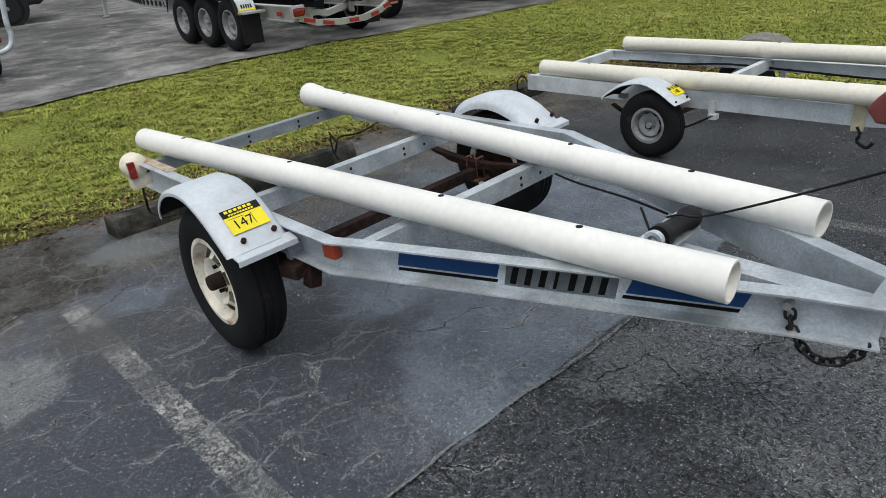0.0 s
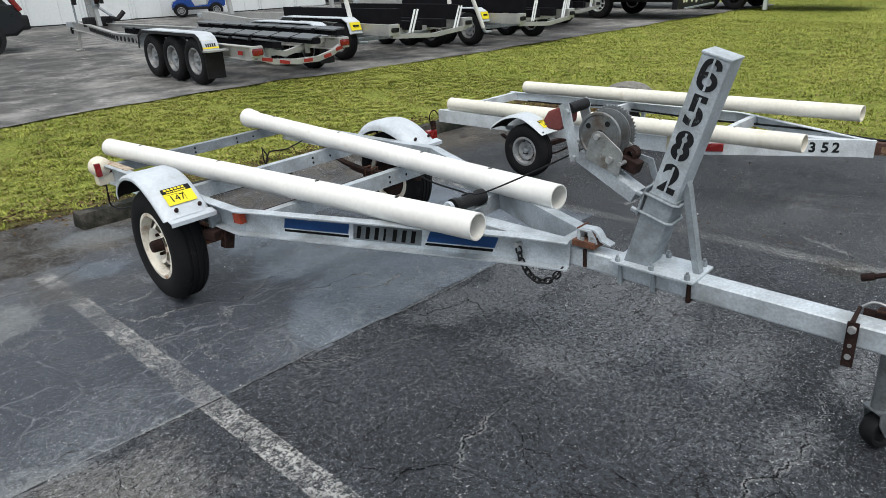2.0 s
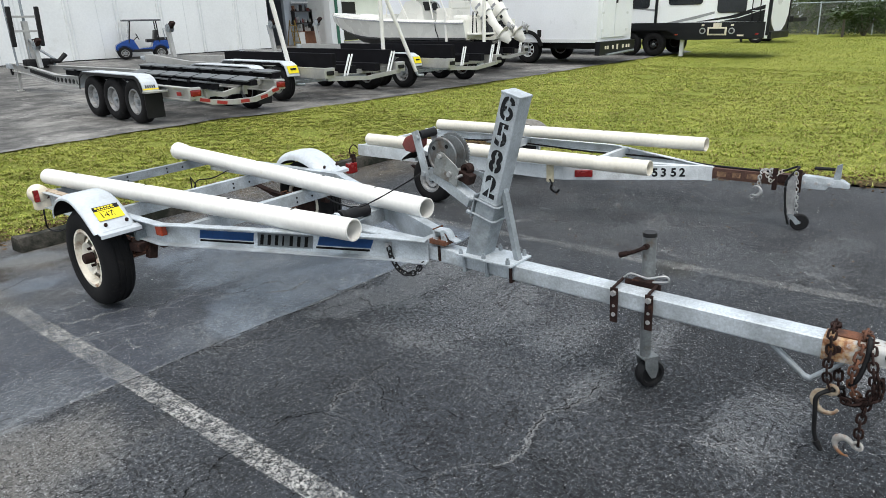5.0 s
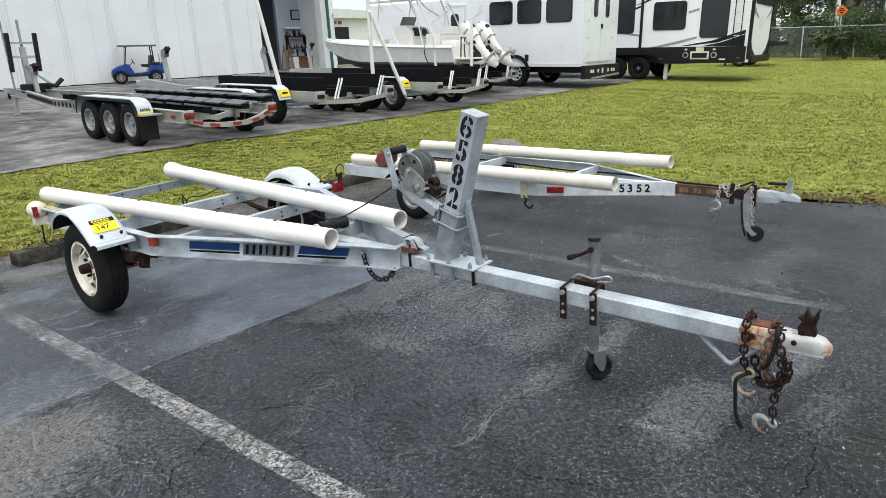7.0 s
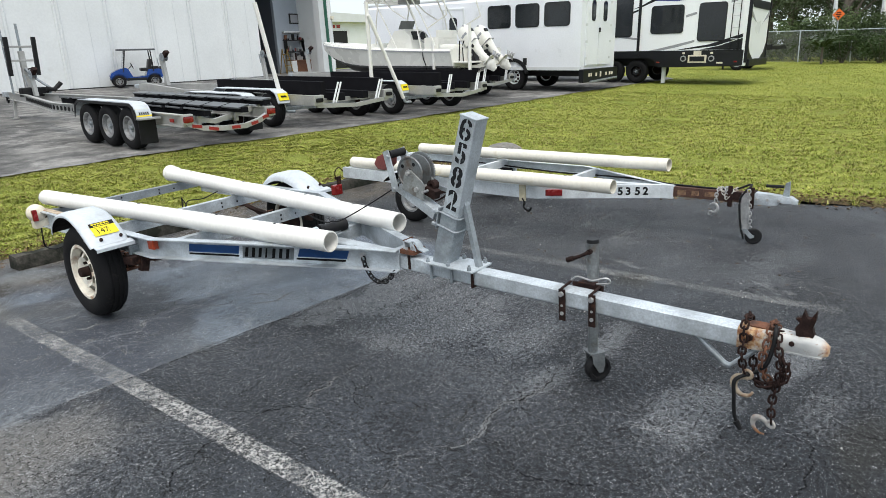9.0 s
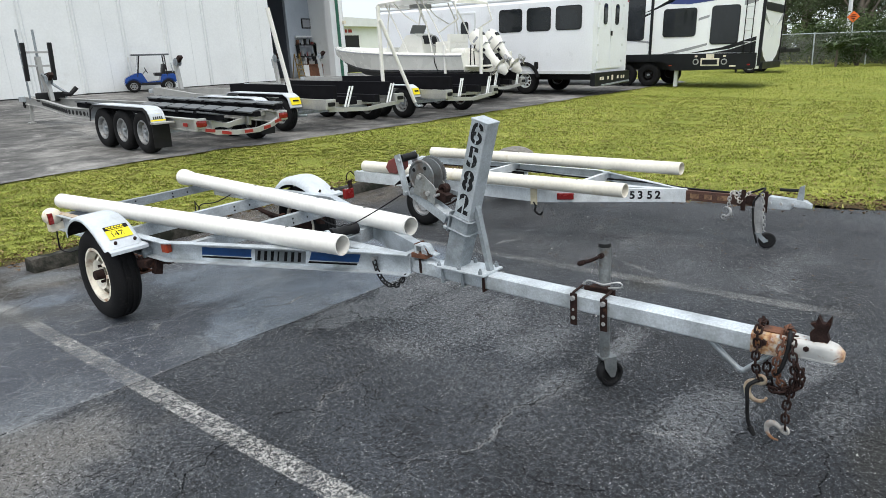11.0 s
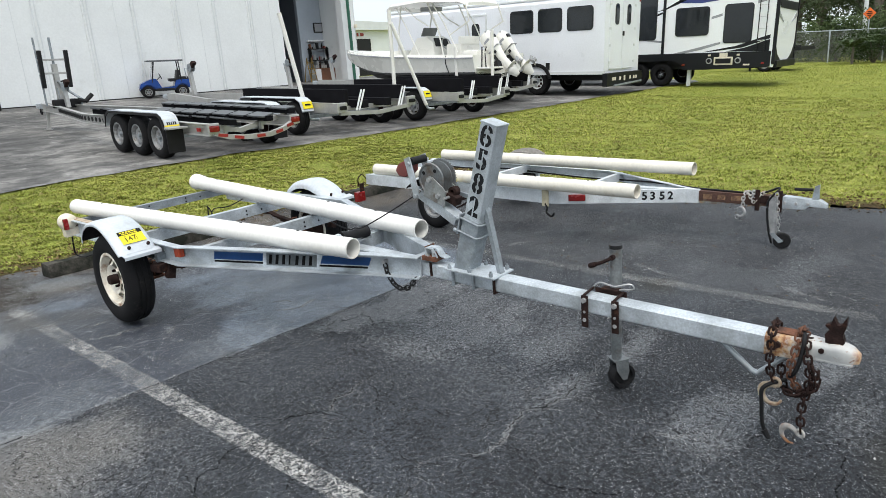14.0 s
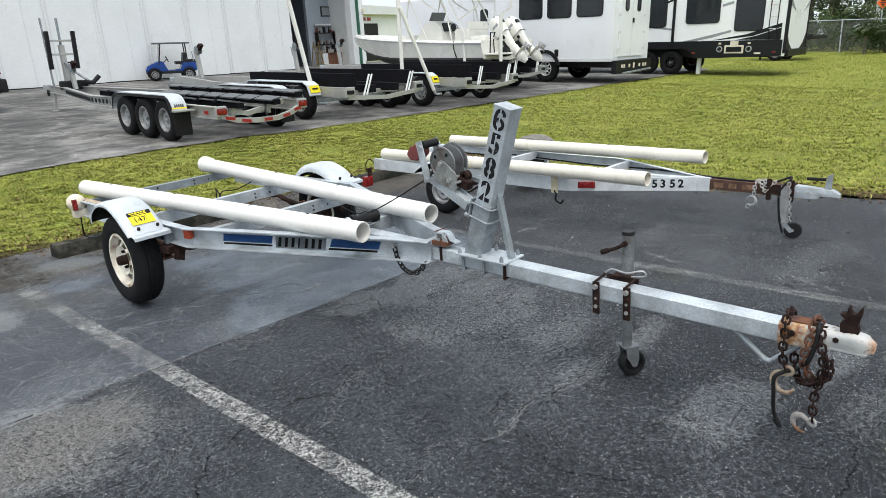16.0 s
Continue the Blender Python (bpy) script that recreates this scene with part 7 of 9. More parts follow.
    # perforated look of the front beam: round holes
    hb = bmesh.new()
    for k in range(22):
        y = 4.2 + 3.9 * k / 21
        x = -0.80 + 0.55 * max(0.0, y - 5.2) / 3.0
        z = 0.515 + 0.012 * (y - 4.2)
        cyl(hb, (x - 0.010, y, z), (x - 0.022, y, z), 0.048, seg=8)
    h = part("beam_hole", hb, BLACKP, T)
    tagged(h, kind="stuff")
    part("jack", B((-0.12, 9.5, 0.30), (0.07, 0.07, 0.62), 0.01, (0, 6, 0)), ALU, T)
    part("jack_foot", B((-0.16, 9.5, 0.02), (0.16, 0.16, 0.03), 0.005), ALU, T)
    part("coupler", B((0, 10.15, 0.60), (0.16, 0.5, 0.14), 0.03), GALV, T)
    part("cable_coil", rod([(0.02 * math.sin(k), 10.25 + 0.12 * math.cos(k * 0.9), 0.52 + 0.14 * math.sin(k * 0.9)) for k in range(15)], 0.018, 6), BLACK, T)
    # mast with two padded uprights
    part("mast", B((0.07, 8.9, 1.1), (0.12, 0.12, 1.15), 0.01), ALU, T)
    part("thin_mast", C((0.07, 8.9, 1.6), (0.07, 8.9, 2.32), 0.03, seg=10), GALV_DULL, T)
    part("thin_mast", C((-0.28, 8.9, 0.65), (-0.30, 8.9, 2.32), 0.025, seg=10), GALV_DULL, T)
    for z in (1.45, 1.78):
        part("mast_bar", B((0.02, 8.86, z), (0.66, 0.05, 0.05), 0.006), ALU, T)
    for x in (-0.26, 0.36):
        part("upright_pad", B((x, 8.82, 1.55), (0.09, 0.10, 0.92), 0.02, (0, 2, 0)), BLACK, T)
    part("keel_pad", B((0.05, 8.5, 0.70), (0.60, 0.30, 0.22), 0.06), BLACK, T)
    bm = bmesh.new()
    rod([(0.30, 8.25, 0.60), (0.36, 8.25, 0.78), (0.14, 8.6, 1.05), (0.08, 8.85, 1.25)], 0.035, 8, bm)
    part("bow_arm", bm, GALV_DULL, T)
    part("bow_roller", rod([(0.24, 8.22, 0.78), (0.42, 8.22, 0.74), (0.60, 8.22, 0.90)], 0.055, 10), BLACK, T)
    part("crank", rod([(0.05, 8.84, 1.22), (0.22, 8.84, 1.26), (0.24, 8.80, 1.26)], 0.02, 6), BLACK, T)
    winch_stand(T, 8.3, 0.6, 0.0001 + 0.5)


triple_trailer()


def bunk_trailer(x, y0, label, tag=True, post_y=8.0, bunk_z=0.90, poles=(), wide=1.0):
    T = thing("bunk_trailer", stand(x, y0) @ Matrix.Diagonal((wide, 1, 1, 1)), label, "trailer", "yard trailers")
    for s in (-1, 1):
        bm = bmesh.new()
        sweep(bm, [(s * 0.92, 0.0, 0.55), (s * 0.92, 5.0, 0.57), (s * 0.10, 8.4, 0.60), (s * 0.05, 9.0, 0.60)], [(-0.04, -0.10), (0.04, -0.10), (0.04, 0.10), (-0.04, 0.10)])
        part("side_beam", bm, ALU, T)
        for k in range(3):
            wheel(T, (s * 1.12, 1.15 + 0.78 * k, 0.345), 0.345, 0.215, 0.195, RIM_G, s, 0)
        bm = bmesh.new()
        prof = [(0.72, 0.50), (0.80, 0.70), (0.95, 0.77), (2.95, 0.77), (3.1, 0.68), (3.15, 0.50)]
        prism(bm, prof + [(yy + (0.012 if yy < 2 else -0.012), z - 0.016) for yy, z in prof[::-1]], "x", s * 0.98, s * 1.25)
        f = part("fender", bm, FENDER, T)
        if s < 0 and tag:
            part("tag", B((-1.10, 0.755, 0.62), (0.22, 0.012, 0.15), 0, (-22, 0, 0)), YELLOW, f, "yellow lot tag")
            part("tag_bar", B((-1.10, 0.745, 0.63), (0.12, 0.012, 0.03), 0, (-22, 0, 0)), INK, f)
        bk = part("bunk", B((s * 0.72, 1.85, bunk_z), (0.10, 3.7, 0.29), 0.015), CARPET, T, "black carpeted bunk")
        for y in (0.5, 2.0, 3.6):
            part("bunk_bracket", B((s * 0.72, y, bunk_z - 0.24), (0.06, 0.10, 0.25)), ALU, bk)
        low = part("inner_bunk", B((s * 0.30, 1.45, bunk_z - 0.18), (0.14, 3.0, 0.16), 0.015), CARPET, T, "low black carpeted inner bunk")
        for y in (0.45, 1.7):
            part("bunk_bracket", B((s * 0.30, y, bunk_z - 0.26), (0.05, 0.08, 0.10)), ALU, low)
        lamp = part("lamp_box", B((s * 0.90, -0.04, 0.56), (0.24, 0.10, 0.20), 0.02), ALU, T)
        part("lamp_hole", B((s * 0.90, -0.095, 0.56), (0.15, 0.012, 0.08), 0.03), BLACKP, lamp)
        bm = bmesh.new()
        for dx in (0.0, 0.07):
            rod([(s * 0.55 + dx, -0.06, 0.48), (s * 0.55 + dx + 0.20, 0.0, 0.88)], 0.018, 8, bm)
        part("side_guide", bm, TRIM_W, T)
    bm = bmesh.new()
    sweep(bm, [(-0.92, -0.02, 0.45), (0, -0.10, 0.40), (0.92, -0.02, 0.47)], [(-0.035, -0.04), (0.035, -0.04), (0.035, 0.04), (-0.035, 0.04)])
    part("bumper", bm, ALU, T)
    for y in (0.4, 1.7, 3.2, 4.7):
        part("cross_beam", B((0, y, 0.50), (1.8, 0.09, 0.09)), ALU, T)
    for k in range(3):
        part("axle", B((0, 1.15 + 0.78 * k, 0.33), (2.0, 0.07, 0.07)), GALV_DULL, T)
    part("jack", B((0, 8.6, 0.30), (0.07, 0.07, 0.60), 0.01), ALU, T)
    part("coupler", B((0, 9.15, 0.60), (0.14, 0.4, 0.12), 0.03), GALV, T)
    winch_stand(T, post_y, 0.65, 0.75)
    for i, (a, b) in enumerate(poles):
        g = part("guide_pole", C(a, b, 0.042, seg=14), PVC, T, "tall white guide pole", smooth=40)
        part("guide_elbow", rod(curve([(a[0] + (0.25 if a[0] < 0 else -0.25), a[1], a[2] - 0.10), (a[0] + (0.06 if a[0] < 0 else -0.06), a[1], a[2] - 0.08), (a[0], a[1], a[2] + 0.02)], 5), 0.03, 8), GALV, g, smooth=60)
    return T


bunk_trailer(8.94, 8.35, "aluminium bunk trailer with black carpeted bunks and guide poles", True, 7.6, 0.77, [((-0.945, 1.0, 0.38), (-1.27, 1.15, 2.44)), ((0.937, 0.45, 0.50), (0.885, 0.45, 2.50))], 1.11)
bunk_trailer(11.85, 7.75, "aluminium bunk trailer with black bunks and leaning guide pole", True, 7.6, 0.80, [((-1.22, 0.7, 0.38), (-1.93, 1.0, 2.20)), ((1.10, 0.5, 0.50), (1.10, 0.5, 2.05))])
bunk_trailer(15.3, 9.2, "aluminium trailer that carries a white boat", False, 8.2, 0.74, [((-1.18, 1.2, 0.60), (-1.25, 1.2, 1.65))])


# ---- boat ----
def boat():
    Bt = thing("motor_boat", stand(15.3, 9.75), "white centre-console boat with two outboards on a trailer", "boat")
    L = 6.7
    hull, low = [], []
    for i in range(15):
        t = i / 14
        y = L * t
        hb = 1.22 * (1 - max(0, (t - 0.45) / 0.55) ** 2.4) + 0.015
        ch = 1.13 * (1 - max(0, (t - 0.35) / 0.65) ** 2.1) + 0.012
        gz = 1.42 + 0.30 * t ** 1.6
        cz = 0.90 + 0.55 * max(0, (t - 0.45) / 0.55) ** 2.2
        kz = 0.72 + 0.95 * max(0, (t - 0.72) / 0.28) ** 1.9
        kz = min(kz, cz - 0.02 if t < 0.97 else gz - 0.1)
        hull.append([(-hb, y, gz), (-hb - 0.03, y, gz - 0.07), (-ch, y, cz), (0, y, kz), (ch, y, cz), (hb + 0.03, y, gz - 0.07), (hb, y, gz), (hb - 0.12, y, gz - 0.01), (hb * 0.8, y, gz - 0.45 if 0.02 < t < 0.72 else gz - 0.02), (-hb * 0.8, y, gz - 0.45 if 0.02 < t < 0.72 else gz - 0.02), (-(hb - 0.12), y, gz - 0.01)])
        w = 0.42
        low.append([(-ch - (hb - ch) * 0.02 - 0.012, y, cz + 0.06), (-ch - 0.012, y, cz - 0.005), (0, y, kz - 0.015), (ch + 0.012, y, cz - 0.005), (ch + (hb - ch) * 0.02 + 0.012, y, cz + 0.06), (0, y, kz + 0.12)])
    part("hull", loft(hull), FIBRE, Bt, smooth=30)
    part("bottom_paint", loft(low[:13]), BOTTOM, Bt, "dark bottom paint", smooth=30)
    bm = bmesh.new()
    for s in (-1, 1):
        sweep(bm, [(s * (abs(h[0][0]) + 0.025), h[0][1], h[0][2] - 0.085) for h in hull], [(-0.015, -0.018), (0.015, -0.018), (0.015, 0.018), (-0.015, 0.018)])
    part("rub_rail", bm, RV_G, Bt)
    # console, windscreen, wheel, seats, cooler box
    con = part("console", loft([[(-0.42, y, 1.0), (0.42, y, 1.0), (0.40, y2, 2.02 - d), (-0.40, y2, 2.02 - d)] for y, y2, d in ((2.05, 2.25, 0.18), (2.5, 2.5, 0.0), (3.15, 2.9, 0.05), (3.6, 3.3, 0.55))]), FIBRE, Bt, smooth=30)
    part("windscreen", B((0, 2.72, 2.15), (0.66, 0.02, 0.28), 0.01, (28, 0, 0)), material("smoked_screen", (0.20, 0.21, 0.21), 0.15, 0, 0.1, 3, 0.0), con)
    part("dash", B((0, 2.24, 1.83), (0.6, 0.05, 0.26), 0.02, (-20, 0, 0)), BLACKP, con)
    bm = bmesh.new()
    sweep(bm, [(0.1 + 0.19 * math.cos(k * math.pi / 8), 2.12 + 0.06 * math.sin(k * math.pi / 8), 1.78 + 0.17 * math.sin(k * math.pi / 8)) for k in range(16)], disc(0.018, 6), (0, 1, 0), closed=True)
    part("steering_wheel", bm, CHAIN, con)
    seat = part("leaning_post", B((0, 1.35, 1.38), (0.95, 0.55, 0.75), 0.06), FIBRE, Bt)
    part("backrest", B((0, 1.12, 1.84), (0.9, 0.12, 0.24), 0.05), FIBRE, seat)
    part("stern_seat", B((0, 0.45, 1.35), (1.7, 0.55, 0.40), 0.08), FIBRE, Bt)
    part("front_seat", B((0, 3.75, 1.42), (0.7, 0.5, 0.42), 0.08), FIBRE, Bt)
    # T-top: frame and hard top
    tp = []
    for y, z, hw in ((0.55, 2.83, 0.75), (0.75, 2.93, 0.92), (2.2, 3.02, 1.0), (3.5, 2.97, 0.95), (3.8, 2.87, 0.80)):
        tp.append([(-hw, y, z - 0.05), (-hw + 0.05, y, z + 0.02), (0, y, z + 0.07), (hw - 0.05, y, z + 0.02), (hw, y, z - 0.05), (0, y, z - 0.03)])
    tt = part("hard_top", loft(tp), FIBRE, Bt, smooth=35)
    for s in (-1, 1):
        for pts in ([(s * 0.70, 3.45, 1.45), (s * 0.72, 3.35, 2.3), (s * 0.74, 3.2, 2.90)], [(s * 0.70, 2.55, 1.45), (s * 0.72, 3.0, 2.25), (s * 0.74, 3.4, 2.90)],
                    [(s * 0.70, 1.0, 1.50), (s * 0.72, 1.45, 2.3), (s * 0.74, 1.9, 2.93)], [(s * 0.70, 1.55, 1.45), (s * 0.72, 1.75, 2.3), (s * 0.74, 2.1, 2.93)],
                    [(s * 0.74, 2.1, 2.3), (s * 0.74, 2.6, 2.55), (s * 0.74, 3.0, 2.90)], [(s * 0.78, 0.6, 2.85), (s * 0.82, 0.45, 2.35), (s * 0.80, 1.2, 2.0)]):
            part("frame_tube", rod(pts, 0.021, 8), FIBRE, tt, smooth=60)
    part("radio_box", B((0, 2.6, 2.82), (0.6, 0.4, 0.12), 0.02), RV_G, tt)
    part("ladder", rod([(-0.75, -0.05, 1.5), (-0.75, -0.10, 1.62), (-0.95, -0.10, 1.62), (-0.95, -0.08, 1.05), (-0.75, -0.08, 1.05), (-0.75, -0.05, 1.45)], 0.016, 6), BLACKP, Bt)
    part("swim_platform", B((-0.72, -0.22, 1.05), (0.75, 0.5, 0.05), 0.02), FIBRE, Bt)
    part("mooring_rope", rod(curve([(-1.25, 1.0, 1.42), (-1.24, 1.02, 1.2), (-1.16, 0.98, 0.95), (-1.1, 1.0, 0.8)], 5), 0.014, 6), BLACKP, Bt)
    for x in (-0.36, 0.36):
        sec = []
        base = pose(x, -0.19, 1.24, -42, 0, 0) @ Matrix.Scale(0.88, 4)
        for z, y, hx, hy in ((0.98, -0.14, 0.09, 0.14), (0.95, -0.15, 0.14, 0.22), (0.80, -0.17, 0.170, 0.275), (0.55, -0.18, 0.165, 0.27), (0.32, -0.19, 0.145, 0.225), (0.14, -0.20, 0.10, 0.165), (-0.20, -0.22, 0.065, 0.12), (-0.46, -0.24, 0.055, 0.14)):
            sec.append([base @ Vector((hx * a, y + hy * b, z)) for a, b in [(math.cos(k * math.pi / 5) * (1 if abs(math.cos(k * math.pi / 5)) < 0.9 else 0.95), math.sin(k * math.pi / 5)) for k in range(10)]])
        mo = part("outboard", loft(sec), FIBRE, Bt, "white outboard engine, tilted up", smooth=40)
        lo = []
        for z, y, hx, hy in ((-0.44, -0.24, 0.05, 0.13), (-0.56, -0.25, 0.055, 0.15), (-0.60, -0.26, 0.075, 0.22), (-0.70, -0.27, 0.060, 0.18), (-0.90, -0.30, 0.015, 0.09)):
            lo.append([base @ Vector((hx * a, y + hy * b, z)) for a, b in disc(1, 8)])
        part("gearcase", loft(lo), FIBRE, mo, smooth=40)
        bm = bmesh.new()
        hubp = base @ Vector((0, -0.55, -0.62))
        ax = (base.to_3x3() @ Vector((0, -1, 0))).normalized()
        cyl(bm, hubp, hubp + ax * 0.14, 0.05, seg=12)
        for k in range(3):
            m = Matrix.Rotation(2 * math.pi * k / 3, 3, ax)
            q = hubp + ax * 0.07 + m @ (base.to_3x3() @ Vector((0.11, 0, 0)))
            box(bm, q, (0.15, 0.03, 0.11), 0.012, (30, math.degrees(k * 2.1), 20))
        part("propeller", bm, CHAIN, mo)
        part("cavitation_plate", B(base @ Vector((0, -0.30, -0.50)), (0.20, 0.40, 0.018), 0.004, (-42, 0, 0)), FIBRE, mo)
        part("cowl_band", B(base @ Vector((0, -0.17, 0.93)), (0.20, 0.30, 0.05), 0.012, (-42, 0, 0)), RV_G, mo)
        part("tilt_tube", rod([base @ Vector((-0.13, 0.02, 0.02)), base @ Vector((0.13, 0.02, 0.02))], 0.035, 10), CHAIN, mo)
        part("engine_stripe", B(base @ Vector((-0.152, -0.17, 0.66)), (0.012, 0.22, 0.07), 0.004, (-42, 0, 0)), RV_G, mo)
        part("cowl_vent", B(base @ Vector((-0.02, -0.435, 0.66)), (0.13, 0.05, 0.10), 0.01, (-42, 0, 0)), RV_B, mo)
        part("cowl_seam", B(base @ Vector((0, -0.19, 0.32)), (0.262, 0.41, 0.016), 0.004, (-42, 0, 0)), RV_G, mo)
        part("cowl_badge", B(base @ Vector((-0.125, -0.19, 0.20)), (0.012, 0.08, 0.09), 0.004, (-42, 0, 0)), RV_B, mo)
        part("swivel_bracket", B(base @ Vector((0, 0.06, -0.05)), (0.22, 0.16, 0.42), 0.02, (-20, 0, 0)), RV_B, mo)


boat()


# ---- coach trailer ----
def rounded(c, s, face, r):
    """A slab with rounded corners in the plane of a side (x) or rear (y) wall."""
    w, h = (s[1] if face == "x" else s[0]) / 2, s[2] / 2
    t = (s[0] if face == "x" else s[1]) / 2
    u0 = c[1] if face == "x" else c[0]
    poly = []
    for sx, sz, a0 in ((1, 1, 0), (-1, 1, 90), (-1, -1, 180), (1, -1, 270)):
        for k in range(5):
            a = radians(a0 + 22.5 * k)
            poly.append((u0 + sx * (w - r) + r * math.cos(a), c[2] + sz * (h - r) + r * math.sin(a)))
    v = c[0] if face == "x" else c[1]
    return prism(bmesh.new(), poly, face, v - t, v + t)


def pane(T, name, c, s, mat=GLASS, frame_mat=RV_B, face="x", rim=0.03, r=0.09):
    """A window: a rounded dark frame with a pane set in it."""
    big = (s[0], s[1] + rim * 2, s[2] + rim * 2) if face == "x" else (s[0] + rim * 2, s[1], s[2] + rim * 2)
    w = part(name, rounded(c, big, face, r + rim * 0.7), frame_mat, T)
    off = Vector((-0.008, 0, 0)) if face == "x" else Vector((0, -0.008, 0))
    part("pane", rounded(Vector(c) + off, s, face, r), mat, w)
    return w


def coach():
    T = thing("coach_trailer", stand(19.3, 7.84), "white coach-bodied trailer with tinted windows and rear doors", "trailer", "large white vehicles")
    h0, h1, hw, Ln = 0.66, 2.98, 1.2, 9.2
    bm = bmesh.new()
    prof = [(-hw, h0), (hw, h0), (hw, h1 - 0.12), (hw - 0.10, h1), (-hw + 0.10, h1), (-hw, h1 - 0.12)]
    prism(bm, prof, "y", 0.0, Ln)
    part("body", bm, COACH_W, T)
    part("roof_rail", B((-hw + 0.08, Ln / 2, h1 + 0.015), (0.06, Ln, 0.05), 0.01), TRIM_W, T)
    part("roof_unit", B((0, 4.6, h1 + 0.10), (0.9, 0.9, 0.20), 0.04), TRIM_W, T)
    for y0, y1 in ((0.42, 1.28), (1.52, 2.36), (2.60, 3.46)):
        pane(T, "window", (-hw - 0.004, (y0 + y1) / 2, 2.34), (0.02, y1 - y0, 0.66))
    d = part("side_door", B((-hw - 0.01, 4.95, 1.72), (0.03, 0.86, 2.0), 0.01), COACH_W, T)
    pane(d, "door_window", (-hw - 0.028, 4.95, 2.08), (0.012, 0.30, 0.60), rim=0.02)
    for yy in (4.50, 5.40):
        part("door_trim", B((-hw - 0.014, yy, 1.65), (0.05, 0.05, 1.98)), TRIM_W, d)
    part("door_trim", B((-hw - 0.014, 4.95, 2.66), (0.05, 0.95, 0.05)), TRIM_W, d)
    # rear: double doors with hinges, lamps, black bumper with ramp
    for s in (-1, 1):
        dr = part("rear_door", B((s * 0.42 - 0.1, -0.02, 1.86), (0.80, 0.05, 2.15), 0.015), COACH_W, T)
        pane(dr, "door_window", (s * 0.42 - 0.1 + s * -0.02, -0.05, 2.42), (0.20, 0.014, 0.56), face="y", rim=0.03, r=0.09)
        for z in (1.0, 1.5, 2.0, 2.7):
            part("hinge", B((s * 0.83 - 0.1, -0.05, z), (0.10, 0.03, 0.07), 0.006), TRIM_W, dr)
        part("corner_lamp", B((s * 1.12, -0.02, 2.85), (0.07, 0.03, 0.05), 0.008), RED, T)
    part("door_latch", B((-0.06, -0.06, 1.85), (0.07, 0.04, 0.14), 0.01), BLACKP, T)
    part("drip_rail", B((-0.1, -0.03, 2.97), (1.75, 0.07, 0.04), 0.008), TRIM_W, T)
    bm = B((0, -0.06, 0.48), (2.44, 0.16, 0.40), 0.01)
    bp = part("bumper", bm, RV_B, T)
    for x in (-0.85, -0.70, -0.35, -0.05, 0.35, 0.62, 0.78):
        part("lamp", B((x, -0.148, 0.50), (0.09, 0.02, 0.10 if abs(x) > 0.1 else 0.16), 0.01), PLASTIC_W, bp)
    part("tow_bar", B((0.05, -0.22, 0.33), (1.9, 0.06, 0.05), 0.01, (0, -2, 0)), GALV_DULL, bp)
    part("skirt", B((-hw - 0.006, 4.4, h0 + 0.04), (0.02, Ln - 0.3, 0.10), 0.004), TRIM_W, T)
    part("vent", B((-hw - 0.012, 2.0, 0.92), (0.02, 0.14, 0.22), 0.005), BLACKP, T)
    for s in (-1, 1):
        wheel(T, (s * 1.05, 2.45, 0.43), 0.43, 0.27, 0.23, TRIM_W, s, 8)
        bm = bmesh.new()
        arc = [radians(12 + 13 * i) for i in range(13)]
        prism(bm, [(2.45 + 0.60 * math.cos(a), 0.43 + 0.60 * math.sin(a)) for a in arc] + [(2.45 + 0.49 * math.cos(a), 0.43 + 0.49 * math.sin(a)) for a in arc[::-1]], "x", s * 1.17, s * 1.25)
        part("wheel_arch", bm, BLACKP, T)
    part("underframe", B((0, 4.6, 0.55), (1.6, 8.8, 0.20)), BLACKP, T)
    part("drawbar", B((0, 10.0, 0.55), (0.15, 1.8, 0.16)), BLACKP, T)
    part("jack", B((0, 10.4, 0.25), (0.1, 0.1, 0.6)), BLACKP, T)


coach()


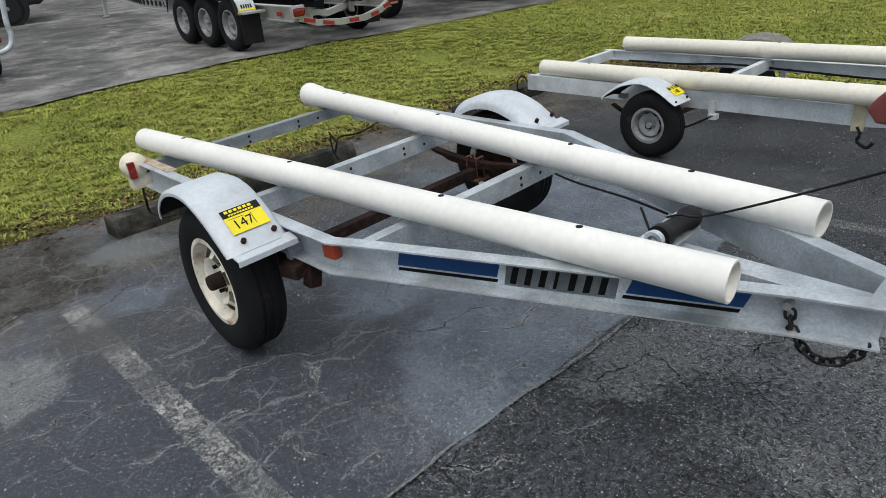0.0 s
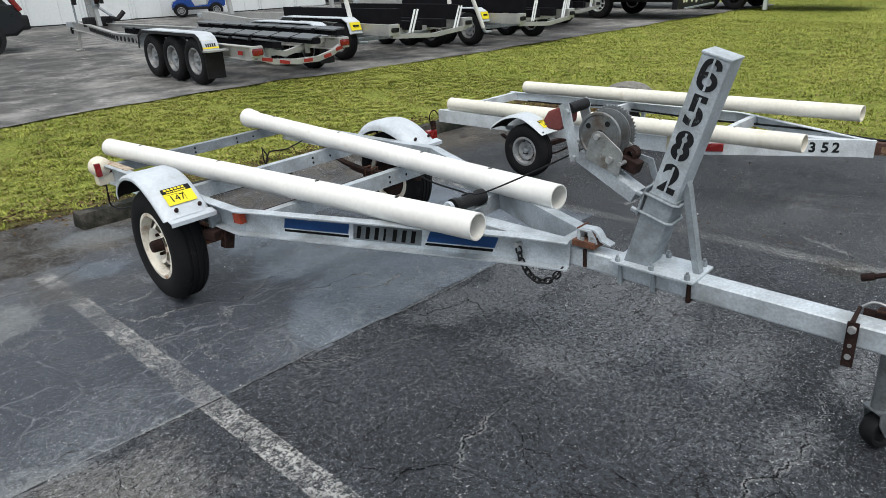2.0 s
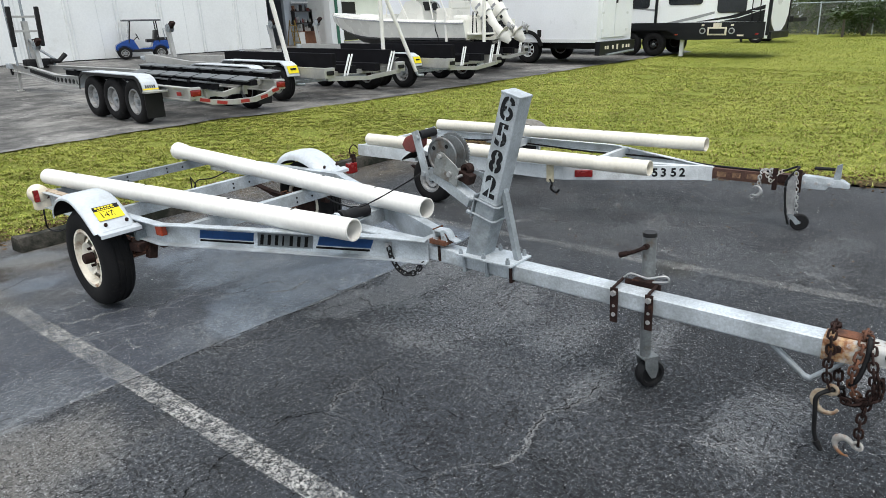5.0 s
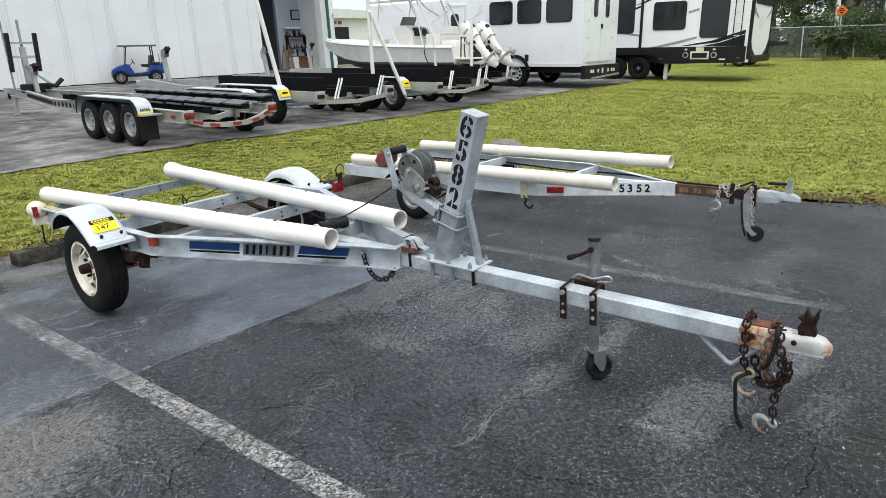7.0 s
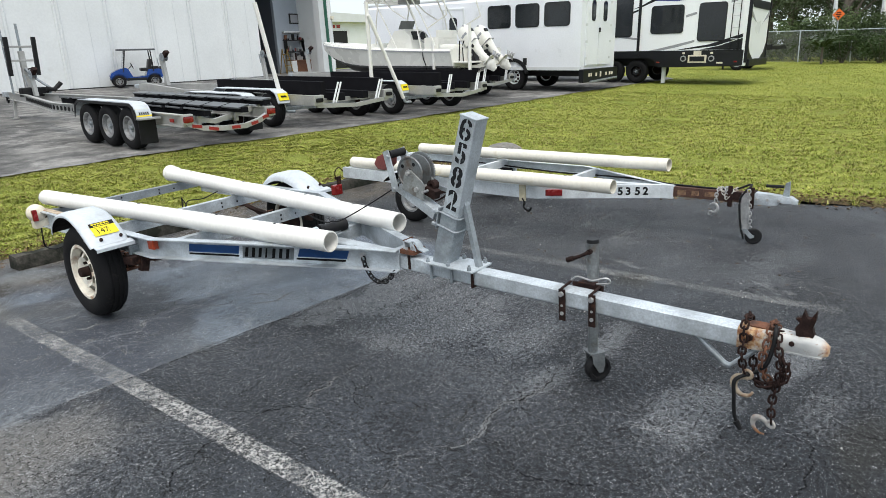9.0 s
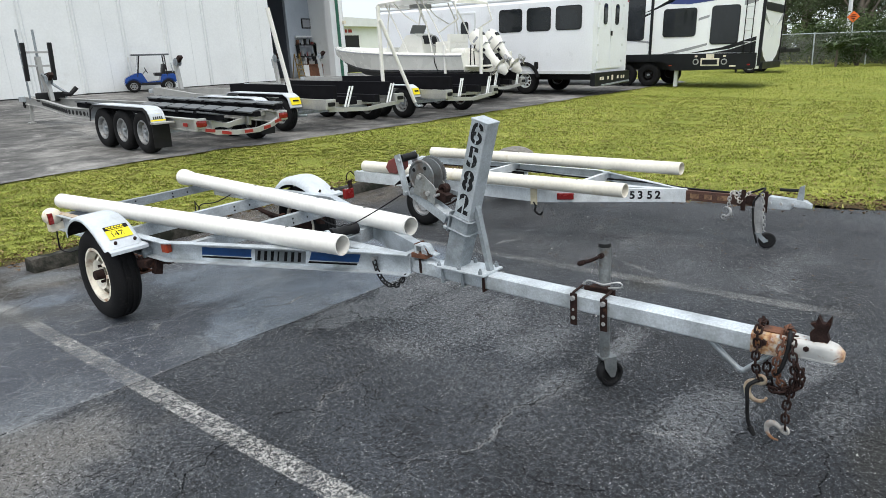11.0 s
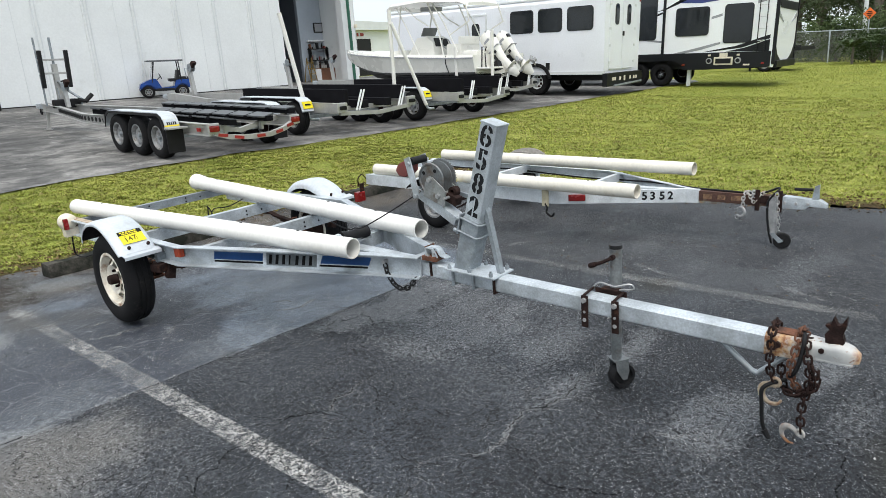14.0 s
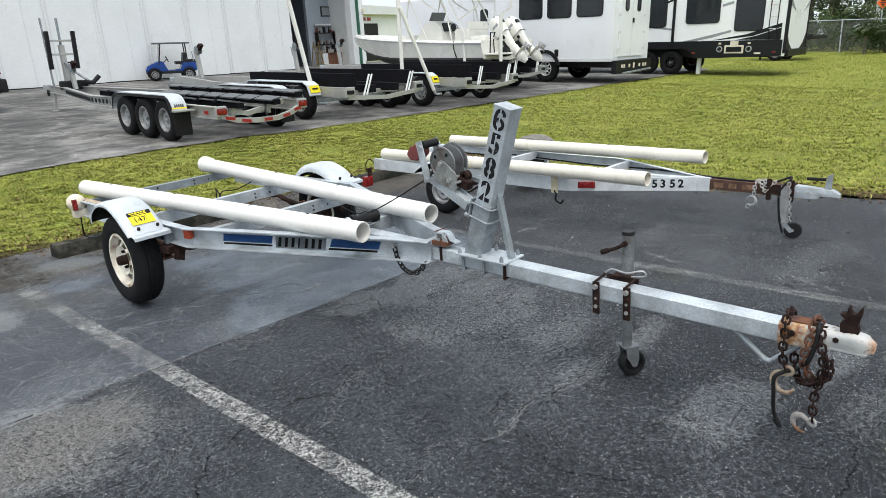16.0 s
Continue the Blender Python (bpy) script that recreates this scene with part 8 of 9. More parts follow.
# ---- fifth-wheel caravan ----
def caravan():
    T = thing("caravan", stand(23.7, 4.2), "white and black fifth-wheel caravan with tinted windows", "caravan", "large white vehicles")
    hw, Ln, z0, zs, z1 = 1.15, 11.5, 0.62, 1.10, 3.75
    bm = bmesh.new()
    prism(bm, [(-hw, zs), (hw, zs), (hw, z1 - 0.1), (hw - 0.1, z1), (-hw + 0.1, z1), (-hw, z1 - 0.1)], "y", 0.12, Ln)
    part("body", bm, RV_W, T)
    bm = bmesh.new()
    prism(bm, [(0.08, 0.62), (2.2, 0.55), (2.9, 0.55), (3.05, 0.78), (3.3, 0.86), (5.1, 0.86), (5.4, 0.78), (5.6, 0.55), (Ln, 0.55), (Ln, zs + 0.01), (0.08, zs + 0.01)], "x", -hw - 0.02, -hw + 0.08)
    part("skirt", bm, RV_B, T, "black lower skirt")
    bm = bmesh.new()
    prism(bm, [(0.08, 0.62), (Ln, 0.55), (Ln, zs), (0.08, zs)], "x", hw - 0.08, hw + 0.02)
    part("skirt", bm, RV_B, T)
    part("underframe", B((0, 6, 0.72), (1.7, 11, 0.3)), BLACKP, T)
    for y0, y1, za, zb in ((3.97, 4.66, 1.62, 3.0), (2.14, 3.24, 1.70, 2.58), (0.74, 1.60, 1.42, 2.60)):
        pane(T, "window", (-hw - 0.006, (y0 + y1) / 2, (za + zb) / 2), (0.03, y1 - y0, zb - za), rim=0.025)
    part("slide_edge", B((-hw - 0.02, 3.68, 2.3), (0.05, 0.09, 2.7), 0.01), RV_B, T)
    # sweeping graphics, each a thin raised decal
    def swoosh(pts, mat):
        bm = bmesh.new()
        prism(bm, pts, "x", -hw - 0.006, -hw + 0.002)
        part("graphic", bm, mat, T)
    swoosh([(0.15, 1.62), (1.2, 1.30), (2.3, 1.13), (2.0, 1.14), (1.0, 1.24), (0.15, 1.50)], RV_B)
    swoosh([(0.15, 1.48), (0.9, 1.24), (1.5, 1.13), (0.15, 1.11)], RV_B)
    swoosh([(1.7, 1.45), (2.6, 1.25), (3.3, 1.11), (2.9, 1.11), (2.3, 1.22), (1.7, 1.38)], RV_G)
    swoosh([(1.7, 2.35), (2.05, 2.26), (2.05, 2.18), (1.7, 2.27)], RV_G)
    swoosh([(0.2, 2.85), (0.62, 2.72), (0.62, 2.58), (0.2, 2.68)], RV_G)
    swoosh([(0.75, 2.98), (1.2, 2.82), (2.4, 2.72), (3.3, 2.78), (2.6, 3.02), (1.5, 3.10)], RV_N)
    swoosh([(2.9, 3.0), (3.6, 2.66), (4.0, 2.52), (3.6, 2.60), (2.9, 2.86)], RV_B)
    swoosh([(3.75, 2.52), (3.97, 2.45), (3.97, 2.38), (3.75, 2.46)], RV_B)
    swoosh([(3.72, 1.55), (4.4, 1.63), (4.9, 1.68), (4.4, 1.58), (3.72, 1.48)], RV_G)
    swoosh([(4.2, 1.80), (4.65, 1.84), (4.6, 1.74), (4.25, 1.72)], RV_G)
    # ladder by the rear corner
    for y in (0.28, 0.52):
        part("ladder_rail", C((-hw - 0.07, y, 1.10), (-hw - 0.07, y, 3.6), 0.016, seg=8), RV_B, T)
    for k in range(6):
        part("ladder_rung", C((-hw - 0.07, 0.28, 1.45 + 0.36 * k), (-hw - 0.07, 0.52, 1.45 + 0.36 * k), 0.012, seg=6), TRIM_W, T)
    # rear cap: black frame with a white shield panel
    part("rear_cap", B((0, 0.06, 2.15), (2 * hw + 0.02, 0.14, 3.1), 0.03), RV_W, T)
    bm = bmesh.new()
    prism(bm, [(-1.08, 2.42), (-0.35, 2.05), (-0.9, 2.42), (1.08, 2.36), (1.08, 2.62), (-1.08, 2.66)][2:], "y", -0.03, 0.0)
    part("rear_graphic", bm, RV_B, T)
    for s in (-1, 1):
        bm = bmesh.new()
        prism(bm, [(s * 1.1, 0.72), (s * 1.1, 1.30), (s * 0.86, 1.0), (s * 0.30, 0.74)], "y", -0.03, 0.0)
        part("rear_graphic", bm, RV_B, T)
        bm = bmesh.new()
        prism(bm, [(s * 1.1, 2.36), (s * 1.1, 2.2), (s * 0.45, 1.98)], "y", -0.03, 0.0)
        part("rear_graphic", bm, RV_G, T)
    part("rear_edge", B((0, -0.02, 0.70), (2.2, 0.03, 0.05), 0.004), TRIM_W, T)
    bm = bmesh.new()
    prism(bm, [(-1.08, 3.45), (-0.2, 3.2), (0.9, 3.5), (1.08, 3.3), (1.08, 3.05), (0.2, 2.98), (-1.08, 3.2)], "y", -0.03, 0.0)
    part("rear_graphic", bm, RV_B, T)
    lb = bmesh.new()
    for k in range(5):
        box(lb, (-0.50 + 0.2 * k, -0.02, 2.84), (0.13, 0.02, 0.16), 0, (0, 12, 0))
    part("logo_bar", lb, RV_B, T, "black logo bars")
    for s in (-1, 1):
        part("corner_trim", B((s * (hw + 0.005), 0.0, 2.2), (0.05, 0.10, 3.0)), RV_B, T)
    part("rear_bumper", B((0, -0.03, 0.70), (2.2, 0.16, 0.22), 0.02), RV_B, T)
    part("side_lamp", B((-hw - 0.03, 0.30, 0.74), (0.03, 0.10, 0.05), 0.01), RED, T)
    part("side_lamp", B((-hw - 0.03, 2.9, 0.72), (0.03, 0.10, 0.04), 0.01), AMBER, T)
    # hatch plate with lamps on the skirt
    hp = part("step_panel", B((-hw - 0.03, 1.55, 0.83), (0.03, 0.62, 0.26), 0.02), PLASTIC_W, T)
    part("plate_recess", B((-hw - 0.045, 1.55, 0.83), (0.02, 0.50, 0.16), 0.01), RV_B, hp)
    part("plate", B((-hw - 0.035, 1.55, 1.02), (0.02, 0.26, 0.14), 0.005), PLASTIC_W, hp)
    for y in (1.08, 2.02):
        bm = bmesh.new()
        cyl(bm, (-hw - 0.02, y, 0.84), (-hw - 0.045, y, 0.84), 0.10, seg=20)
        part("round_lamp", bm, CHAIN, hp, smooth=40)
        part("lamp_glass", C((-hw - 0.04, y, 0.84), (-hw - 0.055, y, 0.84), 0.065, seg=16), RV_B, hp)
        part("small_lamp", B((-hw - 0.03, y, 1.02), (0.02, 0.09, 0.06), 0.008), PLASTIC_W, hp)
    part("vent_hatch", B((-hw - 0.03, 0.80, 0.70), (0.02, 0.20, 0.05), 0.004), PLASTIC_W, T)
    part("leveller", B((-hw + 0.2, 2.75, 0.36), (0.12, 0.12, 0.72), 0.01), TRIM_W, T)
    for s in (-1, 1):
        for y in (3.72, 4.62):
            wheel(T, (s * 1.0, y, 0.40), 0.40, 0.26, 0.21, BLACKP, s, 6)


caravan()


# ---- golf cart ----
def golf_cart():
    T = thing("golf_cart", stand(14.52, 28.9, 158) @ Matrix.Diagonal((0.92, 0.92, 0.86, 1)), "blue golf cart with dark roof and seats", "golf cart")
    # forward is +x here
    prof = [(-1.22, 0.52), (-1.24, 0.84), (-1.05, 0.93), (-0.52, 0.90), (-0.40, 0.58), (0.20, 0.52), (0.40, 0.98), (0.55, 1.02), (0.90, 0.90), (1.18, 0.74), (1.26, 0.55), (1.15, 0.44), (-0.9, 0.40)]
    bm = bmesh.new()
    prism(bm, prof, "y", -0.52, 0.52)
    part("body", bm, CART_B, T)
    part("floor", B((0.0, 0, 0.42), (1.5, 1.12, 0.14)), BLACKP, T)
    part("seat", B((-0.45, 0, 0.90), (0.5, 1.0, 0.16), 0.04), BLACKP, T)
    part("backrest", B((-0.66, 0, 1.18), (0.16, 1.0, 0.50), 0.04, (0, -10, 0)), BLACKP, T)
    part("rear_seat", B((-0.95, 0, 0.95), (0.45, 1.0, 0.22), 0.04), BLACKP, T)
    part("roof", B((-0.1, 0, 1.93), (1.75, 1.2, 0.085), 0.03), PADS, T)
    for sx, lx in ((0.62, 0.42), (-0.78, -0.74)):
        for sy in (-0.50, 0.50):
            part("roof_post", rod([(sx, sy, 0.80), (lx, sy, 1.92)], 0.030, 8), BLACKP, T)
    part("windscreen", B((0.56, 0, 1.40), (0.015, 0.98, 0.95), 0, (0, -10, 0)), material("clear_screen", (0.55, 0.58, 0.60), 0.1, 0, 0.05, 2, 0.0), T)
    bm = bmesh.new()
    sweep(bm, [(0.18 + 0.06 * math.sin(k * math.pi / 8), 0.22 + 0.17 * math.cos(k * math.pi / 8), 1.12 + 0.15 * math.sin(k * math.pi / 8)) for k in range(16)], disc(0.015, 6), (1, 0, 0.2), closed=True)
    part("steering_wheel", bm, BLACKP, T)
    part("steering_column", rod([(0.5, 0.22, 0.8), (0.2, 0.22, 1.1)], 0.02, 6), BLACKP, T)
    for x in (-0.78, 0.86):
        for s in (-1, 1):
            root = wheel(T, (0, 0, 0), 0.315, 0.24, 0.18, CHAIN, s, 6, 0, False)
            m = pose(x, s * 0.53, 0.315, 0, 0, 90)
            for o in (root, *root.children):
                o.data.transform(m)
            bm = bmesh.new()
            sweep(bm, [(x + 0.38 * math.cos(a), s * 0.54, 0.36 + 0.36 * math.sin(a)) for a in (0.2, 0.7, 1.2, 1.57, 2.0, 2.5, 2.95)], [(-0.12, -0.012), (0.12, -0.012), (0.12, 0.012), (-0.12, 0.012)], up=(0, 0.01, 1))
            part("wheel_arch", bm, CART_B, T)
    part("bumper", B((1.2, 0, 0.42), (0.06, 0.9, 0.12), 0.02), BLACKP, T)
    for s in (-1, 1):
        part("headlamp", B((1.13, s * 0.36, 0.66), (0.06, 0.18, 0.08), 0.02), PLASTIC_W, T)


golf_cart()


# ---- dark estate car ----
def suv():
    T = thing("suv", stand(2.25, 19.45), "dark grey sport utility car with red tail lamps", "car")
    hw = 0.98
    # the tail looks to +x
    secs = []
    lower = [(-2.45, 0.55), (-2.5, 0.95), (-1.3, 1.12), (1.9, 1.18), (2.25, 1.15), (2.42, 0.95), (2.48, 0.62), (2.2, 0.42), (-2.2, 0.40)]
    bm = bmesh.new()
    prism(bm, lower, "y", -hw, hw)
    bmesh.ops.bevel(bm, geom=[e for e in bm.edges if abs((e.verts[0].co - e.verts[1].co).y) < 0.1], offset=0.07, segments=3, affect="EDGES")
    part("body", bm, SUV_P, T, smooth=40)
    bm = bmesh.new()
    up = [(-1.35, 1.12, hw - 0.04), (-0.55, 1.74, hw - 0.20), (1.35, 1.80, hw - 0.20), (1.72, 1.74, hw - 0.20), (2.18, 1.15, hw - 0.05)]
    prism(bm, [(a, b) for a, b, _ in up] + [(2.18, 1.05), (-1.35, 1.05)], "y", -hw + 0.10, hw - 0.10)
    part("cabin", bm, SUV_P, T)
    for s in (-1, 1):
        for a, b in ((-0.9, 0.02), (0.10, 0.95), (1.03, 1.70)):
            bm = bmesh.new()
            top = 1.66
            prism(bm, [(a, 1.16), (b + (0.25 if b > 1.5 else 0), 1.16), (b, top), (a + (0.42 if a < -0.5 else 0), top)], "y", s * (hw - 0.105), s * (hw - 0.092))
            part("side_window", bm, GLASS, T)
        part("roof_rail", B((0.4, s * (hw - 0.26), 1.835), (2.0, 0.04, 0.05), 0.015), BLACKP, T)
        part("tail_lamp", B((2.30, s * (hw - 0.10), 1.22), (0.12, 0.16, 0.50), 0.04, (0, -28, 0)), RED, T)
        part("mirror", B((-0.95, s * (hw + 0.10), 1.2), (0.15, 0.18, 0.14), 0.04), SUV_P, T)
        for x in (-1.48, 1.48):
            root = wheel(T, (0, 0, 0), 0.39, 0.26, 0.25, RIM_G, s, 6, 0, False)
            m = pose(x, s * 0.86, 0.39, 0, 0, 90)
            for o in (root, *root.children):
                o.data.transform(m)
            bm = bmesh.new()
            cyl(bm, (x, s * (hw - 0.3), 0.42), (x, s * (hw + 0.004), 0.42), 0.46, seg=28)
            part("wheel_well", bm, BLACKP, T)
    part("rear_window", B((1.98, 0, 1.46), (0.03, 1.35, 0.5), 0.01, (0, -36, 0)), GLASS, T)
    part("rear_bumper", B((2.42, 0, 0.72), (0.28, 1.9, 0.36), 0.08), BLACKP, T)
    part("spoiler", B((1.75, 0, 1.80), (0.22, 1.3, 0.05), 0.02), SUV_P, T)


suv()


# ---- edge of another trailer ----
def left_trailer():
    T = thing("boat_trailer", stand(0.75, 9.85), "white boat trailer with red lamps and a bent guide tube", "trailer", "yard trailers")
    for s in (-1, 1):
        bm = bmesh.new()
        sweep(bm, [(s * 0.80, 0.0, 0.50), (s * 0.80, 4.2, 0.52), (s * 0.06, 6.6, 0.54)], [(-0.04, -0.08), (0.04, -0.08), (0.04, 0.08), (-0.04, 0.08)])
        part("side_beam", bm, ALU, T)
        for k in range(2):
            wheel(T, (s * 1.02, 1.05 + 0.80 * k, 0.335), 0.335, 0.20, 0.19, RIM_G, s, 0)
        bm = bmesh.new()
        prof = [(0.55, 0.48), (0.66, 0.70), (0.85, 0.80), (2.1, 0.80), (2.3, 0.70), (2.35, 0.48)]
        prism(bm, prof + [(yy + (0.012 if yy < 1.5 else -0.012), z - 0.016) for yy, z in prof[::-1]], "x", s * 0.88, s * 1.16)
        f = part("fender", bm, TRIM_W, T, "white wheel guard")
        part("tail_lamp", B((s * 1.02, 0.54, 0.52), (0.28, 0.06, 0.10), 0.01), RED, f)
        part("marker_lamp", B((s * 1.12, 0.53, 0.55), (0.05, 0.06, 0.05), 0.005), BLACKP, f)
        g = part("guide_tube", rod(curve([(s * 0.80, 0.05, 0.40), (s * 1.0, 0.02, 0.40), (s * 1.14, 0.02, 0.46), (s * 1.19, 0.02, 0.58), (s * 1.19, 0.02, 0.75), (s * 1.23, 0.02, 1.04)], 6), 0.032, 10), GALV, T, smooth=60)
        part("guide_sleeve", rod([(s * 1.23, 0.02, 1.02), (s * 1.27, 0.02, 2.3)], 0.045, 12), BLACKP, g, "black sleeve on the guide", smooth=60)
        part("bunk", B((s * 0.55, 2.0, 0.72), (0.10, 3.6, 0.12), 0.01), CARPET, T)
    part("bumper", B((0, 0.0, 0.44), (1.9, 0.08, 0.12), 0.01), TAPE_R, T)
    for y in (0.5, 1.9, 3.6):
        part("cross_beam", B((0, y, 0.48), (1.6, 0.08, 0.08)), ALU, T)
    part("jack", B((0, 6.3, 0.28), (0.07, 0.07, 0.56), 0.01), ALU, T)
    part("coupler", B((0, 6.8, 0.54), (0.14, 0.4, 0.12), 0.03), GALV, T)


left_trailer()


# ---- fence, hedge, trees ----
def fence():
    F = thing("chain_link_fence", pose(42.5, 0, 0), "grey chain-link fence with steel posts along the verge", "fence")
    mesh_mat, n, l, b = nodes_of("chain_link")
    g = Graph(n, l)
    x, y, z = g.xyz()
    u = g.math("MULTIPLY", g.math("ADD", y, z), 16.0)
    v = g.math("MULTIPLY", g.math("SUBTRACT", y, z), 16.0)
    wire = g.math("MAXIMUM", g.ramp(g.math("ABSOLUTE", g.math("SUBTRACT", g.math("FRACT", u), 0.5)), 0.07, 0.10, 1, 0), g.ramp(g.math("ABSOLUTE", g.math("SUBTRACT", g.math("FRACT", v), 0.5)), 0.07, 0.10, 1, 0))
    l.new(wire, b.inputs["Alpha"])
    b.inputs["Base Color"].default_value = (0.17, 0.175, 0.17, 1)
    b.inputs["Roughness"].default_value = 0.6
    for k in range(14):
        y0 = -22 + k * 2.6
        gz = far_z(42.5, y0)
        part("post", C((0, y0, gz - 0.05), (0, y0, gz + 1.78), 0.035, seg=10), GALV, F)
        if k < 13:
            g1 = far_z(42.5, y0 + 2.6)
            part("rail", rod([(0, y0, gz + 1.72), (0, y0 + 2.6, g1 + 1.72)], 0.024, 8), GALV, F)
            bm = bmesh.new()
            q = [bm.verts.new(p) for p in ((0.03, y0, gz + 0.02), (0.03, y0 + 2.6, g1 + 0.02), (0.03, y0 + 2.6, g1 + 1.72), (0.03, y0, gz + 1.72))]
            bm.faces.new(q)
            part("wire_mesh", bm, mesh_mat, F)


fence()
LEAF_H = material("hedge_leaf", (0.045, 0.075, 0.022), 0.6, 0, 0.45, 0.8, 0, spec=0.2)
LEAF_T = material("tree_leaf", (0.070, 0.095, 0.045), 0.6, 0, 0.5, 0.5, 0, spec=0.2)
LEAF_P = material("palm_leaf", (0.055, 0.085, 0.030), 0.55, 0, 0.4, 0.9, 0, spec=0.2)
BARK = material("bark", (0.13, 0.11, 0.09), 0.95, 0, 0.35, 4, 0.6, 30)


def foliage(name, clumps, leaf, mat, parent, seed, per=150):
    """A crown of many small leaf cards round limb ends, uneven and with gaps."""
    rng = np.random.RandomState(seed)
    V, Fc = [], []
    for c, r in clumps:
        for k in range(per):
            d = rng.normal(size=3)
            d /= np.linalg.norm(d)
            p = np.array(c) + d * r * rng.uniform(0.45, 1.08) * np.array((1, 1, 0.8))
            a, b = rng.normal(size=3), rng.normal(size=3)
            a = a / np.linalg.norm(a) * leaf * rng.uniform(0.6, 1.3)
            b = b / np.linalg.norm(b) * leaf * 0.5
            i = len(V)
            V += [tuple(p - a), tuple(p + b), tuple(p + a), tuple(p - b)]
            Fc.append((i, i + 1, i + 2, i + 3))
    me = bpy.data.meshes.new(name)
    me.from_pydata(V, [], Fc)
    me.materials.append(mat)
    ob = new(name, me)
    ob.parent = parent
    return ob


def tree(x, y, h, r, seed, label="broad green tree behind the fence", kind="tree"):
    rng = random.Random(seed)
    z = far_z(x, y)
    T = thing("tree", pose(x, y, z), label, kind, "trees behind the fence")
    bm = bmesh.new()
    def limb(pts, r0, r1):
        rings = []
        for i, p in enumerate(pts):
            q = r0 + (r1 - r0) * i / (len(pts) - 1)
            rings.append([bm.verts.new(Vector(p) + Vector((q * a, q * b, 0))) for a, b in disc(1, 7)])
        for a, b in zip(rings, rings[1:]):
            for j in range(7):
                bm.faces.new((a[j], a[(j + 1) % 7], b[(j + 1) % 7], b[j]))
    limb([(0, 0, -0.2), (0.1, 0.05, h * 0.25), (0, 0.1, h * 0.5), (0.1, 0, h * 0.75)], r * 0.10, r * 0.04)
    cl = []
    for k in range(11):
        a = rng.uniform(0, 6.283)
        rr = r * rng.uniform(0.25, 0.85)
        zz = h * rng.uniform(0.38, 0.97)
        e = (rr * math.cos(a), rr * math.sin(a), zz)
        limb([(0, 0.05, h * rng.uniform(0.25, 0.5)), (e[0] * 0.5, e[1] * 0.5, zz * 0.75), e], r * 0.035, r * 0.01)
        cl.append((e, r * rng.uniform(0.28, 0.46)))
    part("trunk", bm, BARK, T, smooth=60)
    foliage("crown", cl, 0.115, LEAF_T, T, seed, 420)


for i, (x, y, h, r) in enumerate(((52, 10.5, 7.5, 3.6), (50, 5.5, 6.0, 3.0), (54, 1.0, 8.0, 4.0), (49, -3.5, 6.5, 3.2), (60, 15, 9, 4.5), (58, -9, 8, 4), (64, 7, 9, 4.5), (56, 6.5, 8, 3.8), (57, 3.0, 8.5, 4.0), (55, -3.0, 8, 3.8), (66, 12, 10, 5), (68, 1, 10, 5), (62, -5, 9, 4.5), (70, 20, 10, 5))):
    tree(x, y, h, r, 20 + i)


def bush(x, y, w, h, seed, mat=None):
    z = far_z(x, y)
    T = thing("bush", pose(x, y, z), "dense dark green bush by the fence", "bush", "bushes by the fence")
    rng = random.Random(seed)
    bm = bmesh.new()
    for k in range(5):
        a = rng.uniform(0, 6.28)
        cyl(bm, (0, 0, -0.1), (w * 0.3 * math.cos(a), w * 0.3 * math.sin(a), h * 0.6), 0.04, 0.015, 6)
    part("stem", bm, BARK, T)
    cl = [((rng.uniform(-w, w) * 0.45, rng.uniform(-w, w) * 0.45, rng.uniform(0.2, 0.8) * h), w * rng.uniform(0.25, 0.38)) for _ in range(9)]
    foliage("leaves", cl, 0.07, mat or LEAF_H, T, seed, 380)


for i, (x, y, w, h) in enumerate(((41.2, 4.2, 2.0, 1.9), (40.6, 2.4, 2.2, 2.1), (41.0, 0.4, 2.4, 2.2), (40.8, -1.8, 2.2, 2.0), (44.5, 9.0, 2.4, 2.2), (44.5, 6.6, 2.2, 2.6), (45, 3.5, 2.6, 2.9), (44.6, 0.5, 2.6, 2.8), (44.8, -3, 2.6, 2.6), (46, 12, 2.8, 2.8))):
    bush(x, y, w, h, 60 + i)


def palm(x, y, h, seed):
    """A young palm: a short ringed trunk with arching feathered fronds."""
    rng = random.Random(seed)
    z = far_z(x, y)
    T = thing("palm", pose(x, y, z), "young green palm in front of the bushes", "palm")
    bm = bmesh.new()
    lathe(bm, [(0.001, 0), (0.07, 0), (0.06, h * 0.2), (0.045, h * 0.36), (0.001, h * 0.37)], Matrix.Identity(4), 10, closed=False)
    part("trunk", bm, BARK, T)
    for k in range(13):
        a = 2 * math.pi * k / 13 + rng.uniform(-0.2, 0.2)
        L, up = h * rng.uniform(0.55, 0.75), rng.uniform(0.4, 1.0)
        bm = bmesh.new()
        rib = None
        for i in range(12):
            t = i / 11
            p = Vector((math.cos(a) * L * t, math.sin(a) * L * t, h * 0.36 + L * (up * 1.25 * t - 1.0 * t * t)))
            v = bm.verts.new(p)
            if rib:
                for s in (-1, 1):
                    q = Vector((-math.sin(a) * s, math.cos(a) * s, -0.25))
                    w = 0.32 * math.sin(math.pi * min(t + 0.15, 1)) + 0.03
                    bm.faces.new((rib, v, bm.verts.new(p + q * w + Vector((math.cos(a), math.sin(a), 0)) * 0.14)))
            rib = v
        part("frond", bm, LEAF_P, T)


palm(39.6, 4.9, 2.4, 3)
palm(46.0, 7.6, 4.4, 4)


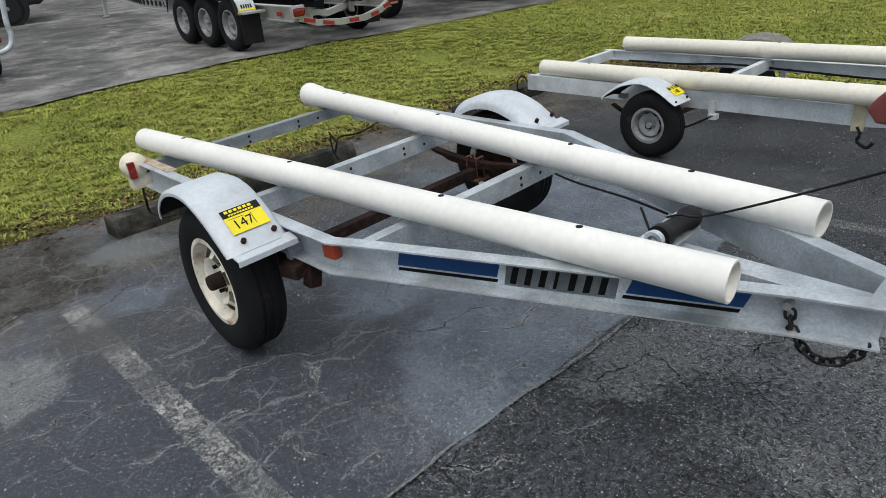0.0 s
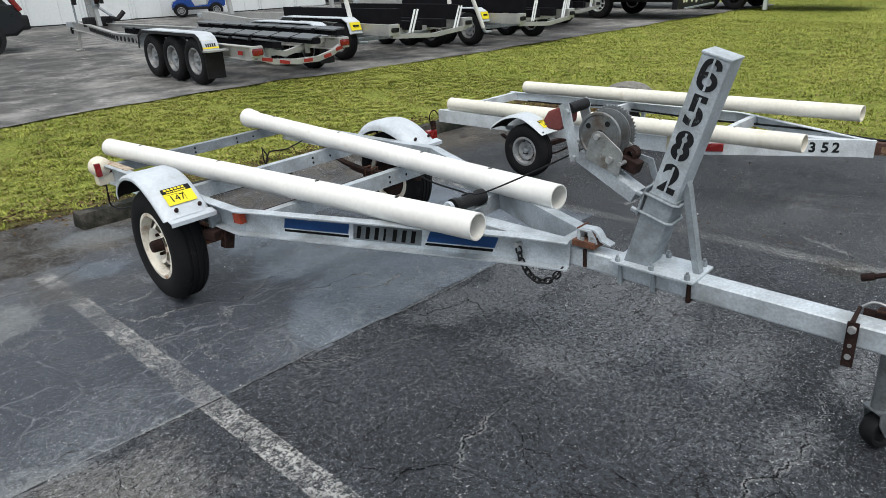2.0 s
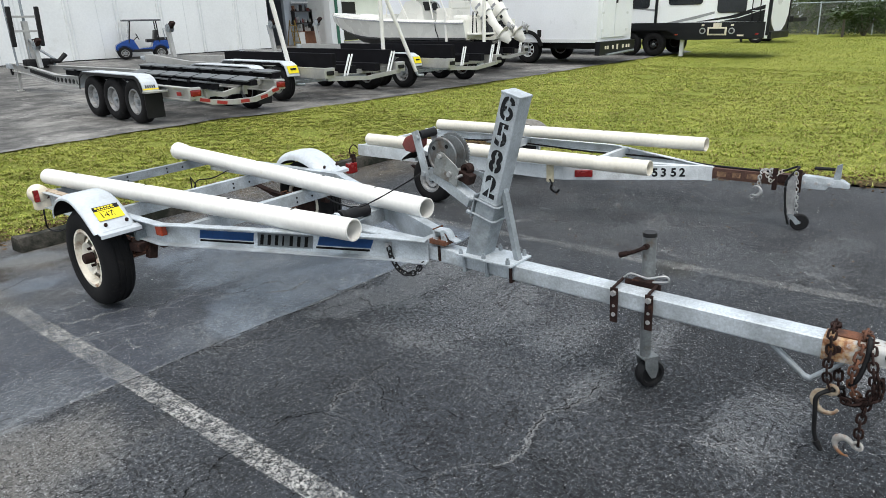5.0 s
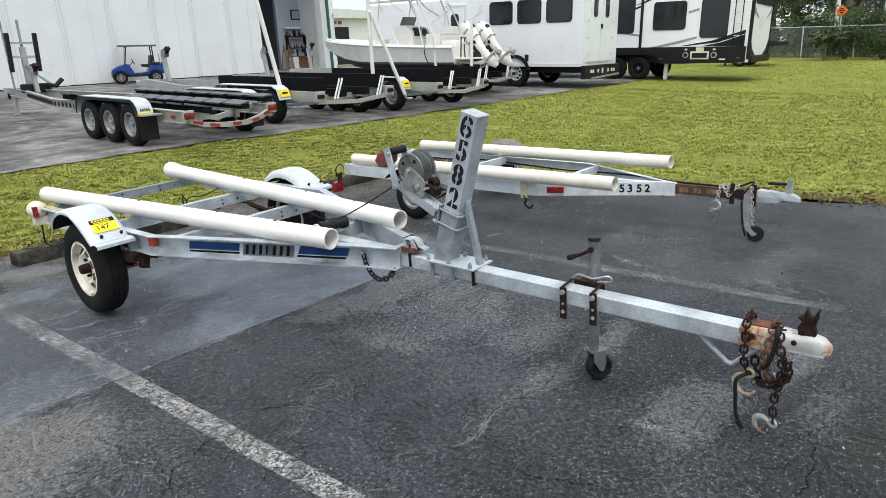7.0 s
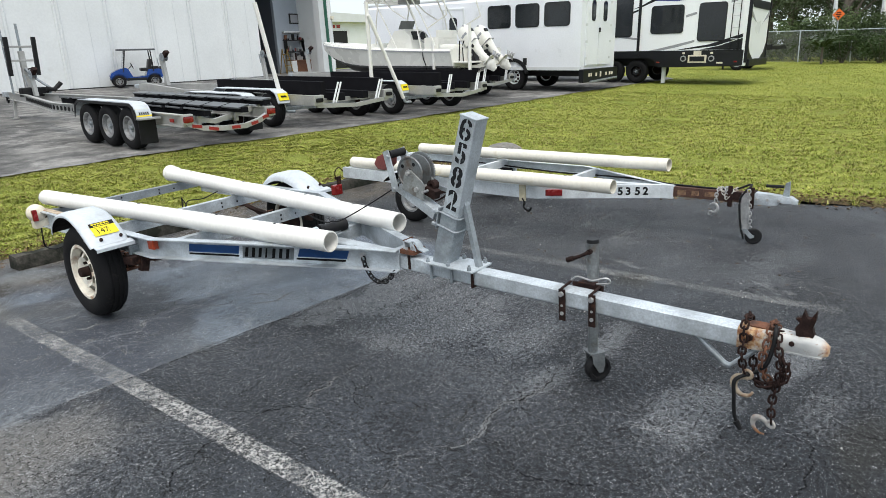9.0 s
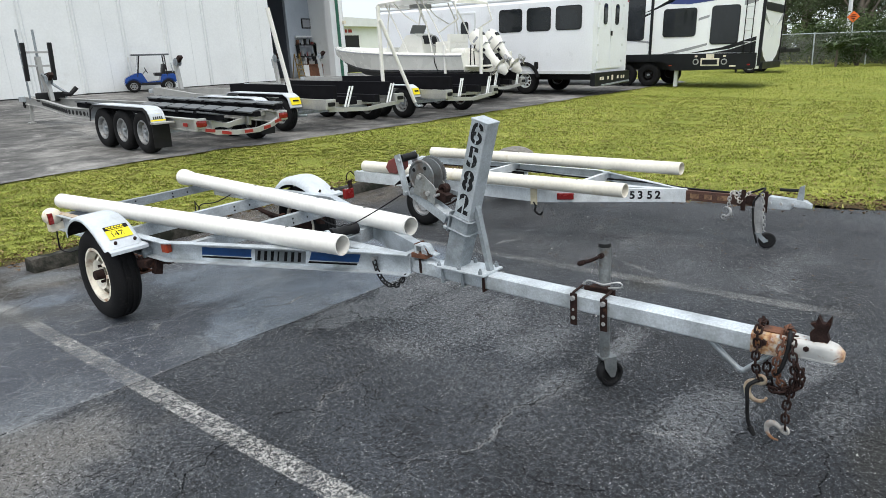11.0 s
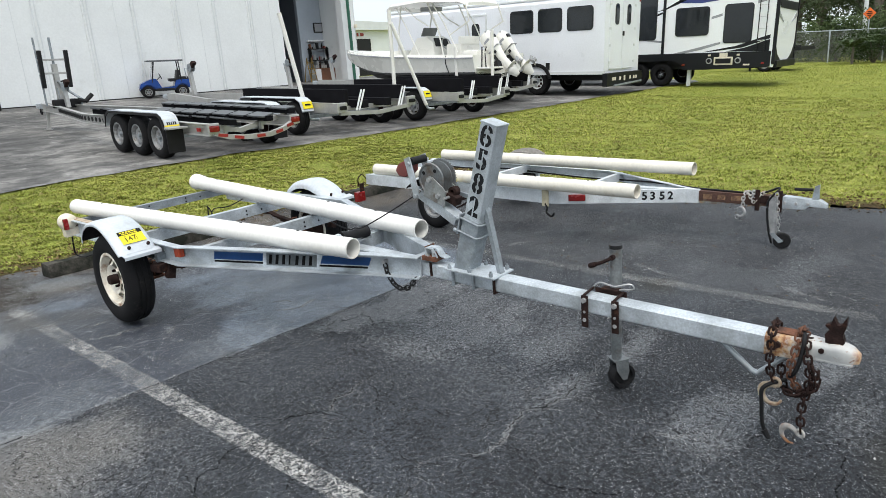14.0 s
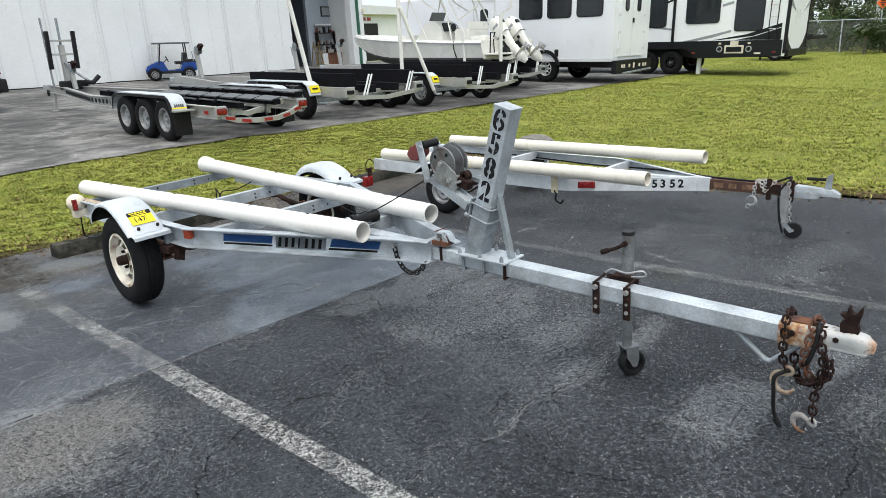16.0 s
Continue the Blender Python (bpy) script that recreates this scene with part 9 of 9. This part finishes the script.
def woods():
    """The mixed wood and the undergrowth behind the fence, too many plants to count."""
    rng = random.Random(77)
    deep = [((rng.uniform(50, 76), rng.uniform(-34, 30), 0.6 + 10.5 * rng.random() ** 1.3), rng.uniform(1.3, 2.4)) for _ in range(190)]
    tagged(foliage("woodland", deep, 0.19, LEAF_T, None, 81, 330), "dark green mixed wood behind the fence", "wood", kind="stuff")
    low = [((rng.uniform(43.4, 47.5), rng.uniform(-22, 16), rng.uniform(0.3, 2.7)), rng.uniform(0.6, 1.05)) for _ in range(150)]
    tagged(foliage("undergrowth", low, 0.095, LEAF_U, None, 82, 260), "light green undergrowth along the fence", "shrubs", kind="stuff")


LEAF_U = material("undergrowth_leaf", (0.085, 0.120, 0.045), 0.65, 0, 0.5, 0.7, 0, spec=0.2)
woods()


def sign_board():
    z = far_z(44, 4.9)
    T = thing("road_sign", pose(43.6, 4.95, z), "orange diamond warning sign beyond the fence", "sign")
    part("pole", C((0, 0, 0), (0, 0, 2.6), 0.03, seg=8), GALV, T)
    part("board", B((-0.04, 0, 2.55), (0.02, 0.45, 0.45), 0.01, (45, 0, 0)), ORANGE, T)
    bm = bmesh.new()
    for k, w in ((0.1, 0.2), (0.0, 0.28), (-0.1, 0.18)):
        box(bm, (-0.055, 0, 2.55 + k), (0.008, w, 0.05))
    part("sign_bar", bm, INK, T)
    for y in (3.2, 5.7):
        p = thing("utility_pole", pose(47, y, far_z(47, y)), "pale concrete pole beyond the fence", "pole", "poles")
        part("shaft", C((0, 0, -0.1), (0, 0, 8.5), 0.13, 0.09, 12), TRIM_W, p, smooth=60)


sign_board()


def flat_trailer():
    T = thing("flatbed_trailer", Matrix.Translation((33.5, 7.0, ground_z(33.5, 7.0))), "black flatbed trailer parked behind the caravan", "trailer")
    part("deck", B((0.3, 0, 0.95), (2.6, 2.6, 0.16), 0.01), BLACKP, T)
    part("side_rail", B((-0.95, 0, 1.05), (0.06, 2.6, 0.10), 0.01), BLACKP, T)
    for s in (-1, 1):
        wheel(T, (s * 0.85, 0.2, 0.35), 0.35, 0.2, 0.19, RIM_G, s, 0)
    part("axle", B((0, 0.2, 0.4), (1.6, 0.08, 0.08)), BLACKP, T)
    part("leg", B((0, 1.1, 0.45), (0.08, 0.08, 0.9)), BLACKP, T)


flat_trailer()
